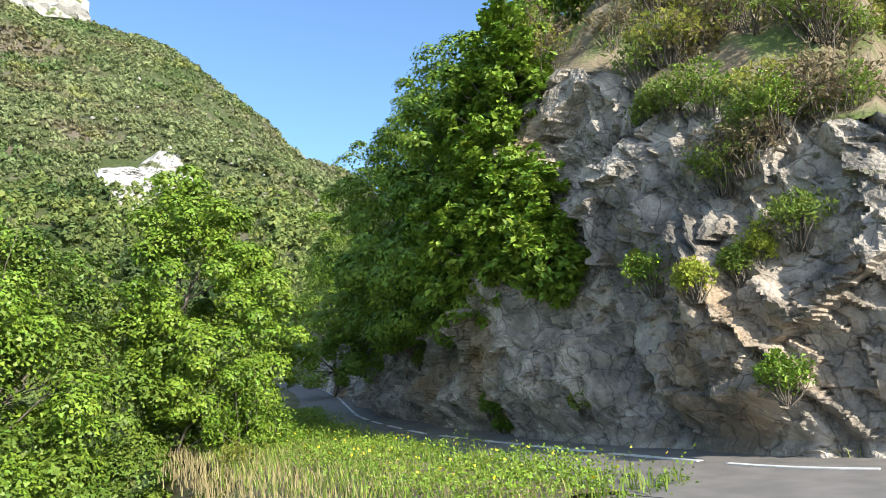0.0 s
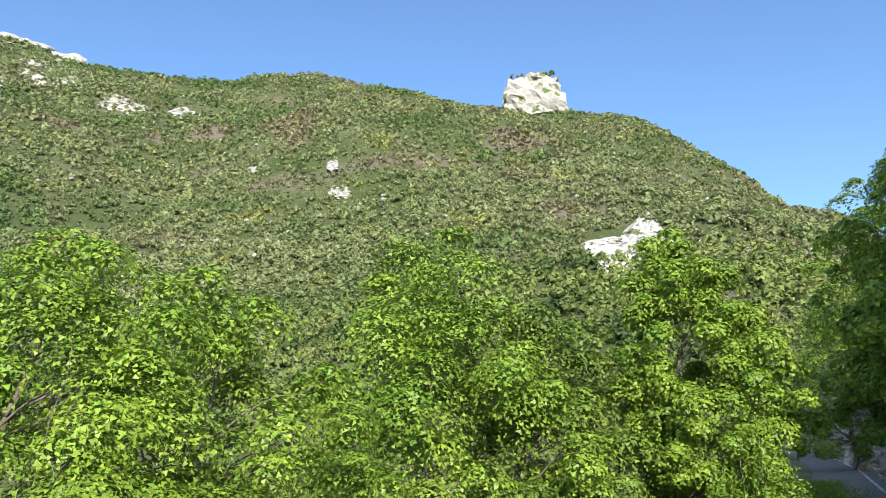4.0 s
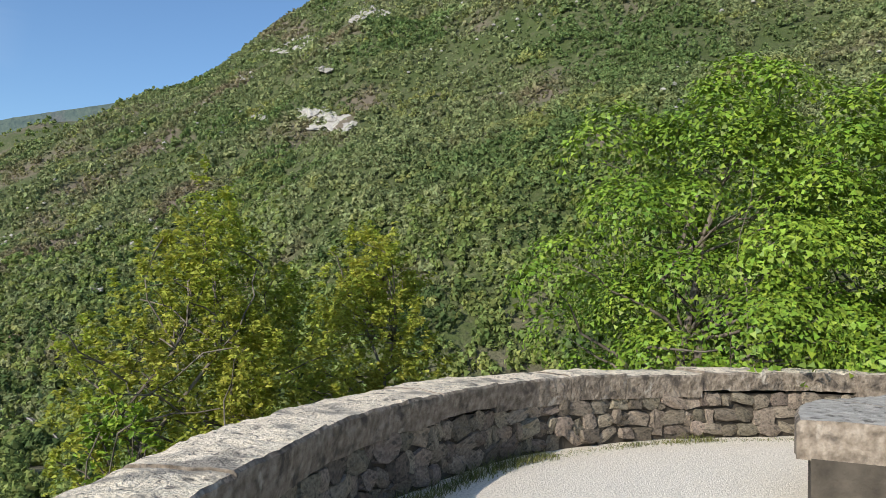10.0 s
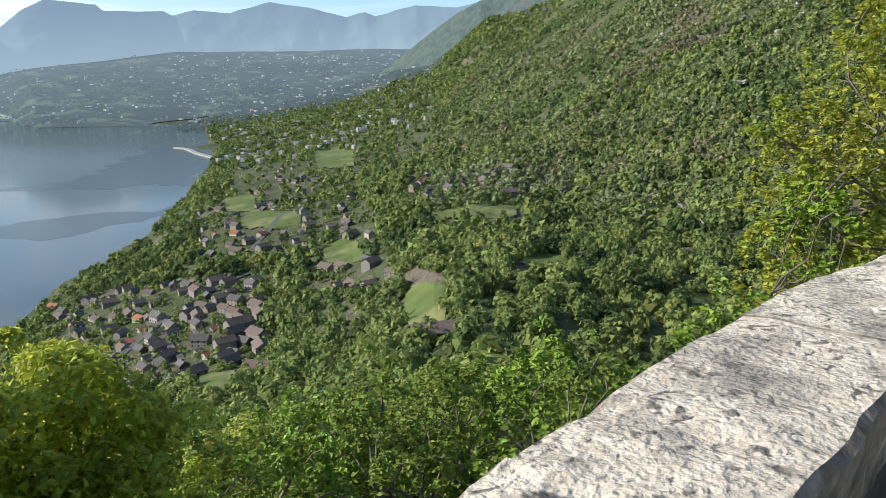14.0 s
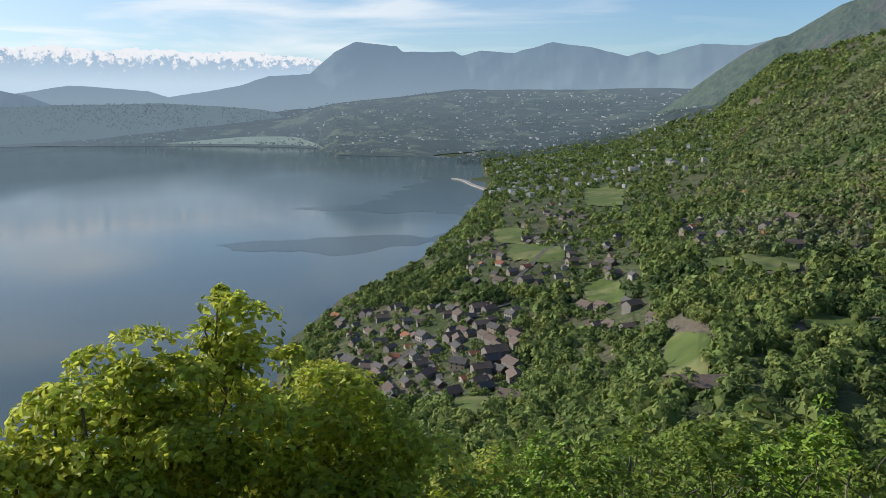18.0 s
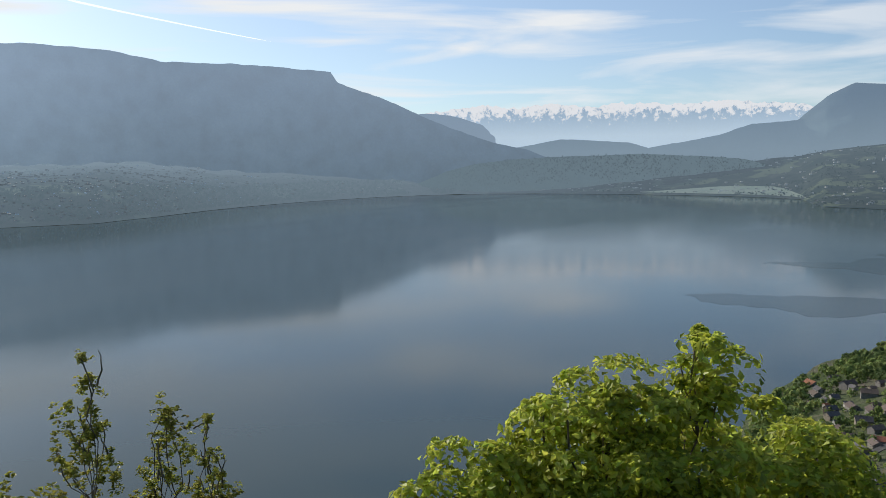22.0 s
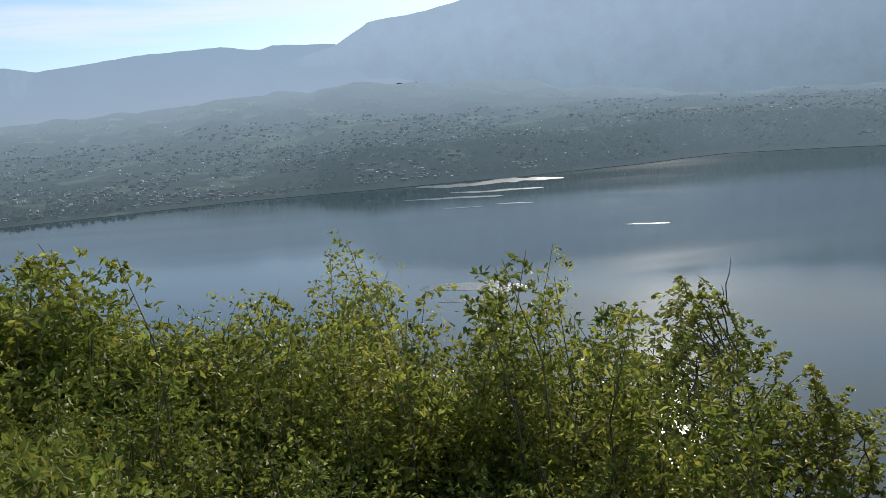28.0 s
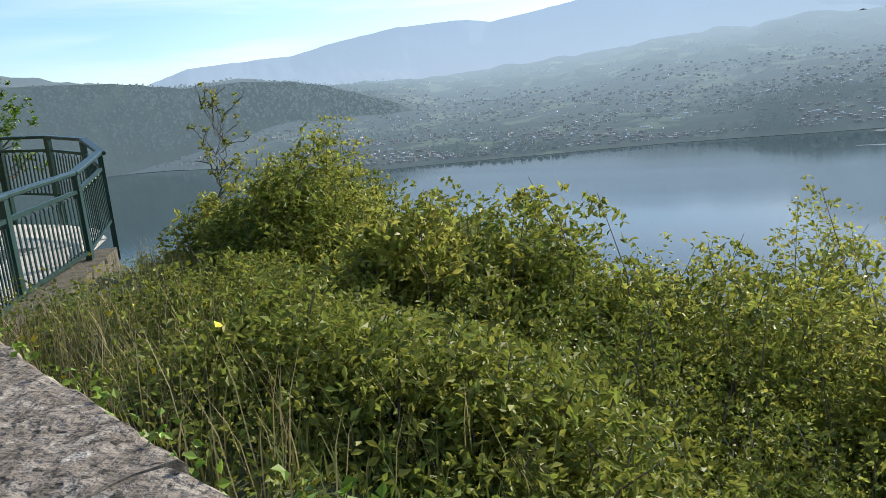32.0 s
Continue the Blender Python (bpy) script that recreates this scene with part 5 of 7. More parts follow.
# the crag
bm = bmesh.new()
bmesh.ops.create_cube(bm, size=1)
bmesh.ops.subdivide_edges(bm, edges=bm.edges, cuts=9, use_grid_fill=True)
cx, cy = polar(-127.6, 1140)
for v in bm.verts:
    top = v.co.z > 0
    v.co.x *= 84 * (1 - 0.3 * v.co.z) + (9 if v.co.x > 0 and v.co.z < 0 else 0)
    v.co.y *= 80
    v.co.z *= 62
    v.co += Vector(noise.noise_vector(v.co * 0.045)) * 11 + Vector(noise.noise_vector(v.co * 0.13)) * 6
crag = part("rock_crag", bm, M["pale_rock"])
crag.matrix_basis = pose(cx, cy, 1.62 + 1140 * math.tan(radians(26.3)) - 7, 0, 0, -127.6)
tagged(crag, "square white limestone crag topped with bushes", "crag")

gx = np.random.default_rng(14)
ca, cr = -127.6 + gx.uniform(-1.7, 1.7, 90), 1140 + gx.uniform(-34, 34, 90)
bx_, by_ = polar(ca, cr)
scatter("crag_bushes", "green bushes on top of the white crag", bx_, by_, gx.uniform(2.2, 4.6, 90), FAR_KINDS, M["far_wood"], 33, 0.4, "bushes", z=1.62 + 1140 * math.tan(radians(26.3)) + 27 + gx.normal(size=90) * 2)

# ---- the terrace: floor, parapet ----


def spline(pts, step):
    """Even points along a smooth line through pts, with their left-hand normals in plan."""
    p = np.array(pts, float)
    q = np.vstack([2 * p[0] - p[1], p, 2 * p[-1] - p[-2]])
    out = []
    for i in range(1, len(q) - 2):
        for t in np.linspace(0, 1, 24, endpoint=False):
            out.append(0.5 * (2 * q[i] + (q[i + 1] - q[i - 1]) * t + (2 * q[i - 1] - 5 * q[i] + 4 * q[i + 1] - q[i + 2]) * t * t + (3 * q[i] - q[i - 1] - 3 * q[i + 1] + q[i + 2]) * t ** 3))
    out = np.array(out + [p[-1]])
    s = np.concatenate([[0], np.cumsum(np.linalg.norm(np.diff(out[:, :2], axis=0), axis=1))])
    ss = np.linspace(0, s[-1], max(2, int(round(s[-1] / step)) + 1))
    c = np.stack([np.interp(ss, s, out[:, k]) for k in range(out.shape[1])], 1)
    d = np.gradient(c[:, :2], axis=0)
    d /= np.linalg.norm(d, axis=1)[:, None]
    return ss, c, np.stack([-d[:, 1], d[:, 0]], 1)


def strip(name, c, nrm, profile, mat, parent=None, rough=0.0, seed=0, closed=True, scale=6.0, smooth=False, face_mat=None):
    """Sweeps a cross profile of (out, up) along a line; ends are capped."""
    n_c, n_p = len(c), len(profile)
    v = np.array([[(*(c[i, :2] + nrm[i] * o), (c[i, 2] if c.shape[1] > 2 else 0) + u) for o, u in profile] for i in range(n_c)]).reshape(-1, 3)
    if rough:
        for k in range(3):
            v[:, k] += (fbm(v + 11.3 * k, scale, 3, seed) - 0.5) * 2 * rough
    bm = bmesh.new()
    bv = [bm.verts.new(q) for q in v]
    for i in range(n_c - 1):
        for j in range(n_p if closed else n_p - 1):
            j2 = (j + 1) % n_p
            bm.faces.new((bv[i * n_p + j], bv[i * n_p + j2], bv[(i + 1) * n_p + j2], bv[(i + 1) * n_p + j]))
    if closed:
        bm.faces.new(bv[:n_p][::-1])
        bm.faces.new(bv[-n_p:])
    bmesh.ops.recalc_face_normals(bm, faces=bm.faces)
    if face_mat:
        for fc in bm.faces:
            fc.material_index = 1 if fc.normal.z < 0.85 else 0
    ob = part(name, bm, mat, parent, smooth=smooth)
    if face_mat:
        ob.data.materials.append(face_mat)
    return ob


STONES = []
for k in range(12):
    bm = bmesh.new()
    bmesh.ops.create_cube(bm, size=1)
    bmesh.ops.subdivide_edges(bm, edges=bm.edges, cuts=1, use_grid_fill=True)
    for v in bm.verts:
        far_out = v.co.length
        v.co *= (0.62 / far_out) ** 0.45
        v.co += Vector(noise.noise_vector(v.co * 2.3 + Vector((k * 9.1, 0, 0)))) * 0.22
    me = bpy.data.meshes.new("stone")
    bm.to_mesh(me)
    bm.free()
    me.materials.append(M["stone"])
    STONES.append(me)


def parapet(label, outer, thick, top, cap, slab, stones, seed, side=-1, faces=lambda s: "coping"):
    """A curved stone parapet: core, coping slabs and the rubble of its inner face. outer: its outer edge; side: where its inside lies."""
    g = np.random.default_rng(seed)
    root = tagged(new("parapet_wall"), label, "wall")
    step = 0.06
    ss, c, nrm = spline(outer, step)
    nrm = nrm * side
    i = 0
    core = strip("wall_core", c[::4], nrm[::4], ((0.05, -1.2), (0.05, top - cap), (thick - 0.07, top - cap), (thick - 0.07, -0.4)), M["mortar"], root, 0.02, seed, scale=4)
    while i < len(c) - 3:
        n = min(int(g.uniform(*slab) / step), len(c) - 1 - i)
        if len(c) - 1 - i - n < 4:
            n = len(c) - 1 - i
        seg, sn = c[i:i + n + 1].copy(), nrm[i:i + n + 1]
        d = (seg[-1] - seg[0]) / max(1e-6, np.linalg.norm(seg[-1] - seg[0]))
        seg[0], seg[-1] = seg[0] + d * 0.003, seg[-1] - d * 0.003
        o, h, b = g.normal() * 0.02 - 0.02, top + g.normal() * 0.008, cap * g.uniform(0.85, 1.1)
        prof = ((o, h - b), (o - 0.01, h - 0.04), (o + 0.02, h - 0.006), (0.12, h + 0.002), (0.22, h + 0.004), (0.33, h + 0.004), (0.42, h + 0.002), (thick - 0.008, h - 0.002), (thick + 0.012, h - 0.022), (thick + 0.01, h - b * 0.3), (thick, h - b * 0.6), (thick - 0.015, h - b))
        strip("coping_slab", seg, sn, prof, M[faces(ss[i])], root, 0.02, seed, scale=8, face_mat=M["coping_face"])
        i += n
    if stones:
        s0, s1 = stones
        z = 0.02
        z_top = top - cap
        while z < z_top - 0.03:
            hgt = min(g.uniform(0.10, 0.19), z_top - z)
            s = s0
            while s < s1:
                w = g.uniform(0.09, 0.36)
                k = int(np.searchsorted(ss, s + w / 2))
                if k >= len(c):
                    break
                pos = c[k, :2] + nrm[k] * (thick - 0.085 + g.uniform(-0.045, 0.0))
                ob = new("stone", STONES[int(g.integers(12))])
                ob.parent = root
                ob.matrix_basis = pose(pos[0], pos[1], z + hgt / 2 + g.normal() * 0.02, g.normal() * 7, g.normal() * 11, math.degrees(math.atan2(nrm[k, 1], nrm[k, 0])) - 90 + g.normal() * 4) @ Matrix.Diagonal((w * g.uniform(0.85, 1.1), 0.16, hgt * g.uniform(0.7, 1.2), 1))
                s += w
            z += hgt
    return root


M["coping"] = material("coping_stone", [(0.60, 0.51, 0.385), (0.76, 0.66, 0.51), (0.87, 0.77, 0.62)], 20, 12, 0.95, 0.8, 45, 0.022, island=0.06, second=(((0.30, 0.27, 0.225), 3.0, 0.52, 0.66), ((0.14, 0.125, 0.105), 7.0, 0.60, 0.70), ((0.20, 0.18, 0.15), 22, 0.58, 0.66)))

# darker brown coping for the parapet's first 6.8 metres
M["coping_dark"] = material("brown_coping_stone", [(0.13, 0.108, 0.083), (0.23, 0.195, 0.155), (0.40, 0.355, 0.29)], 14, 12, 0.95, 1.0, 30, 0.03, island=0.06, second=(((0.07, 0.06, 0.047), 24, 0.58, 0.63), ((0.42, 0.385, 0.33), 9, 0.64, 0.70)))
# darker brown than the pale tops, for the slabs' side faces
M["coping_face"] = material("dark_coping_face", [(0.15, 0.122, 0.094), (0.27, 0.225, 0.175), (0.40, 0.345, 0.28)], 14, 12, 0.95, 1.0, 26, 0.03, second=(((0.10, 0.085, 0.07), 6, 0.54, 0.66), ((0.50, 0.45, 0.38), 5, 0.62, 0.70)))
M["coping_grey"] = material("grey_coping_stone", [(0.27, 0.255, 0.225), (0.40, 0.38, 0.34), (0.52, 0.49, 0.44)], 12, 12, 0.95, 0.9, 40, 0.02, stretch=(1, 1, 3.5), second=((0.14, 0.13, 0.115), 8, 0.58, 0.68))
MAIN = ((-3.6, -6.2), (-2.7, -4.8), (-2.0, -3.33), (-1.65, -2.44), (-1.36, -1.68), (-1.22, -0.7), (-1.05, 0.35), (-0.5, 1.02), (0.15, 1.24), (0.76, 1.6), (1.09, 1.73), (1.46, 1.88), (2.01, 2.07), (2.52, 2.22), (3.5, 2.37), (4.93, 2.53), (6.4, 2.34), (8.0, 1.84), (9.5, 0.75), (10.55, -0.6), (11.05, -1.45), (11.5, -2.6), (12.1, -4.3), (12.4, -6.2))
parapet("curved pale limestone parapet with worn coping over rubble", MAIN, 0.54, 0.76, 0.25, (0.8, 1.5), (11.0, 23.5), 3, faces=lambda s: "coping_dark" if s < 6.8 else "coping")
SECOND = ((6.62, -0.98), (7.15, -1.02), (7.8, -1.2), (8.65, -1.85), (9.85, -2.8), (10.75, -3.9), (11.2, -5.2))
parapet("rounded end of an inner grey stone wall on the terrace", SECOND, 0.72, 0.76, 0.30, (1.2, 2.0), (0.3, 6.0), 8, faces=lambda s: "coping_grey")

f_s, f_c, f_n = spline(MAIN, 0.4)
floor_line = [tuple(q) for q in f_c - f_n * 0.3] + [(9, -7.2), (5, -7.4), (0.5, -7.2)]
bm = bmesh.new()
vs = [bm.verts.new((fx, fy, 0.0)) for fx, fy in floor_line]
hub = bm.verts.new((4.0, -3.0, 0.0))
for k in range(len(vs)):
    bm.faces.new((hub, vs[k], vs[(k + 1) % len(vs)]))
bmesh.ops.recalc_face_normals(bm, faces=bm.faces)
for f in bm.faces:
    if f.normal.z < 0:
        f.normal_flip()
tagged(part("floor", bm, M["gravel"]), "pale crushed-stone terrace floor", "floor", kind="structure")

# ---- road ----
ROAD = ((-6.2, -12.2, 0.0), (-3, -10.9, 0.0), (0.1, -11.1, 0.02), (2.2, -12.35, 0.04), (4.8, -14.4, 0.06), (7.9, -17.0, 0.1), (10.2, -19.1, 0.14), (15.5, -25.0, 0.3), (21, -32.5, 0.55), (29, -43.5, 0.9), (41, -58, 1.6), (60, -76, 2.6))
rs, rc, rn = spline(ROAD, 0.5)
road = strip("road", rc, rn, ((-2.3, -0.4), (-2.3, 0.03), (0, 0.07), (2.3, 0.03), (2.3, -0.4)), M["asphalt"], None)
tagged(road, "grey two-lane asphalt road climbing between rock and trees", "road", kind="structure")
s = rs[0] + 1.0
while s < rs[-1] - 3:
    k0, k1 = np.searchsorted(rs, s), np.searchsorted(rs, s + 1.7)
    strip("lane_mark", rc[k0:k1 + 1], rn[k0:k1 + 1], ((-0.06, 0.06), (-0.06, 0.082), (0.06, 0.082), (0.06, 0.06)), M["paint"], road)
    s += 2.45

# verge between terrace and road
vs_, vc, vn = spline([(2.3, -9.7, 0.03), (3, -10.2, 0.03), (5.6, -12.2, 0.05), (8.9, -15.1, 0.1), (11.4, -17.4, 0.14), (16.8, -23.0, 0.3), (22.6, -31, 0.5), (30.5, -42, 0.85), (42, -56, 1.5)], 0.6)
verge = strip("verge", vc, vn, ((-1.0, -0.5), (-0.3, 0.02), (0.7, 0.10), (2.2, 0.06), (4.5, -0.9), (5.0, -3.0), (5.2, -9.0)), M["soil"], None, 0.05, 4, closed=False, scale=1.2, smooth=True)
tagged(verge, "grassy verge of dry soil beside the road", "verge", kind="structure")

# ---- the rock wall over the road ----
BASE = ((-14, -20.5, 4.2), (-8.5, -15.2, 4.6), (-4, -13.0, 4.8), (-0.6, -12.9, 5.2), (1.5, -14.0, 6.2), (3.7, -15.5, 7.9), (5.0, -16.6, 8.4), (5.9, -17.6, 7.8), (6.8, -18.6, 5.0), (10, -21.6, 5.2), (13.5, -25.2, 4.6), (17.3, -29.5, 4.4), (23, -37.5, 4.6), (31, -48, 5.0), (43, -62, 6), (62, -80, 7))
bs, bc, bn = spline(BASE, 0.11)
bn = -bn  # towards the road is the left-hand side


def cells(u, v, size, seed, tilt=0.5, broken=False, quad=0.25):
    """Angular blocks of a jittered net: the outermost of many tilted planes, or, broken, the nearest one with steps between."""
    gu, gv = u / size, v / size
    out, near = np.full(u.shape, -1e9), np.full(u.shape, 1e9)
    iu, iv = np.floor(gu), np.floor(gv)
    for du in (-1, 0, 1):
        for dv in (-1, 0, 1):
            cu_, cv_ = iu + du, iv + dv
            z0 = np.zeros_like(cu_)
            pu, pv = cu_ + lattice(cu_, cv_, z0, seed), cv_ + lattice(cu_, cv_, z0, seed + 1)
            d = (gu - pu) ** 2 + (gv - pv) ** 2
            val = (lattice(cu_, cv_, z0, seed + 2) - 0.5) + tilt * ((lattice(cu_, cv_, z0, seed + 3) - 0.5) * (gu - pu) + (lattice(cu_, cv_, z0, seed + 4) - 0.5) * (gv - pv)) * 2
            if broken:
                out, near = np.where(d < near, val, out), np.minimum(near, d)
            else:
                out = np.maximum(out, val - quad * d)
    return out * size


def wall_at(sv, tv):
    """Points of the rock wall at lengths sv along its foot and parts tv of its height."""
    c = np.stack([np.interp(sv, bs, bc[:, k]) for k in range(3)], 1)
    nn = np.stack([np.interp(sv, bs, bn[:, k]) for k in range(2)], 1)
    S, Tt = np.meshgrid(sv, tv, indexing="ij")
    Z = Tt * c[:, 2][:, None]
    q = np.stack([S, Z, 0 * S], -1).reshape(-1, 3)
    w1, w2 = ((fbm(q, 1.3, 5, sd).reshape(S.shape) - 0.5) * 0.45 for sd in (41, 47))
    U, V = S * 0.85 - Z * 0.52 + w1, (S * 0.52 + Z * 0.85) * 0.5 + w2
    disp = cells(U, V, 2.6, 3.0, 1.2) * 0.42 + cells(U + 3, V, 1.1, 8.0, 1.5) * 0.36 + cells(U, V * 1.4 + 5, 0.5, 14.0, 1.7, True) * 0.36 + cells(U + 7, V * 1.2, 0.22, 24.0, 1.6, True) * 0.34
    disp += (fbm(q, 0.28, 4, 6).reshape(S.shape) - 0.5) * 1.2 + (fbm(q, 5.0, 3, 16).reshape(S.shape) - 0.5) * 0.10
    # open joints along the dip of the beds
    for u0, deep in ((-1.4, 0.25), (2.2, 0.4), (5.4, 0.3), (8.3, 0.5), (10.6, 0.3), (13.7, 0.35), (17.5, 0.3)):
        disp -= deep * np.exp(-((U - u0) / 0.07) ** 2)
    disp = (disp - 0.75) * np.clip(Z / 1.1, 0.35, 1) + 0.35 * np.clip(1 - Z / 1.0, 0, 1)
    back = np.interp(c[:, 0], (-10, 2, 4.5, 6, 7, 20), (0.34, 0.30, 0.10, 0.0, 0.12, 0.2))[:, None] * Z
    return np.stack([c[:, 0][:, None] - nn[:, 0][:, None] * (disp - back + 0.1), c[:, 1][:, None] - nn[:, 1][:, None] * (disp - back + 0.1), Z - 0.1], -1)


grids, quads, off = [], [], 0
for sv, rows_t in ((np.arange(12.0, 40.0, 0.055), 140), (np.arange(39.94, bs[-1], 0.2), 50)):
    w = wall_at(sv, np.linspace(0, 1, rows_t))
    fi = np.arange(w.shape[0] * w.shape[1]).reshape(w.shape[:2]) + off
    grids.append(w.reshape(-1, 3))
    quads.append(np.stack([fi[:-1, :-1], fi[1:, :-1], fi[1:, 1:], fi[:-1, 1:]], -1).reshape(-1, 4))
    off += w.shape[0] * w.shape[1]
cliff = link_mesh("rock_wall", np.concatenate(grids), np.concatenate(quads), M["cliff"])
tagged(cliff, "grey weathered limestone rock wall rising from the roadside", "rock wall", kind="structure")
face_v = wall_at(bs, np.array([0.96, 1.0]))
# the bank above it
bank_rows = []
for k in range(40):
    d = (k / 39) ** 1.4 * 24
    w = np.array(face_v[::4, -1])
    w[:, 0] += bn[::4, 0] * d
    w[:, 1] += bn[::4, 1] * d
    w[:, 2] += d * 0.86 - 0.05 + (fbm(np.stack([w[:, 0], w[:, 1], 0 * w[:, 0]], 1), 0.7, 4, 2) - 0.5) * min(1, d) * 2.6
    bank_rows.append(w)
bank_v = np.array(bank_rows)
b_from = int(12.0 / 0.11 / 4)
bi = np.arange(bank_v.shape[0] * bank_v.shape[1]).reshape(bank_v.shape[:2])
tagged(link_mesh("bank", bank_v.reshape(-1, 3), np.stack([bi[:-1, b_from:-1], bi[:-1, b_from + 1:], bi[1:, b_from + 1:], bi[1:, b_from:-1]], -1).reshape(-1, 4), M["soil"], smooth=True), "steep dry bank above the rock wall", "bank", kind="structure")

# ---- plants ----


def leaf_mesh(c, size, g, out=None, narrow=0.6, axis=None, flake=False):
    """Folded leaves at points c, or plain three-cornered flakes; axis: the way their tips point."""
    m = len(c)
    nrm = g.normal(size=(m, 3)) * 0.5 + (0, 0, 0.5)
    if out is not None:
        nrm += out * 0.9
    nrm /= np.linalg.norm(nrm, axis=1)[:, None]
    t = np.cross(nrm, g.normal(size=(m, 3)))
    if axis is not None:
        t = t * 0.25 / np.linalg.norm(t, axis=1)[:, None] + axis - nrm * (axis * nrm).sum(axis=1)[:, None]
    t /= np.maximum(np.linalg.norm(t, axis=1), 1e-6)[:, None]
    u = np.cross(nrm, t)
    s = (size * g.uniform(0.55, 1.2, m))[:, None] / 2
    if flake:
        v = np.stack([c - t * s, c + t * s * 0.7 - u * s * 0.75, c + t * s * 0.7 + u * s * 0.75], 1).reshape(-1, 3)
        return v, np.arange(m * 3).reshape(-1, 3)
    v = np.stack([c - t * s, c + t * s * 0.15 - u * s * narrow + nrm * s * 0.16, c + t * s - nrm * s * 0.18, c + t * s * 0.15 + u * s * narrow + nrm * s * 0.16], 1).reshape(-1, 3)
    b = np.arange(m)[:, None] * 4
    return v, np.concatenate([b + [0, 1, 2], b + [0, 2, 3]])


def tubes(lines, sides=6):
    """Tapered limbs: each a list of (x, y, z, radius)."""
    vs, fs, off = [], [], 0
    for ln in lines:
        ln = np.array(ln, float)
        d = np.gradient(ln[:, :3], axis=0)
        d /= np.maximum(np.linalg.norm(d, axis=1), 1e-6)[:, None]
        ref = np.where(np.abs(d[:, 2:3]) > 0.9, (1.0, 0, 0), (0, 0, 1.0))
        a = np.cross(d, ref)
        a /= np.linalg.norm(a, axis=1)[:, None]
        b = np.cross(d, a)
        th = np.arange(sides) * 2 * math.pi / sides
        ring = ln[:, None, :3] + ln[:, None, 3:] * (a[:, None] * np.cos(th)[None, :, None] + b[:, None] * np.sin(th)[None, :, None])
        k = len(ln)
        i = np.arange(k * sides).reshape(k, sides)
        vs.append(ring.reshape(-1, 3))
        fs.append(np.stack([i[:-1], np.roll(i[:-1], -1, 1), np.roll(i[1:], -1, 1), i[1:]], -1).reshape(-1, 4) + off)
        off += k * sides
    return np.concatenate(vs), np.concatenate(fs)


def bough(p0, p1, r0, r1, g, sag=0.15, n=6):
    p0, p1 = np.array(p0, float), np.array(p1, float)
    t = np.linspace(0, 1, n)[:, None]
    length = np.linalg.norm(p1 - p0)
    w = p0 + (p1 - p0) * t + np.sin(t * math.pi) * np.array([*(g.normal(size=2) * 0.08), sag]) * length
    w[1:-1] += g.normal(size=(n - 2, 3)) * 0.03 * length
    return [(*q, r0 + (r1 - r0) * k / (n - 1)) for k, q in enumerate(w)]


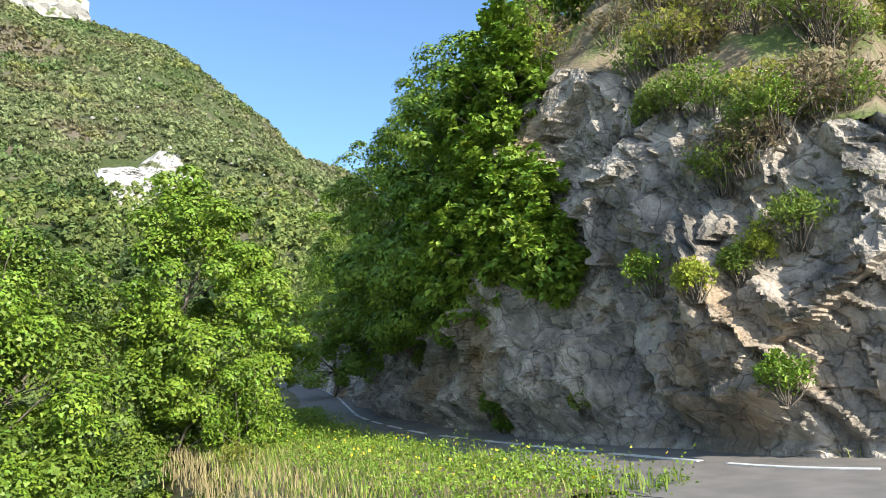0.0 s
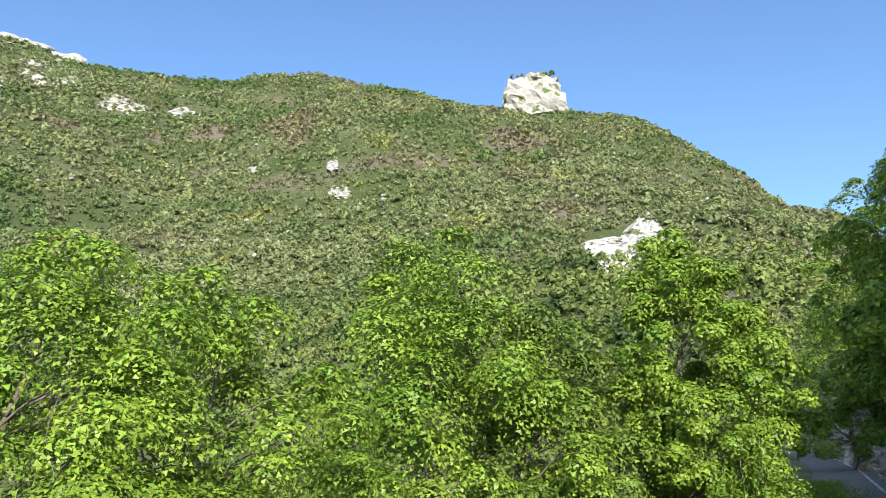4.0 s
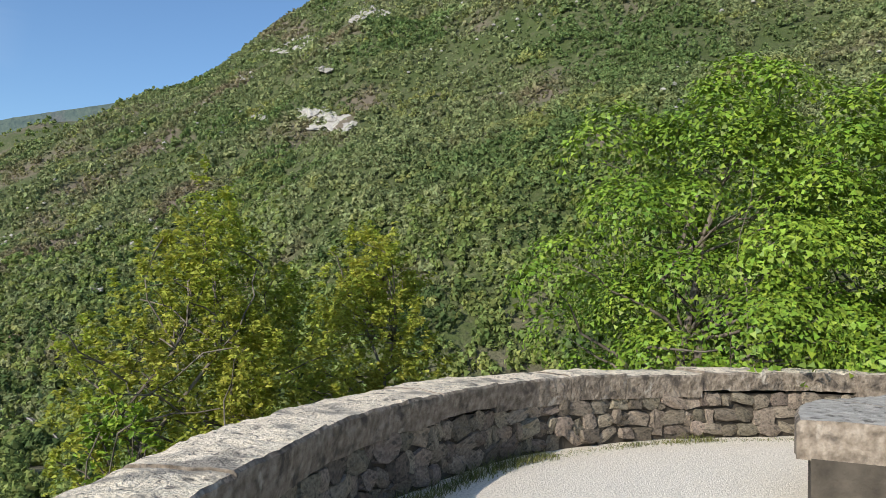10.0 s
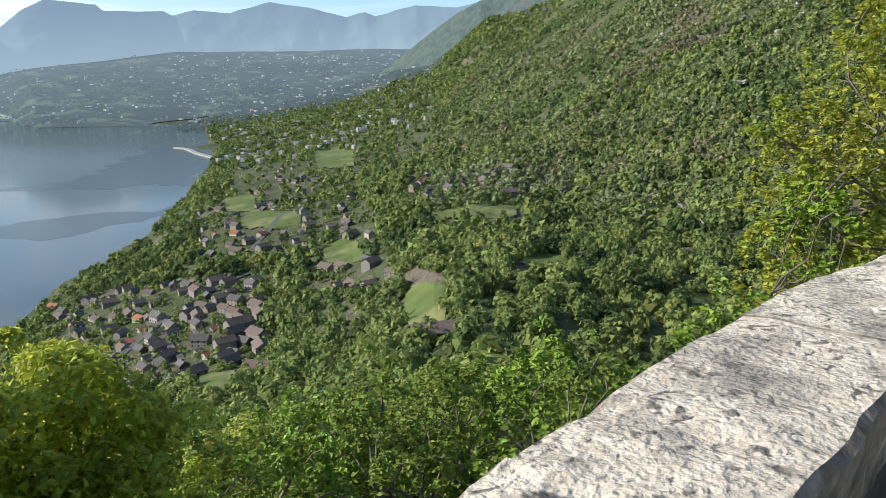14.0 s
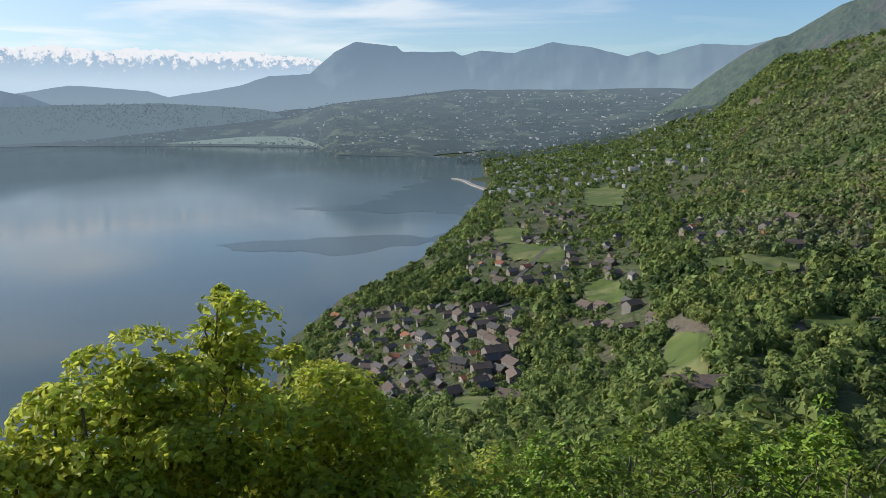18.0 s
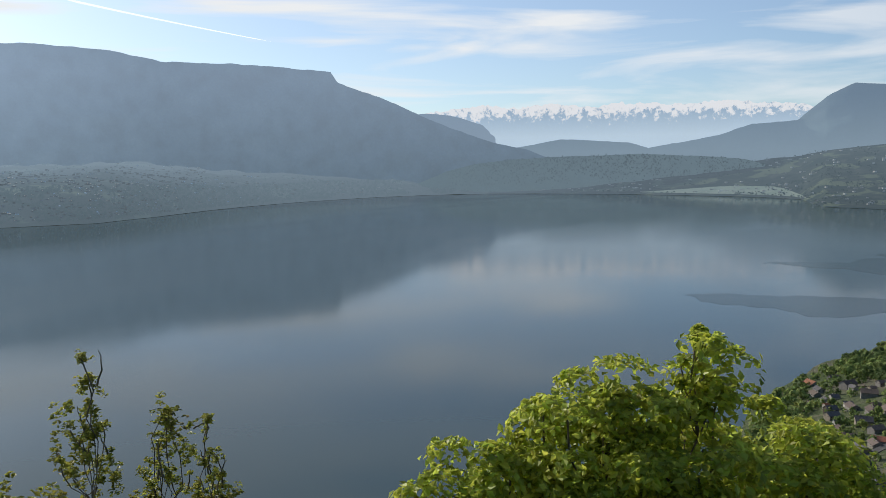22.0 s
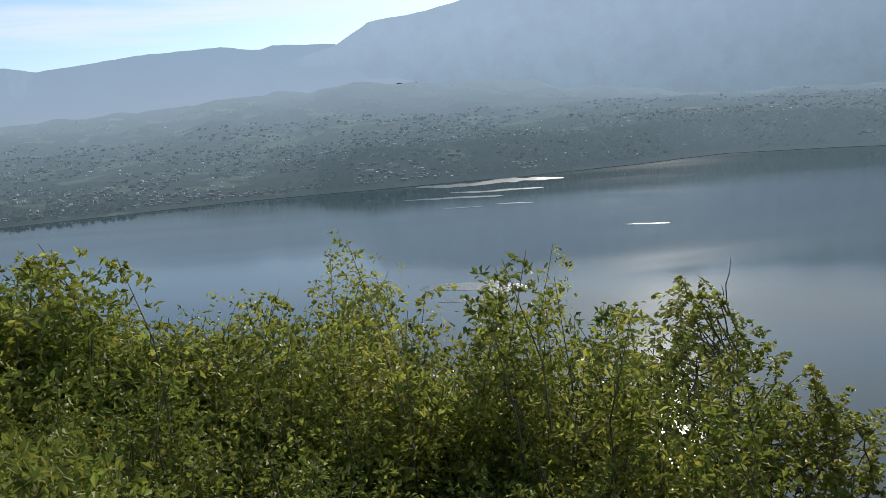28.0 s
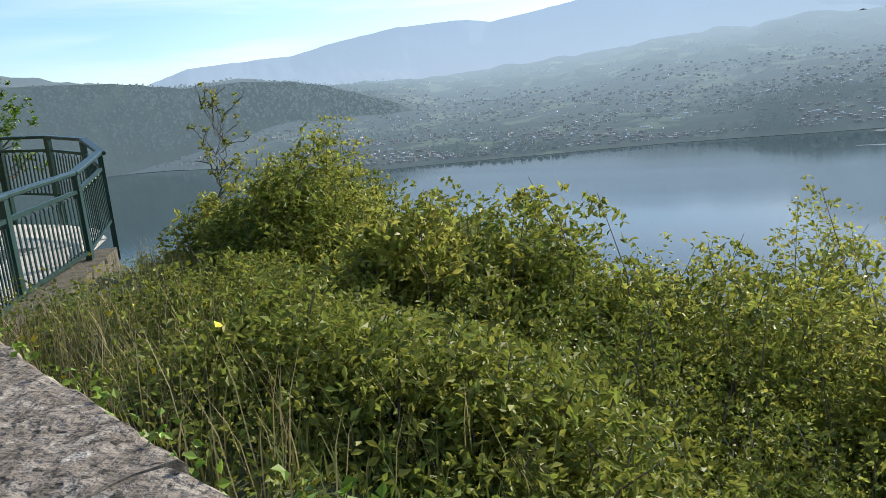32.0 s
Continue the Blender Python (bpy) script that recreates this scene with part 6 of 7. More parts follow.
def tree(name, label, az, r, foot, top, spread, low, clumps, per, leaf, mat, seed, category="tree", group="", stems=1, trunk_r=0.12, bark="bark", shape=0.75, squeeze=1.0, twigs=0):
    """A broadleaf tree: trunk with boughs, and a crown of leaf clumps. foot, top, low: heights of base, tip and lowest leaves."""
    g = np.random.default_rng(seed)
    bx, by = (float(q) for q in polar(az, r))
    root = tagged(new(name), label, category, group)
    root.location = (bx, by, foot)
    wide_crown = spread > 1.6 or name == "oak_tree"
    if name == "oak_tree":
        clumps, per, leaf = int(clumps * 0.46), int(per * 2.2), leaf * 0.78
    elif wide_crown:
        clumps, per, leaf = int(clumps * 0.46), int(per * 6.4), leaf * 0.54
    else:
        clumps, per, leaf = int(clumps * 1.05), int(per * 0.8), leaf * 0.8
    h, cl = top - foot, low - foot
    mid = cl + (h - cl) * 0.45
    cents = []
    while len(cents) < clumps:
        d = g.normal(size=3)
        d /= np.linalg.norm(d)
        k = g.uniform(0.25, 1.0) ** 0.5
        half = (h - mid) if d[2] > 0 else (mid - cl)
        wide = spread * (1 - shape * max(0, d[2]) ** 2 * 0.5)
        lump = 0.72 + 0.5 * float(vnoise(np.array([d * 1.0 + seed]), 1.6, seed)[0])
        cents.append((d[0] * wide * k * lump * squeeze, d[1] * wide * k * lump, mid + d[2] * half * k * min(1.0, lump * 1.08)))
    cents = np.array(cents)
    up = cents[:, 2] > mid
    cents[up, 2] = mid + (cents[up, 2] - mid) * (h - mid - 0.12 * spread) / max(0.1, np.percentile(cents[up, 2], 96) - mid)
    cents[0] = (0.1 * spread, 0, h - 0.12 * spread)
    lines = []
    for s in range(stems):
        a = g.uniform(0, 6.28)
        o = 0 if stems == 1 else spread * 0.25
        tip = (math.cos(a) * o * 1.4, math.sin(a) * o * 1.4, h * 0.84 - (0.35 if spread < 0.6 else 0.0))
        lines.append(bough((math.cos(a) * o * 0.3, math.sin(a) * o * 0.3, -0.3), tip, trunk_r / stems ** 0.5, trunk_r * 0.18, g, 0.02, 9))
    for c in cents[:: max(1, clumps // (26 * stems))]:
        ln = lines[int(g.integers(stems))]
        zs = np.array([q[2] for q in ln])
        j = int(np.argmin(np.abs(zs - max(h * 0.15, c[2] - 0.45 * np.hypot(c[0], c[1]) - 0.2))))
        lines.append(bough(ln[j][:3], c, ln[j][3] * 0.55, 0.008, g, 0.05))
    for k in range(twigs):
        c = cents[int(g.integers(clumps))]
        lines.append(bough(c, c + g.normal(size=3) * spread * 0.25 + (0, 0, 0.2), 0.012, 0.003, g, 0.05))
    tv, tf = tubes(lines)
    link_mesh("trunk", tv, tf, M[bark], root, smooth=True)
    n = clumps * per
    which = np.repeat(np.arange(clumps), per)
    outward = cents - (0, 0, mid * 0.8)
    outward /= np.maximum(np.linalg.norm(outward, axis=1), 1e-6)[:, None]
    if wide_crown:
        # rounded tufts, full above and open below
        size_c = spread * g.uniform(0.16, 0.33, clumps)
        e = g.normal(size=(n, 3)) + outward[which] * 0.75 + (0, 0, 0.5)
        e /= np.linalg.norm(e, axis=1)[:, None]
        p = cents[which] + e * (size_c[which] * (0.72 + 0.36 * vnoise(e * 2.2 + which[:, None] * 3.1, 1.6, seed)) * g.uniform(0.8, 1.06, n))[:, None] * (1, 1, 0.72)
        v, f = leaf_mesh(p, leaf, g, e * (0.75 if name == "oak_tree" else 1.7), axis=e + g.normal(size=e.shape) * 0.6, flake=name != "oak_tree")
    else:
        # rosettes of leaves at the ends of twigs that reach out and up
        d = outward * 0.55 + g.normal(size=(clumps, 3)) * 0.42 + (0, 0, 0.5)
        d /= np.linalg.norm(d, axis=1)[:, None]
        reach = np.clip(spread * 0.45, 0.18, 0.42) * g.uniform(0.6, 1.35, clumps)
        m = n // 7
        kc = which[::7][:m]
        t = g.uniform(0, 1, m)
        tips = cents[kc] + d[kc] * (reach[kc] * (t - 0.45))[:, None] + g.normal(size=(m, 3)) * (reach[kc] * 0.17 * (1.2 - t))[:, None]
        e = g.normal(size=(m * 7, 3)) * (1, 1, 0.6) + np.repeat(d[kc], 7, 0) * 0.8
        e /= np.linalg.norm(e, axis=1)[:, None]
        p = np.repeat(tips, 7, 0) + e * leaf * 0.55
        v, f = leaf_mesh(p, leaf, g, np.repeat(d[kc], 7, 0) * 0.45 + (0, 0, 0.2), axis=e)
    link_mesh("crown", v, f, M[mat], root)
    return root


def shrub(label, az, r, foot, top, spread, n, leaf, mat, seed, group="", spikes=5):
    """A bushy shrub: stems from the ground, leaves dense towards its outline, with uneven shoots."""
    g = np.random.default_rng(seed)
    bx, by = (float(q) for q in polar(az, r))
    root = tagged(new("shrub"), label, "shrub", group)
    root.location = (bx, by, foot)
    h = top - foot
    shoots = []
    for k in range(26 + spikes):
        a, q = g.uniform(0, 6.28), g.uniform(0.1, 1) ** 0.6
        rise = h * (1 - 0.45 * q * q) * g.uniform(0.68, 0.93)
        if k < spikes:
            rise, q = h * g.uniform(0.86, 1.0), q * 0.55
        shoots.append((math.cos(a) * spread * q, math.sin(a) * spread * q, rise))
    lines = [bough((s[0] * 0.25, s[1] * 0.25, -0.2), s, 0.012 + 0.003 * h, 0.003, g, 0.02, 5) for s in shoots]
    tv, tf = tubes(lines, 3)
    link_mesh("stem", tv, tf, M["bark"], root, smooth=True)
    per = n // len(shoots) // 6
    pts, ways = [], []
    for s in shoots:
        t = g.uniform(0.25, 1.0, per) ** 0.7
        base = np.array((s[0] * 0.25, s[1] * 0.25, 0.0))
        along = base + (np.array(s) - base) * t[:, None]
        wide = np.maximum(spread * 0.33 * (1.15 - t)[:, None] ** 0.45, 0.09)
        tips = along + g.normal(size=(per, 3)) * wide * (0.75, 0.75, 0.55)
        e = g.normal(size=(per * 6, 3)) + (0, 0, 0.5)
        e /= np.linalg.norm(e, axis=1)[:, None]
        pts.append(np.repeat(tips, 6, 0) + e * leaf * g.uniform(0.4, 1.3, (per * 6, 1)))
        ways.append(e)
    p, e = np.concatenate(pts), np.concatenate(ways)
    far_out = np.sqrt((p[:, 0] ** 2 + p[:, 1] ** 2) / (spread * 1.12) ** 2 + ((p[:, 2] - h * 0.42) / (h * 0.56)) ** 2)
    far_out = np.maximum(far_out, 1) ** 0.75
    p = (p - (0, 0, h * 0.42)) / far_out[:, None] + (0, 0, h * 0.42)
    v, f = leaf_mesh(p, leaf, g, narrow=0.5, axis=e)
    link_mesh("foliage", v, f, M[mat], root)
    return root


# trees outside the wall, from the road round to the valley
tree("tree", "large bright-green broadleaf tree behind the parapet", -93.5, 14.2, -4.2, 5.3, 3.5, -1.4, 300, 70, 0.2, "leaf", 21, stems=2, trunk_r=0.2, twigs=30)
tree("tree", "bright-green broadleaf tree standing beside a larger one", -103.5, 14.8, -4.5, 4.9, 2.9, -1.8, 210, 70, 0.2, "leaf", 22, trunk_r=0.17, twigs=14)
tree("tree", "tall light-green tree rising in front of the mountain", -118.8, 21.5, -9.0, 6.9, 4.0, -4.0, 520, 60, 0.26, "leaf", 23, trunk_r=0.22, twigs=20)
tree("tree", "leafy green tree on the slope below the road", -127.5, 22, -9.5, 5.4, 3.4, -6.0, 330, 60, 0.26, "leaf_shaded", 24, trunk_r=0.18)
tree("tree", "slender light-green tree beside the road edge", -137.8, 23, -5.5, 7.7, 2.4, -0.6, 430, 60, 0.24, "leaf", 25, trunk_r=0.18, shape=0.4, twigs=12)
tree("tree", "green tree low on the slope by the road", -124.0, 16.5, -9.0, -0.4, 2.4, -6.0, 110, 60, 0.2, "leaf_shaded", 27)
tree("tree", "yellowish young ash tree outside the parapet", -55.5, 9.0, -6.5, 2.3, 1.35, -2.6, 413, 130, 0.088, "leaf_yellow", 31, stems=3, trunk_r=0.1, twigs=30, group="young trees outside the wall")
tree("tree", "yellowish young ash tree outside the parapet", -60.5, 9.6, -6.5, 1.6, 1.08, -2.4, 275, 130, 0.088, "leaf_yellow", 32, stems=2, trunk_r=0.09, twigs=24, group="young trees outside the wall")
tree("tree", "yellowish young ash tree outside the parapet", -67.5, 11.0, -7.0, 2.3, 1.08, -1.4, 275, 130, 0.088, "leaf_yellow", 33, stems=2, trunk_r=0.1, twigs=24, group="young trees outside the wall")
tree("tree", "fresh green sapling leaning over the parapet", -50.5, 7.8, -6.0, 0.4, 1.15, -3.0, 80, 60, 0.11, "leaf", 34, stems=2, trunk_r=0.07)
tree("tree", "fresh green sapling below the parapet", -44.5, 7.0, -6.0, -0.6, 1.1, -3.5, 70, 60, 0.11, "leaf", 35, stems=2, trunk_r=0.07)
tree("tree", "fresh green sapling below the parapet", -37.5, 7.4, -6.5, -1.3, 1.1, -4.5, 70, 60, 0.11, "leaf_mid", 36, stems=2, trunk_r=0.07)
tree("oak_tree", "bright leafy oak crown standing up beside the wall", 8.6, 6.0, -6.5, 0.0, 1.05, -2.6, 390, 78, 0.098, "leaf_oak", 41, trunk_r=0.06, shape=1.1)
tree("oak_tree", "bright leafy oak crown standing up beside the wall", 15.8, 5.7, -6.5, -0.02, 0.95, -2.6, 290, 78, 0.098, "leaf_oak", 42, trunk_r=0.06, shape=0.3)
tree("oak_tree", "leafy oak crown low beside the wall", 23, 5.4, -6.5, -0.42, 0.95, -2.8, 260, 78, 0.098, "leaf_oak", 43, trunk_r=0.06, shape=0.3)
tree("oak_tree", "leafy oak crown low beside the wall", 29.5, 5.2, -6.5, -0.95, 0.75, -2.8, 180, 78, 0.098, "leaf_oak", 45, trunk_r=0.06)
tree("oak_tree", "leafy oak crown low beside the wall", 2.0, 6.4, -7.5, -0.42, 1.05, -3.2, 290, 78, 0.098, "leaf_oak", 44, trunk_r=0.06)
tree("oak_tree", "slender oak shoot rising over the crowns beside the wall", 9.2, 6.0, -1.2, 0.36, 0.17, -0.5, 40, 40, 0.098, "leaf_oak", 46, trunk_r=0.02)
for k, (az, r, top, spread, mat) in enumerate(((-6.5, 9, -2.6, 1.3, "leaf_mid"), (-13.5, 9.5, -2.5, 1.3, "leaf"), (-20, 9, -1.9, 1.3, "leaf_mid"), (-26.5, 9.6, -2.1, 1.4, "leaf_mid"), (-32, 9, -1.7, 1.2, "leaf"), (-10, 13, -4.4, 1.8, "leaf_yellow"), (-24, 14, -4.2, 1.8, "leaf_mid"), (-3, 13.5, -5.0, 1.8, "leaf_mid"), (-35, 13, -3.5, 1.7, "leaf_mid"), (-17, 13.5, -4.4, 1.7, "leaf"))):
    tree("tree", "leafy green treetop on the slope below the wall", az, r, top - 6, top, spread, top - 3.2, 120, 60, 0.13 if r < 10 else 0.16, mat, 60 + k, group="treetops below the wall", trunk_r=0.1)

# lakeside shrubs
tree("young_tree", "thin sparse-leaved young tree against the lake", 51.8, 8.2, -6.0, -0.35, 0.42, -3.4, 130, 62, 0.072, "leaf_dark", 71, "tree", trunk_r=0.03, shape=0.9, twigs=26)
tree("young_tree", "thin sparse-leaved young tree against the lake", 47.0, 8.8, -6.5, -1.0, 0.42, -3.8, 110, 62, 0.072, "leaf_dark", 72, "tree", trunk_r=0.03, twigs=26)
tree("young_tree", "thin sparse-leaved young tree against the lake", 44.2, 9.2, -6.5, -1.3, 0.34, -3.8, 90, 62, 0.072, "leaf_dark", 73, "tree", trunk_r=0.03, twigs=22)
tree("tree", "dark bushy tree with twisted stems above the lake", 66.0, 9.0, -6.5, -0.55, 1.2, -3.2, 190, 60, 0.10, "leaf_dark", 74, stems=3, trunk_r=0.09, twigs=20)
tree("tree", "dark bushy tree with twisted stems above the lake", 59.0, 8.6, -6.5, -1.35, 0.8, -2.8, 110, 55, 0.10, "leaf_dark", 75, stems=2, trunk_r=0.07, twigs=14)
for k, (az, r, top, spread, n, mat) in enumerate(((72, 8.4, -0.15, 0.9, 4600, "leaf_dark"), (79, 8.6, 0.7, 0.75, 4600, "leaf_dark"), (84.5, 8.0, -0.2, 0.9, 4600, "leaf_dark"), (91.3, 9.4, 0.72, 0.85, 4600, "leaf_dark"), (97.5, 9.8, 0.0, 1.0, 4600, "leaf_dark"), (77, 5.6, -0.35, 1.0, 5200, "leaf_dark"), (86, 5.4, -0.4, 1.0, 5200, "leaf_dark"), (95, 5.4, -0.2, 1.0, 5200, "leaf_dark"), (103.5, 5.8, -0.1, 1.0, 5200, "leaf_low"), (110.5, 6.4, 0.45, 1.1, 5600, "leaf_low"), (105, 9.6, 0.05, 1.2, 5000, "leaf_dark"), (111.5, 10.4, 0.55, 1.0, 5000, "leaf_dark"), (119, 9.6, 0.7, 1.3, 5400, "leaf_low"), (126.5, 11.5, 1.5, 1.5, 5400, "leaf_dark"), (68, 5.8, -1.5, 0.9, 4400, "leaf_low"), (101, 3.9, -0.35, 0.8, 4400, "leaf_low"), (111, 3.9, 0.0, 0.8, 4400, "leaf_low"), (121, 4.6, 0.25, 0.8, 4400, "leaf_low"), (90, 3.7, -0.8, 0.7, 4000, "leaf_low"))):
    bx, by = polar(az, r)
    foot = float(land(np.array([bx]), np.array([by]))[0]) - 0.1
    shrub("dense green hedge-like shrub on the slope above the lake" if mat == "leaf_low" else "dark-leaved shrub with upright shoots above the lake", az, r, min(foot, top - 1.0), top, spread * 1.12, int(n * (2.1 if r > 7 else 2.7)), 0.084 * min(1.0, max(0.55, r / 8)), mat, 90 + k, "shrubs below the wall", 1)
# the thicket between them
RIM = ((60, -17), (64, -16.7), (66.3, -14.3), (68.4, -11.4), (74, -12.2), (77.2, -9), (79.5, -7), (82.8, -9.2), (85.4, -13.6), (88.3, -11.4), (92.3, -9), (96, -11.8), (99.7, -10.2), (104, -11.4), (106, -12), (108.3, -9.7), (110, -6.2), (113.6, -5.7), (116.5, -7.9), (119.7, -5.4), (121.7, -5.1), (123.6, -2.4), (127.2, -0.6), (131, -3), (134, -5))
gt = np.random.default_rng(404)
for k, az in enumerate(np.arange(64.5, 133, 2.7)):
    r = (6.2, 7.8, 7.0)[k % 3] + gt.uniform(-0.4, 0.4) + (2.0 if az > 122 else 0.0)
    top = 1.6 + r * math.tan(radians(float(np.interp(az, *zip(*RIM))) - gt.uniform(0.4, 2.4)))
    bx, by = polar(az, r)
    foot = float(land(np.array([bx]), np.array([by]))[0]) - 0.1
    shrub("bushy green shrub filling the thicket on the slope", float(az), r, min(foot, top - 1.3), top, 0.85, 8000, 0.086, "leaf_dark" if k % 2 else "leaf_low", 430 + k, "shrubs below the wall", 4)
for k, (az, r, el) in enumerate(((113, 3.1, -27), (118, 3.0, -26), (123, 3.1, -25), (128, 3.3, -24), (133, 3.6, -23), (121, 3.6, -21), (127, 4.2, -16.5), (134.5, 5.5, -14), (132, 6.5, -10), (108, 4.7, -15), (114.5, 5.0, -13), (120.5, 5.6, -11.5), (126, 6.3, -10.5), (117, 3.7, -20), (124, 4.2, -18.5), (130.5, 5.0, -17.5), (97, 4.6, -21), (82, 4.5, -25), (74, 4.9, -24))):
    top = 1.6 + r * math.tan(radians(el))
    bx, by = polar(az, r)
    foot = float(land(np.array([bx]), np.array([by]))[0]) - 0.1
    top = max(top, foot + 0.65)
    shrub("low leafy bramble on the slope outside the wall", az, r, min(foot, top - 0.8), top, 0.7, 5200, 0.056, "leaf_low", 470 + k, "shrubs below the wall", 4)
tree("young_tree", "spindly young tree over the grassy slope", 132.3, 13.5, -0.6, 1.95, 0.5, 0.5, 26, 30, 0.09, "leaf_dark", 77, "tree", trunk_r=0.03, twigs=20)
tree("tree", "light-green tree beside the railed terrace", 146.5, 19, -0.5, 2.9, 1.5, 0.2, 60, 50, 0.12, "leaf", 78)

# wood above the road and shrubs on the rock
for k, (az, r, foot, top, spread, low) in enumerate(((-149.8, 42, 5, 13.5, 3.4, 4), (-151.5, 34, 5, 12.5, 3.4, 3.6), (-153.5, 31, 5.5, 13.2, 3.2, 4.2), (-156.5, 28, 5.5, 13.4, 3.2, 4.2), (-159.5, 25.5, 5.5, 12.6, 2.9, 4.2), (-162.5, 24, 6.5, 13.0, 2.6, 5.0), (-165.5, 23.5, 8.5, 13.8, 2.4, 8.0), (-158, 22.5, 4.5, 7.4, 2.0, 3.4), (-154.5, 25.5, 4.5, 7.8, 2.3, 3.2), (-161, 20.8, 4.6, 8.0, 1.7, 3.6), (-149.5, 52, 4, 13, 4, 3), (-147.6, 66, 4, 14, 4.5, 3), (-151, 27.5, 4.0, 6.4, 2.0, 3.0), (-169, 22.5, 10.0, 13.4, 1.8, 9.5), (-172.5, 21.5, 10.0, 13.0, 1.8, 9.5), (-176, 21, 10.0, 13.0, 1.8, 9.6), (-149.0, 30, 3.0, 6.5, 2.0, 1.5), (-146.2, 50, 1, 9, 3, 1.2), (-164.5, 20.5, 7.5, 9.8, 1.3, 7.2), (-156, 21.5, 4, 8.2, 2.2, 2.4), (-159.3, 19.2, 4.5, 9.6, 2.0, 2.6), (-161.8, 18.7, 5, 10.2, 1.7, 3.8), (-157.8, 20.4, 4.5, 10.0, 2.0, 3.0), (-160.5, 18.0, 4.0, 7.4, 1.2, 3.2), (-158.3, 18.4, 3.5, 7.4, 1.4, 2.7), (-161.0, 17.0, 3.6, 6.2, 1.15, 3.3), (-159.5, 17.5, 3.6, 6.8, 1.3, 3.0), (-160.4, 17.8, 5.5, 9.3, 1.4, 5.0), (-157.3, 18.8, 3.0, 6.8, 1.6, 2.5), (-161.6, 17.6, 7.0, 10.2, 1.1, 6.4), (-153, 25, 3.5, 8.5, 2.6, 2.0), (-163.8, 21.5, 7, 12.5, 2.2, 5.5), (-162.4, 16.5, 3.6, 5.9, 1.0, 3.1), (-163.3, 16.2, 3.4, 4.7, 0.75, 2.9))):
    tree("tree", "dense green tree overhanging the road from the rock", az, r, foot, top, spread, low, 120, 56, 0.27, "leaf", 120 + k, group="trees above the road", trunk_r=0.12)

# shrubs rooted in the rock wall
g = np.random.default_rng(77)
face_pts = wall_at(np.arange(12.0, 40.0, 0.25), np.linspace(0.02, 1, 44)).reshape(-1, 3)
face_az, face_el = heading(face_pts[:, 0], face_pts[:, 1]), np.degrees(np.arctan2(face_pts[:, 2] - 1.62, np.hypot(face_pts[:, 0], face_pts[:, 1])))
for k, (az, el, h, mat) in enumerate(((-170.2, 5.6, 0.70, "leaf"), (-173.0, 5.1, 0.40, "leaf_yellow"), (-177.7, 6.9, 0.50, "leaf_yellow"), (-177.5, -1.7, 0.50, "leaf"), (-177.3, 13.4, 1.00, "brush"), (-176.1, 12.2, 0.90, "leaf_mid"), (-168.9, 7.0, 0.30, "leaf_yellow"), (-179.5, 8.2, 0.80, "leaf_mid"), (-157.9, -2.5, 0.50, "leaf"), (-158.5, -3.9, 0.40, "leaf"), (-178.4, 14.9, 1.00, "leaf_mid"), (-173.0, 18.1, 0.80, "leaf_mid"), (-175.8, 18.5, 1.00, "leaf"), (-152.6, 1.3, 0.50, "leaf_mid"), (-154.0, 2.7, 0.50, "leaf"), (-160.8, 1.0, 0.50, "leaf_mid"), (-164.0, -2.5, 0.35, "leaf_mid"), (-175.5, 6.0, 0.35, "leaf_mid"), (-171.4, 17.0, 0.70, "leaf_mid"), (-179.8, 15.9, 0.90, "leaf"))):
    w = face_pts[int(np.argmin(((face_az - az + 180) % 360 - 180) ** 2 + (face_el - el) ** 2))]
    shrub("small yellowish shrub rooted in a cleft of the rock" if mat == "leaf_yellow" else "small green shrub rooted in a cleft of the rock", float(heading(w[0], w[1])), float(np.hypot(w[0], w[1])) - 0.15, float(w[2]) - 0.2, float(w[2]) + h * 0.8, h * 0.75, 1600, 0.085, mat, 200 + k, "shrubs on the rock wall", 3)

# ---- grass and flowers ----


def blades(name, label, x, y, z, tall, mat, seed, lean=0.35, wide=0.012):
    g = np.random.default_rng(seed)
    m = len(x)
    a = g.uniform(0, 6.28, m)
    h = tall * g.uniform(0.4, 1.15, m)
    d = np.stack([np.cos(a), np.sin(a), 0 * a], 1)
    side = np.stack([-np.sin(a), np.cos(a), 0 * a], 1) * wide
    p = np.stack([x, y, z], 1)
    mid = p + d * (h * lean * 0.35)[:, None] + np.stack([0 * h, 0 * h, h * 0.6], 1)
    tip = p + d * (h * lean)[:, None] + np.stack([0 * h, 0 * h, h], 1)
    v = np.stack([p - side, p + side, mid + side * 0.7, mid - side * 0.7, tip], 1).reshape(-1, 3)
    b = np.arange(m)[:, None] * 5
    f = np.concatenate([b + [0, 1, 2], b + [0, 2, 3], b + [3, 2, 4]])
    return tagged(link_mesh(name, v, f, M[mat]), label, "grass", kind="stuff")


def on_line(n, c, nrm, lo, hi, s0, s1, g, blur=0.2):
    k = g.integers(int(s0 * len(c)), int(s1 * len(c)), n)
    o = g.uniform(lo, hi, n)
    return c[k, 0] + nrm[k, 0] * o + g.normal(size=n) * blur, c[k, 1] + nrm[k, 1] * o + g.normal(size=n) * blur, c[k, 2]


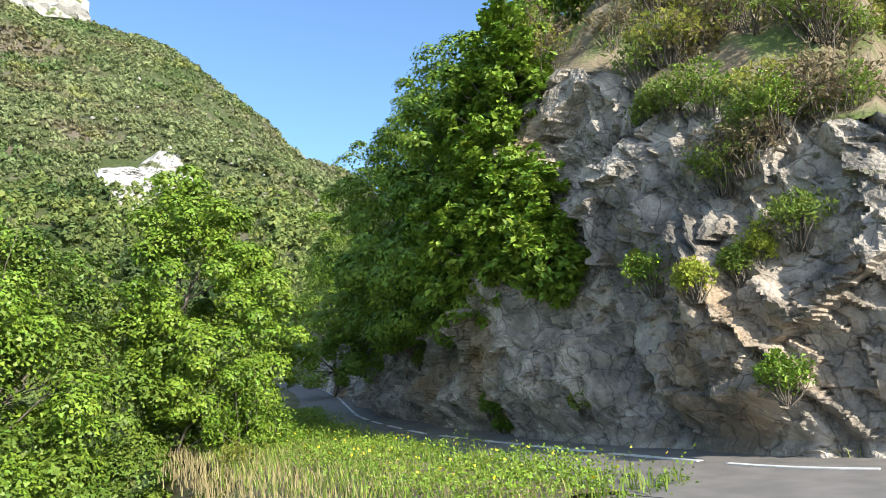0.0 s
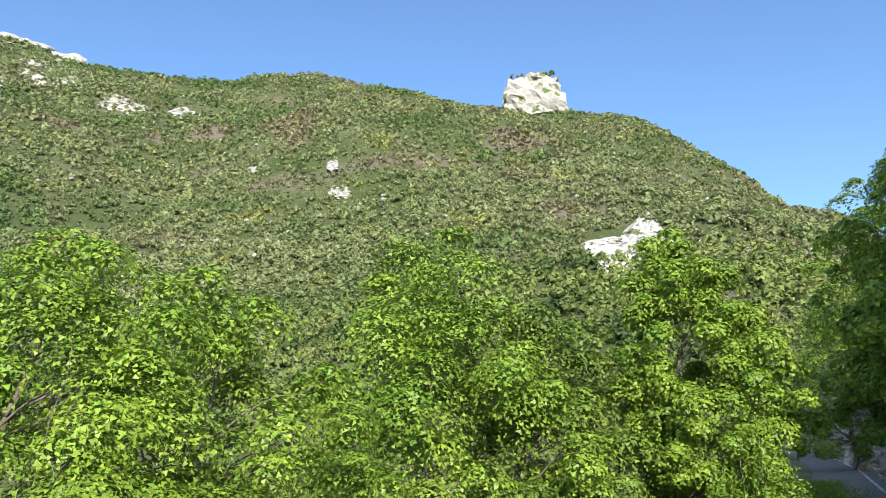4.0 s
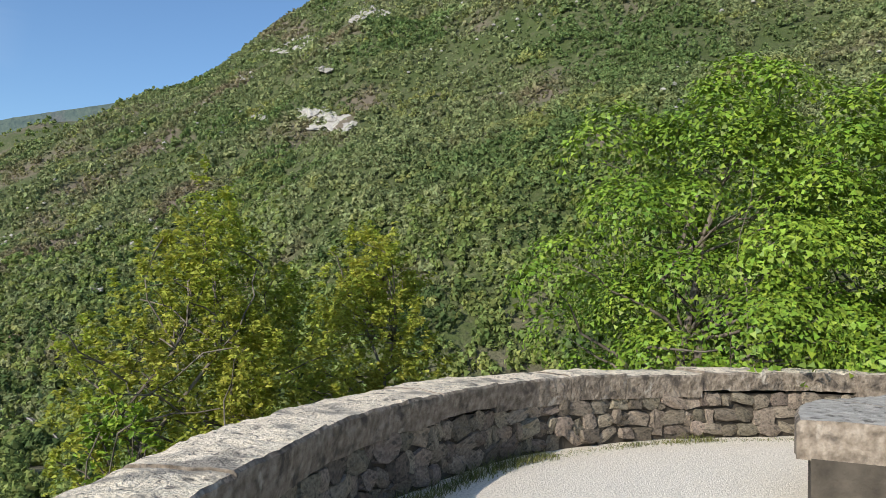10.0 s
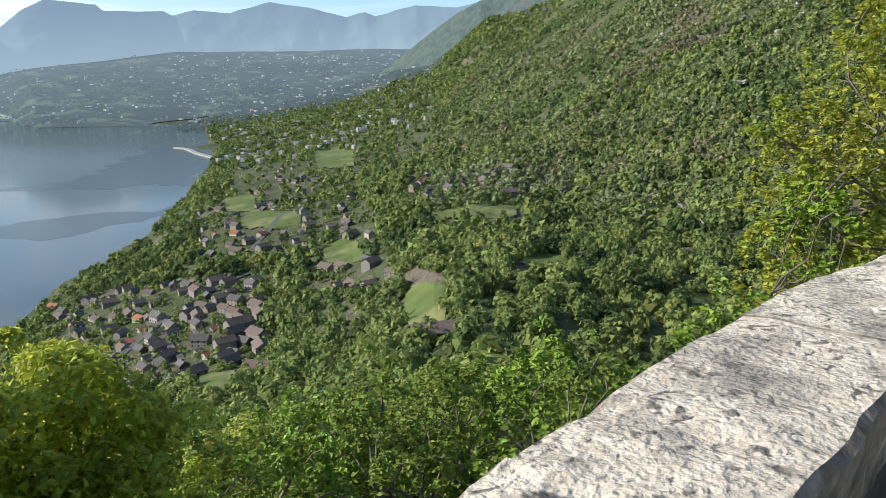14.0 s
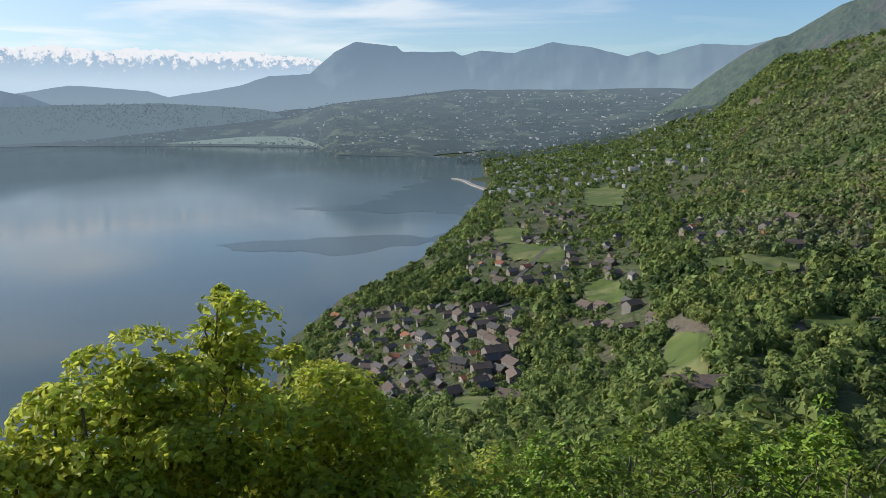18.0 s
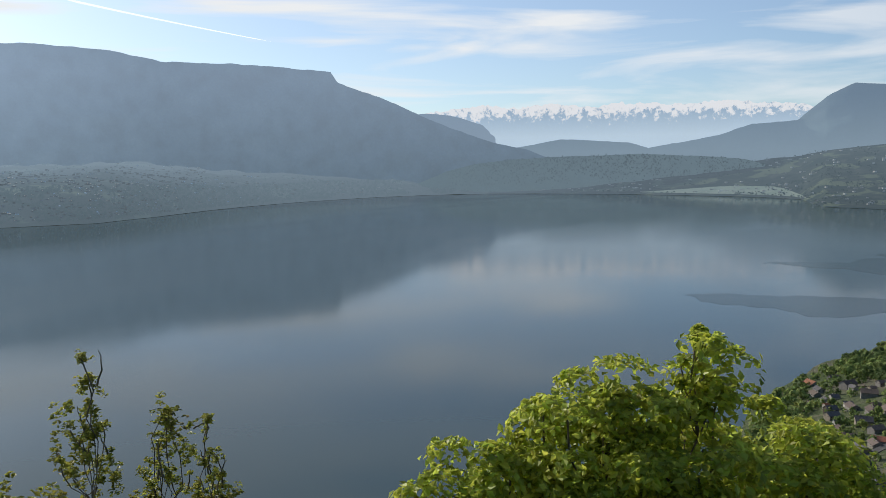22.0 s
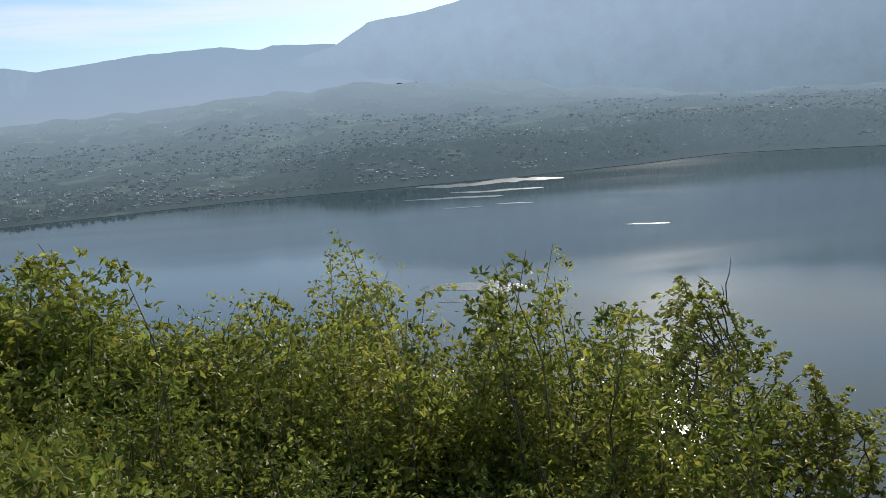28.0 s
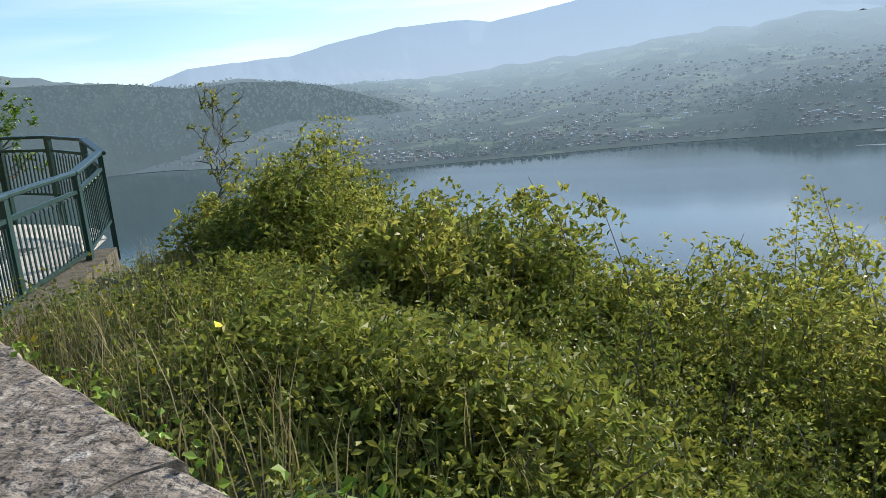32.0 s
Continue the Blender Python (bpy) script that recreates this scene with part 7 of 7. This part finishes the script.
g = np.random.default_rng(31)
x, y, z = on_line(7500, vc, vn, -0.8, 3.4, 0.0, 0.5, g)
blades("verge_grass", "tall green grass on the road verge", x, y, z + 0.03, 0.26, "grass", 1, wide=0.012)
x, y, z = on_line(7000, vc, vn, 0.8, 4.3, 0.0, 0.5, g)
blades("dry_verge_grass", "straw-coloured dry grass on the verge", x, y, z + 0.0, 0.25, "dry_grass", 2)
x, y, z = on_line(42000, vc, vn, -0.9, 2.2, 0.0, 0.5, g)
lump = fbm(np.stack([x, y, 0 * x], 1), 0.9, 3, 5)
v, f = leaf_mesh(np.stack([x, y, z + g.uniform(0.02, 1.0, len(x)) * np.clip(lump - 0.22, 0.05, 1) * 0.95], 1), 0.065, g)
tagged(link_mesh("verge_herbs", v, f, M["leaf"]), "lush low green herbs along the verge", "herbs", kind="stuff")
x, y, z = on_line(260, vc, vn, -0.8, 2.0, 0.0, 0.4, g)
v, f = leaf_mesh(np.stack([x, y, z + g.uniform(0.25, 0.45, len(x))], 1), 0.06, g, narrow=0.9)
tagged(link_mesh("yellow_flowers", v, f, M["yellow"]), "small yellow flowers in the verge grass", "flowers", kind="stuff")
a, r = g.uniform(108, 150, 11000), 2.3 + 10.5 * g.uniform(0, 1, 11000) ** 0.8
x, y = polar(a, r)
keep = ~((a > 139) & (r > 7.6))
x, y = x[keep], y[keep]
z = land(x, y)
blades("slope_grass", "long green grass on the slope outside the wall", x, y, z - 0.02, 0.24, "slope_grass", 3, wide=0.005)
blades("dry_slope_grass", "straw-coloured dry grass on the slope", x[::3] + 0.05, y[::3], z[::3] - 0.02, 0.5, "dry_grass", 4, wide=0.003)
xx, yy = np.tile(x, 5) + g.normal(size=5 * len(x)) * 0.12, np.tile(y, 5) + g.normal(size=5 * len(x)) * 0.12
lump = fbm(np.stack([xx, yy, 0 * xx], 1), 1.3, 3, 8)
v, f = leaf_mesh(np.stack([xx, yy, land(xx, yy) + g.uniform(0.0, 1.0, len(xx)) * np.clip(lump - 0.3, 0.05, 1) * 0.9], 1), 0.042, g)
tagged(link_mesh("slope_herbs", v, f, M["leaf_low"]), "low leafy herbs between the grasses", "herbs", kind="stuff")
k = slice(0, len(x), 90)
v, f = leaf_mesh(np.stack([x[k], y[k], z[k] + g.uniform(0.3, 0.45, len(x[k]))], 1), 0.05, g, narrow=0.9)
tagged(link_mesh("yellow_flowers", v, f, M["yellow"]), "small yellow flowers in the slope grass", "flowers", kind="stuff")
# weeds along the wall's inner foot
ws, wc, wn2 = spline(MAIN, 0.12)
x, y, z = on_line(4200, np.column_stack([wc, 0 * ws]), -wn2, 0.60, 0.72, 0.44, 0.88, g, 0.05)
M["wall_grass"] = material("wall_foot_grass", [(0.12, 0.14, 0.04), (0.26, 0.26, 0.09)], 1.5, 5, 0.75, 0, island=0.4, through_light=0.25)
lump = fbm(np.stack([x, y, 0 * x], 1), 1.1, 3, 12)
blades("wall_weeds", "tufts of weeds along the foot of the parapet", x, y, z, 0.085 * np.clip(lump * 4 - 1.5, 0.15, 1.4), "wall_grass", 6, lean=0.95, wide=0.0035)
# bindweed creeping along the outer edge
kk = g.integers(int(0.04 * len(wc)), int(0.26 * len(wc)), 420)
p = np.stack([wc[kk, 0] + wn2[kk, 0] * g.uniform(-0.02, 0.12, 420), wc[kk, 1] + wn2[kk, 1] * g.uniform(-0.02, 0.12, 420), g.uniform(0.62, 0.80, 420)], 1)
v, f = leaf_mesh(p, 0.04, g, narrow=0.8)
tagged(link_mesh("creeper", v, f, M["leaf"]), "light-green creeper along the parapet's outer edge", "creeper", kind="stuff")

# ---- green railing ----
RAIL = ((-3.3, -5.9, 0.0), (-4.78, -7.23, 0.0), (-6.44, -8.24, 0.05), (-7.83, -9.39, 0.2), (-8.5, -10.5, 0.38), (-8.9, -11.8, 0.46), (-9.0, -13.2, 0.5), (-8.8, -14.6, 0.5))
railing = tagged(new("railing"), "dark green painted metal railing with arched bars", "railing")
pts = np.array(RAIL)
for i in range(len(pts)):
    d = pts[min(i + 1, len(pts) - 1)] - pts[max(i - 1, 0)]
    ob = part("post", box(-0.06, 0.06, -0.035, 0.035, -0.5, 1.02), M["rail"], railing)
    ob.matrix_basis = pose(pts[i, 0], pts[i, 1], pts[i, 2], 0, 0, math.degrees(math.atan2(d[1], d[0])))
for i in range(len(pts) - 1):
    d = pts[i + 1] - pts[i]
    length = float(np.linalg.norm(d))
    m = pose(pts[i, 0], pts[i, 1], pts[i, 2], 0, 0, math.degrees(math.atan2(d[1], d[0]))) @ pose(0, 0, 0, 0, -math.degrees(math.atan2(d[2], math.hypot(d[0], d[1]))), 0)
    bm = box(-0.03, length + 0.03, -0.06, 0.06, 1.02, 1.07)
    bmesh.ops.bevel(bm, geom=bm.edges[:], offset=0.012, segments=1, affect="EDGES")
    part("top_rail", bm, M["rail"], railing).matrix_basis = m
    part("mid_rail", box(0.05, length - 0.05, -0.02, 0.02, 0.80, 0.845), M["rail"], railing).matrix_basis = m
    part("bottom_rail", box(0.05, length - 0.05, -0.02, 0.02, 0.06, 0.10), M["rail"], railing).matrix_basis = m
    n_bar = int(length / 0.115)
    for j in range(n_bar):
        xx = 0.05 + (j + 0.5) * (length - 0.1) / n_bar
        bar = part("bar", box(xx - 0.016, xx + 0.016, -0.006, 0.006, 0.10, 0.75), M["rail"], railing)
        bar.matrix_basis = m
        if j % 2 == 0 and j + 1 < n_bar:
            w = (length - 0.1) / n_bar
            arc = [(xx + w / 2 - w / 2 * math.cos(q), 0.0, 0.74 + 0.055 * math.sin(q), 0.009) for q in np.linspace(0, math.pi, 7)]
            av, af = tubes([arc], 4)
            link_mesh("arch", av, af, M["rail"], bar)
bm = box(-0.2, 13, -0.3, 0.15, -0.5, 0.03)
kerb = part("kerb", bm, M["stone"])
kerb.matrix_basis = pose(-3.3, -5.9, 0, 0, 0, math.degrees(math.atan2(-3.55, -4.45)))
kerb.scale = (0.36, 1, 1)
tagged(kerb, "low stone kerb under the green railing", "kerb")
bm = bmesh.new()
vs = [bm.verts.new((q[0], q[1], 0.02)) for q in ((-3.3, -5.9), (-4.9, -7.15), (-6.35, -8.3), (-7.75, -9.45), (-8.5, -10.5), (-8.9, -11.8), (-9.0, -13.2), (-6, -12), (-3, -8.2))]
f = bm.faces.new(vs)
if f.normal.z < 0:
    f.normal_flip()
tagged(part("pavement", bm, M["gravel"]), "pale paved floor inside the green railing", "pavement", kind="structure")

# ivy over the stub wall at the verge's end
shrub("ivy-covered stub of old wall beside the road", -140.6, 20.5, -1.2, 2.6, 1.2, 7000, 0.14, "leaf", 301)
shrub("dense bramble bank below the ivy", -139.8, 17.0, -1.6, 0.7, 1.1, 6000, 0.11, "leaf_low", 302)
# brush on the bank above the rock
gb = np.random.default_rng(55)
for k in range(280):
    i = int(gb.integers(int(0.085 * bank_v.shape[1]), int(0.32 * bank_v.shape[1])))
    j = int(gb.integers(1, 34))
    w = bank_v[j, i]
    sz = gb.uniform(0.4, 1.1)
    shrub("dry-leaved brush on the bank above the rock", float(heading(w[0], w[1])), float(np.hypot(w[0], w[1])), float(w[2]) - 0.1, float(w[2]) + sz * 1.5, sz, 640, 0.125, ("leaf_mid", "leaf_dark", "brush")[k % 3], 310 + k, "brush above the rock", 3)

# fallen stones along the rock's foot
gr2 = np.random.default_rng(66)
kk = gr2.integers(int(0.08 * len(bc)), int(0.5 * len(bc)), 700)
o = gr2.uniform(-0.1, 0.7, 700)
sx, sy = bc[kk, 0] - bn[kk, 0] * o, bc[kk, 1] - bn[kk, 1] * o
v0, f0 = boulder_kind(99)
size = gr2.uniform(0.03, 0.16, 700) * (1.1 - o)
vv = v0[None] * (size[:, None] * gr2.uniform(0.7, 1.3, (700, 3)))[:, None, :] + np.stack([sx, sy, 0.06 + 0 * sx], 1)[:, None, :]
ff = (f0[None] + (np.arange(700) * len(v0))[:, None, None]).reshape(-1, 3)
tagged(link_mesh("roadside_rubble", vv.reshape(-1, 3), ff, M["cliff"]), "broken stones fallen along the foot of the rock", "rubble", kind="stuff")
x, y, z = on_line(2600, np.column_stack([bc[:, :2], 0 * bs]), -bn, 0.05, 0.5, 0.08, 0.4, g)
blades("roadside_grass", "thin grass along the foot of the rock", x, y, z + 0.02, 0.2, "grass", 16, wide=0.007)

# road across the wooded slope, with its barrier
qx, qy, ok = spot((-38.6, -39.8, -42.4, -43.9, -45.6, -47.5), (-8.1, -8.6, -9.2, -9.9, -11.1, -12.4))
qz = land(qx, qy)
sl_s, sl_c, sl_n = spline(np.stack([qx, qy, qz], 1), 6.0)
sl_c[:, 2] = land(sl_c[:, 0], sl_c[:, 1])
tagged(strip("slope_road", sl_c, sl_n, ((-1.3, -4), (-1.3, 2.2), (1.3, 2.2), (1.3, -4)), M["lane"]), "pale narrow road crossing the wooded slope", "road", kind="structure")
barrier = tagged(new("road_barrier"), "pale barrier along the road on the slope", "barrier")
for k in range(len(sl_c) - 1):
    strip("barrier_panel", sl_c[k:k + 2], sl_n[k:k + 2], ((-1.3, 2.2), (-1.3, 2.75), (-1.1, 2.75), (-1.1, 2.2)), M["concrete"], barrier)
# small harbour mole
m_pts = [(*polar(a, q), LAKE) for a, q in ((-7.75, 1921), (-8.49, 1873), (-9.28, 1742), (-9.89, 1677), (-10.6, 1594))]
m_s, m_c, m_n = spline(m_pts, 12)
tagged(strip("harbour_mole", m_c, m_n, ((-6, -2), (-5, 2.2), (5, 2.2), (6, -2)), M["concrete"], None, 0.8, 5, scale=0.05), "pale stone mole at the lake's small harbour", "mole", kind="structure")

# stony shoulder between the road and the rock
near_s = (bs > 12.0) & (bs < 75)
foot_line = bc[near_s][::4].copy()
foot_line[:, 2] = np.interp(foot_line[:, 0], [q[0] for q in ROAD], [q[2] for q in ROAD]) - 0.02
shoulder = strip("road_shoulder", foot_line, bn[near_s][::4], ((-1.7, -0.3), (-1.7, 0.015), (-0.6, 0.04), (0.6, 0.10), (1.4, 0.2), (1.4, -0.3)), M["soil"], None, 0.03, 9, scale=2.5)
tagged(shoulder, "stony strip of soil between road and rock", "shoulder", kind="structure")

# lanes through the village
for lane in (((-12.6, -13.8), (-10.0, -14.6), (-7.6, -16.0), (-5.2, -17.2), (-2.0, -19.2)), ((-8.2, -13.6), (-7.8, -15.0), (-7.4, -16.4), (-8.6, -18.6)), ((-4.0, -15.4), (-5.0, -17.0), (-6.8, -19.6)), ((-15.6, -9.6), (-13.8, -11.0), (-12.2, -12.6), (-11.6, -14.0))):
    qx, qy, ok = spot([q[0] for q in lane], [q[1] for q in lane])
    l_s, l_c, l_n = spline(np.stack([qx, qy], 1), 5.0)
    l_c = np.column_stack([l_c, land(l_c[:, 0], l_c[:, 1])])
    tagged(strip("village_lane", l_c, l_n, ((-1.5, -2), (-1.5, 0.8), (1.5, 0.8), (1.5, -2)), M["lane"]), "grey narrow lane between village houses", "lane", kind="structure")

# asphalt lay-by between the terrace and the road
bm = bmesh.new()
fc = bm.faces.new([bm.verts.new((q[0], q[1], 0.045)) for q in ((-6.0, -10.6), (-4.5, -8.0), (0.5, -7.1), (2.6, -7.3), (3.4, -8.9), (2.6, -10.4), (0.6, -9.4), (-3.0, -9.2))])
fc.normal_update()
if fc.normal.z < 0:
    fc.normal_flip()
bmesh.ops.triangulate(bm, faces=[fc])
tagged(part("road_layby", bm, M["asphalt"]), "worn grey asphalt lay-by beside the road", "lay-by", kind="structure")
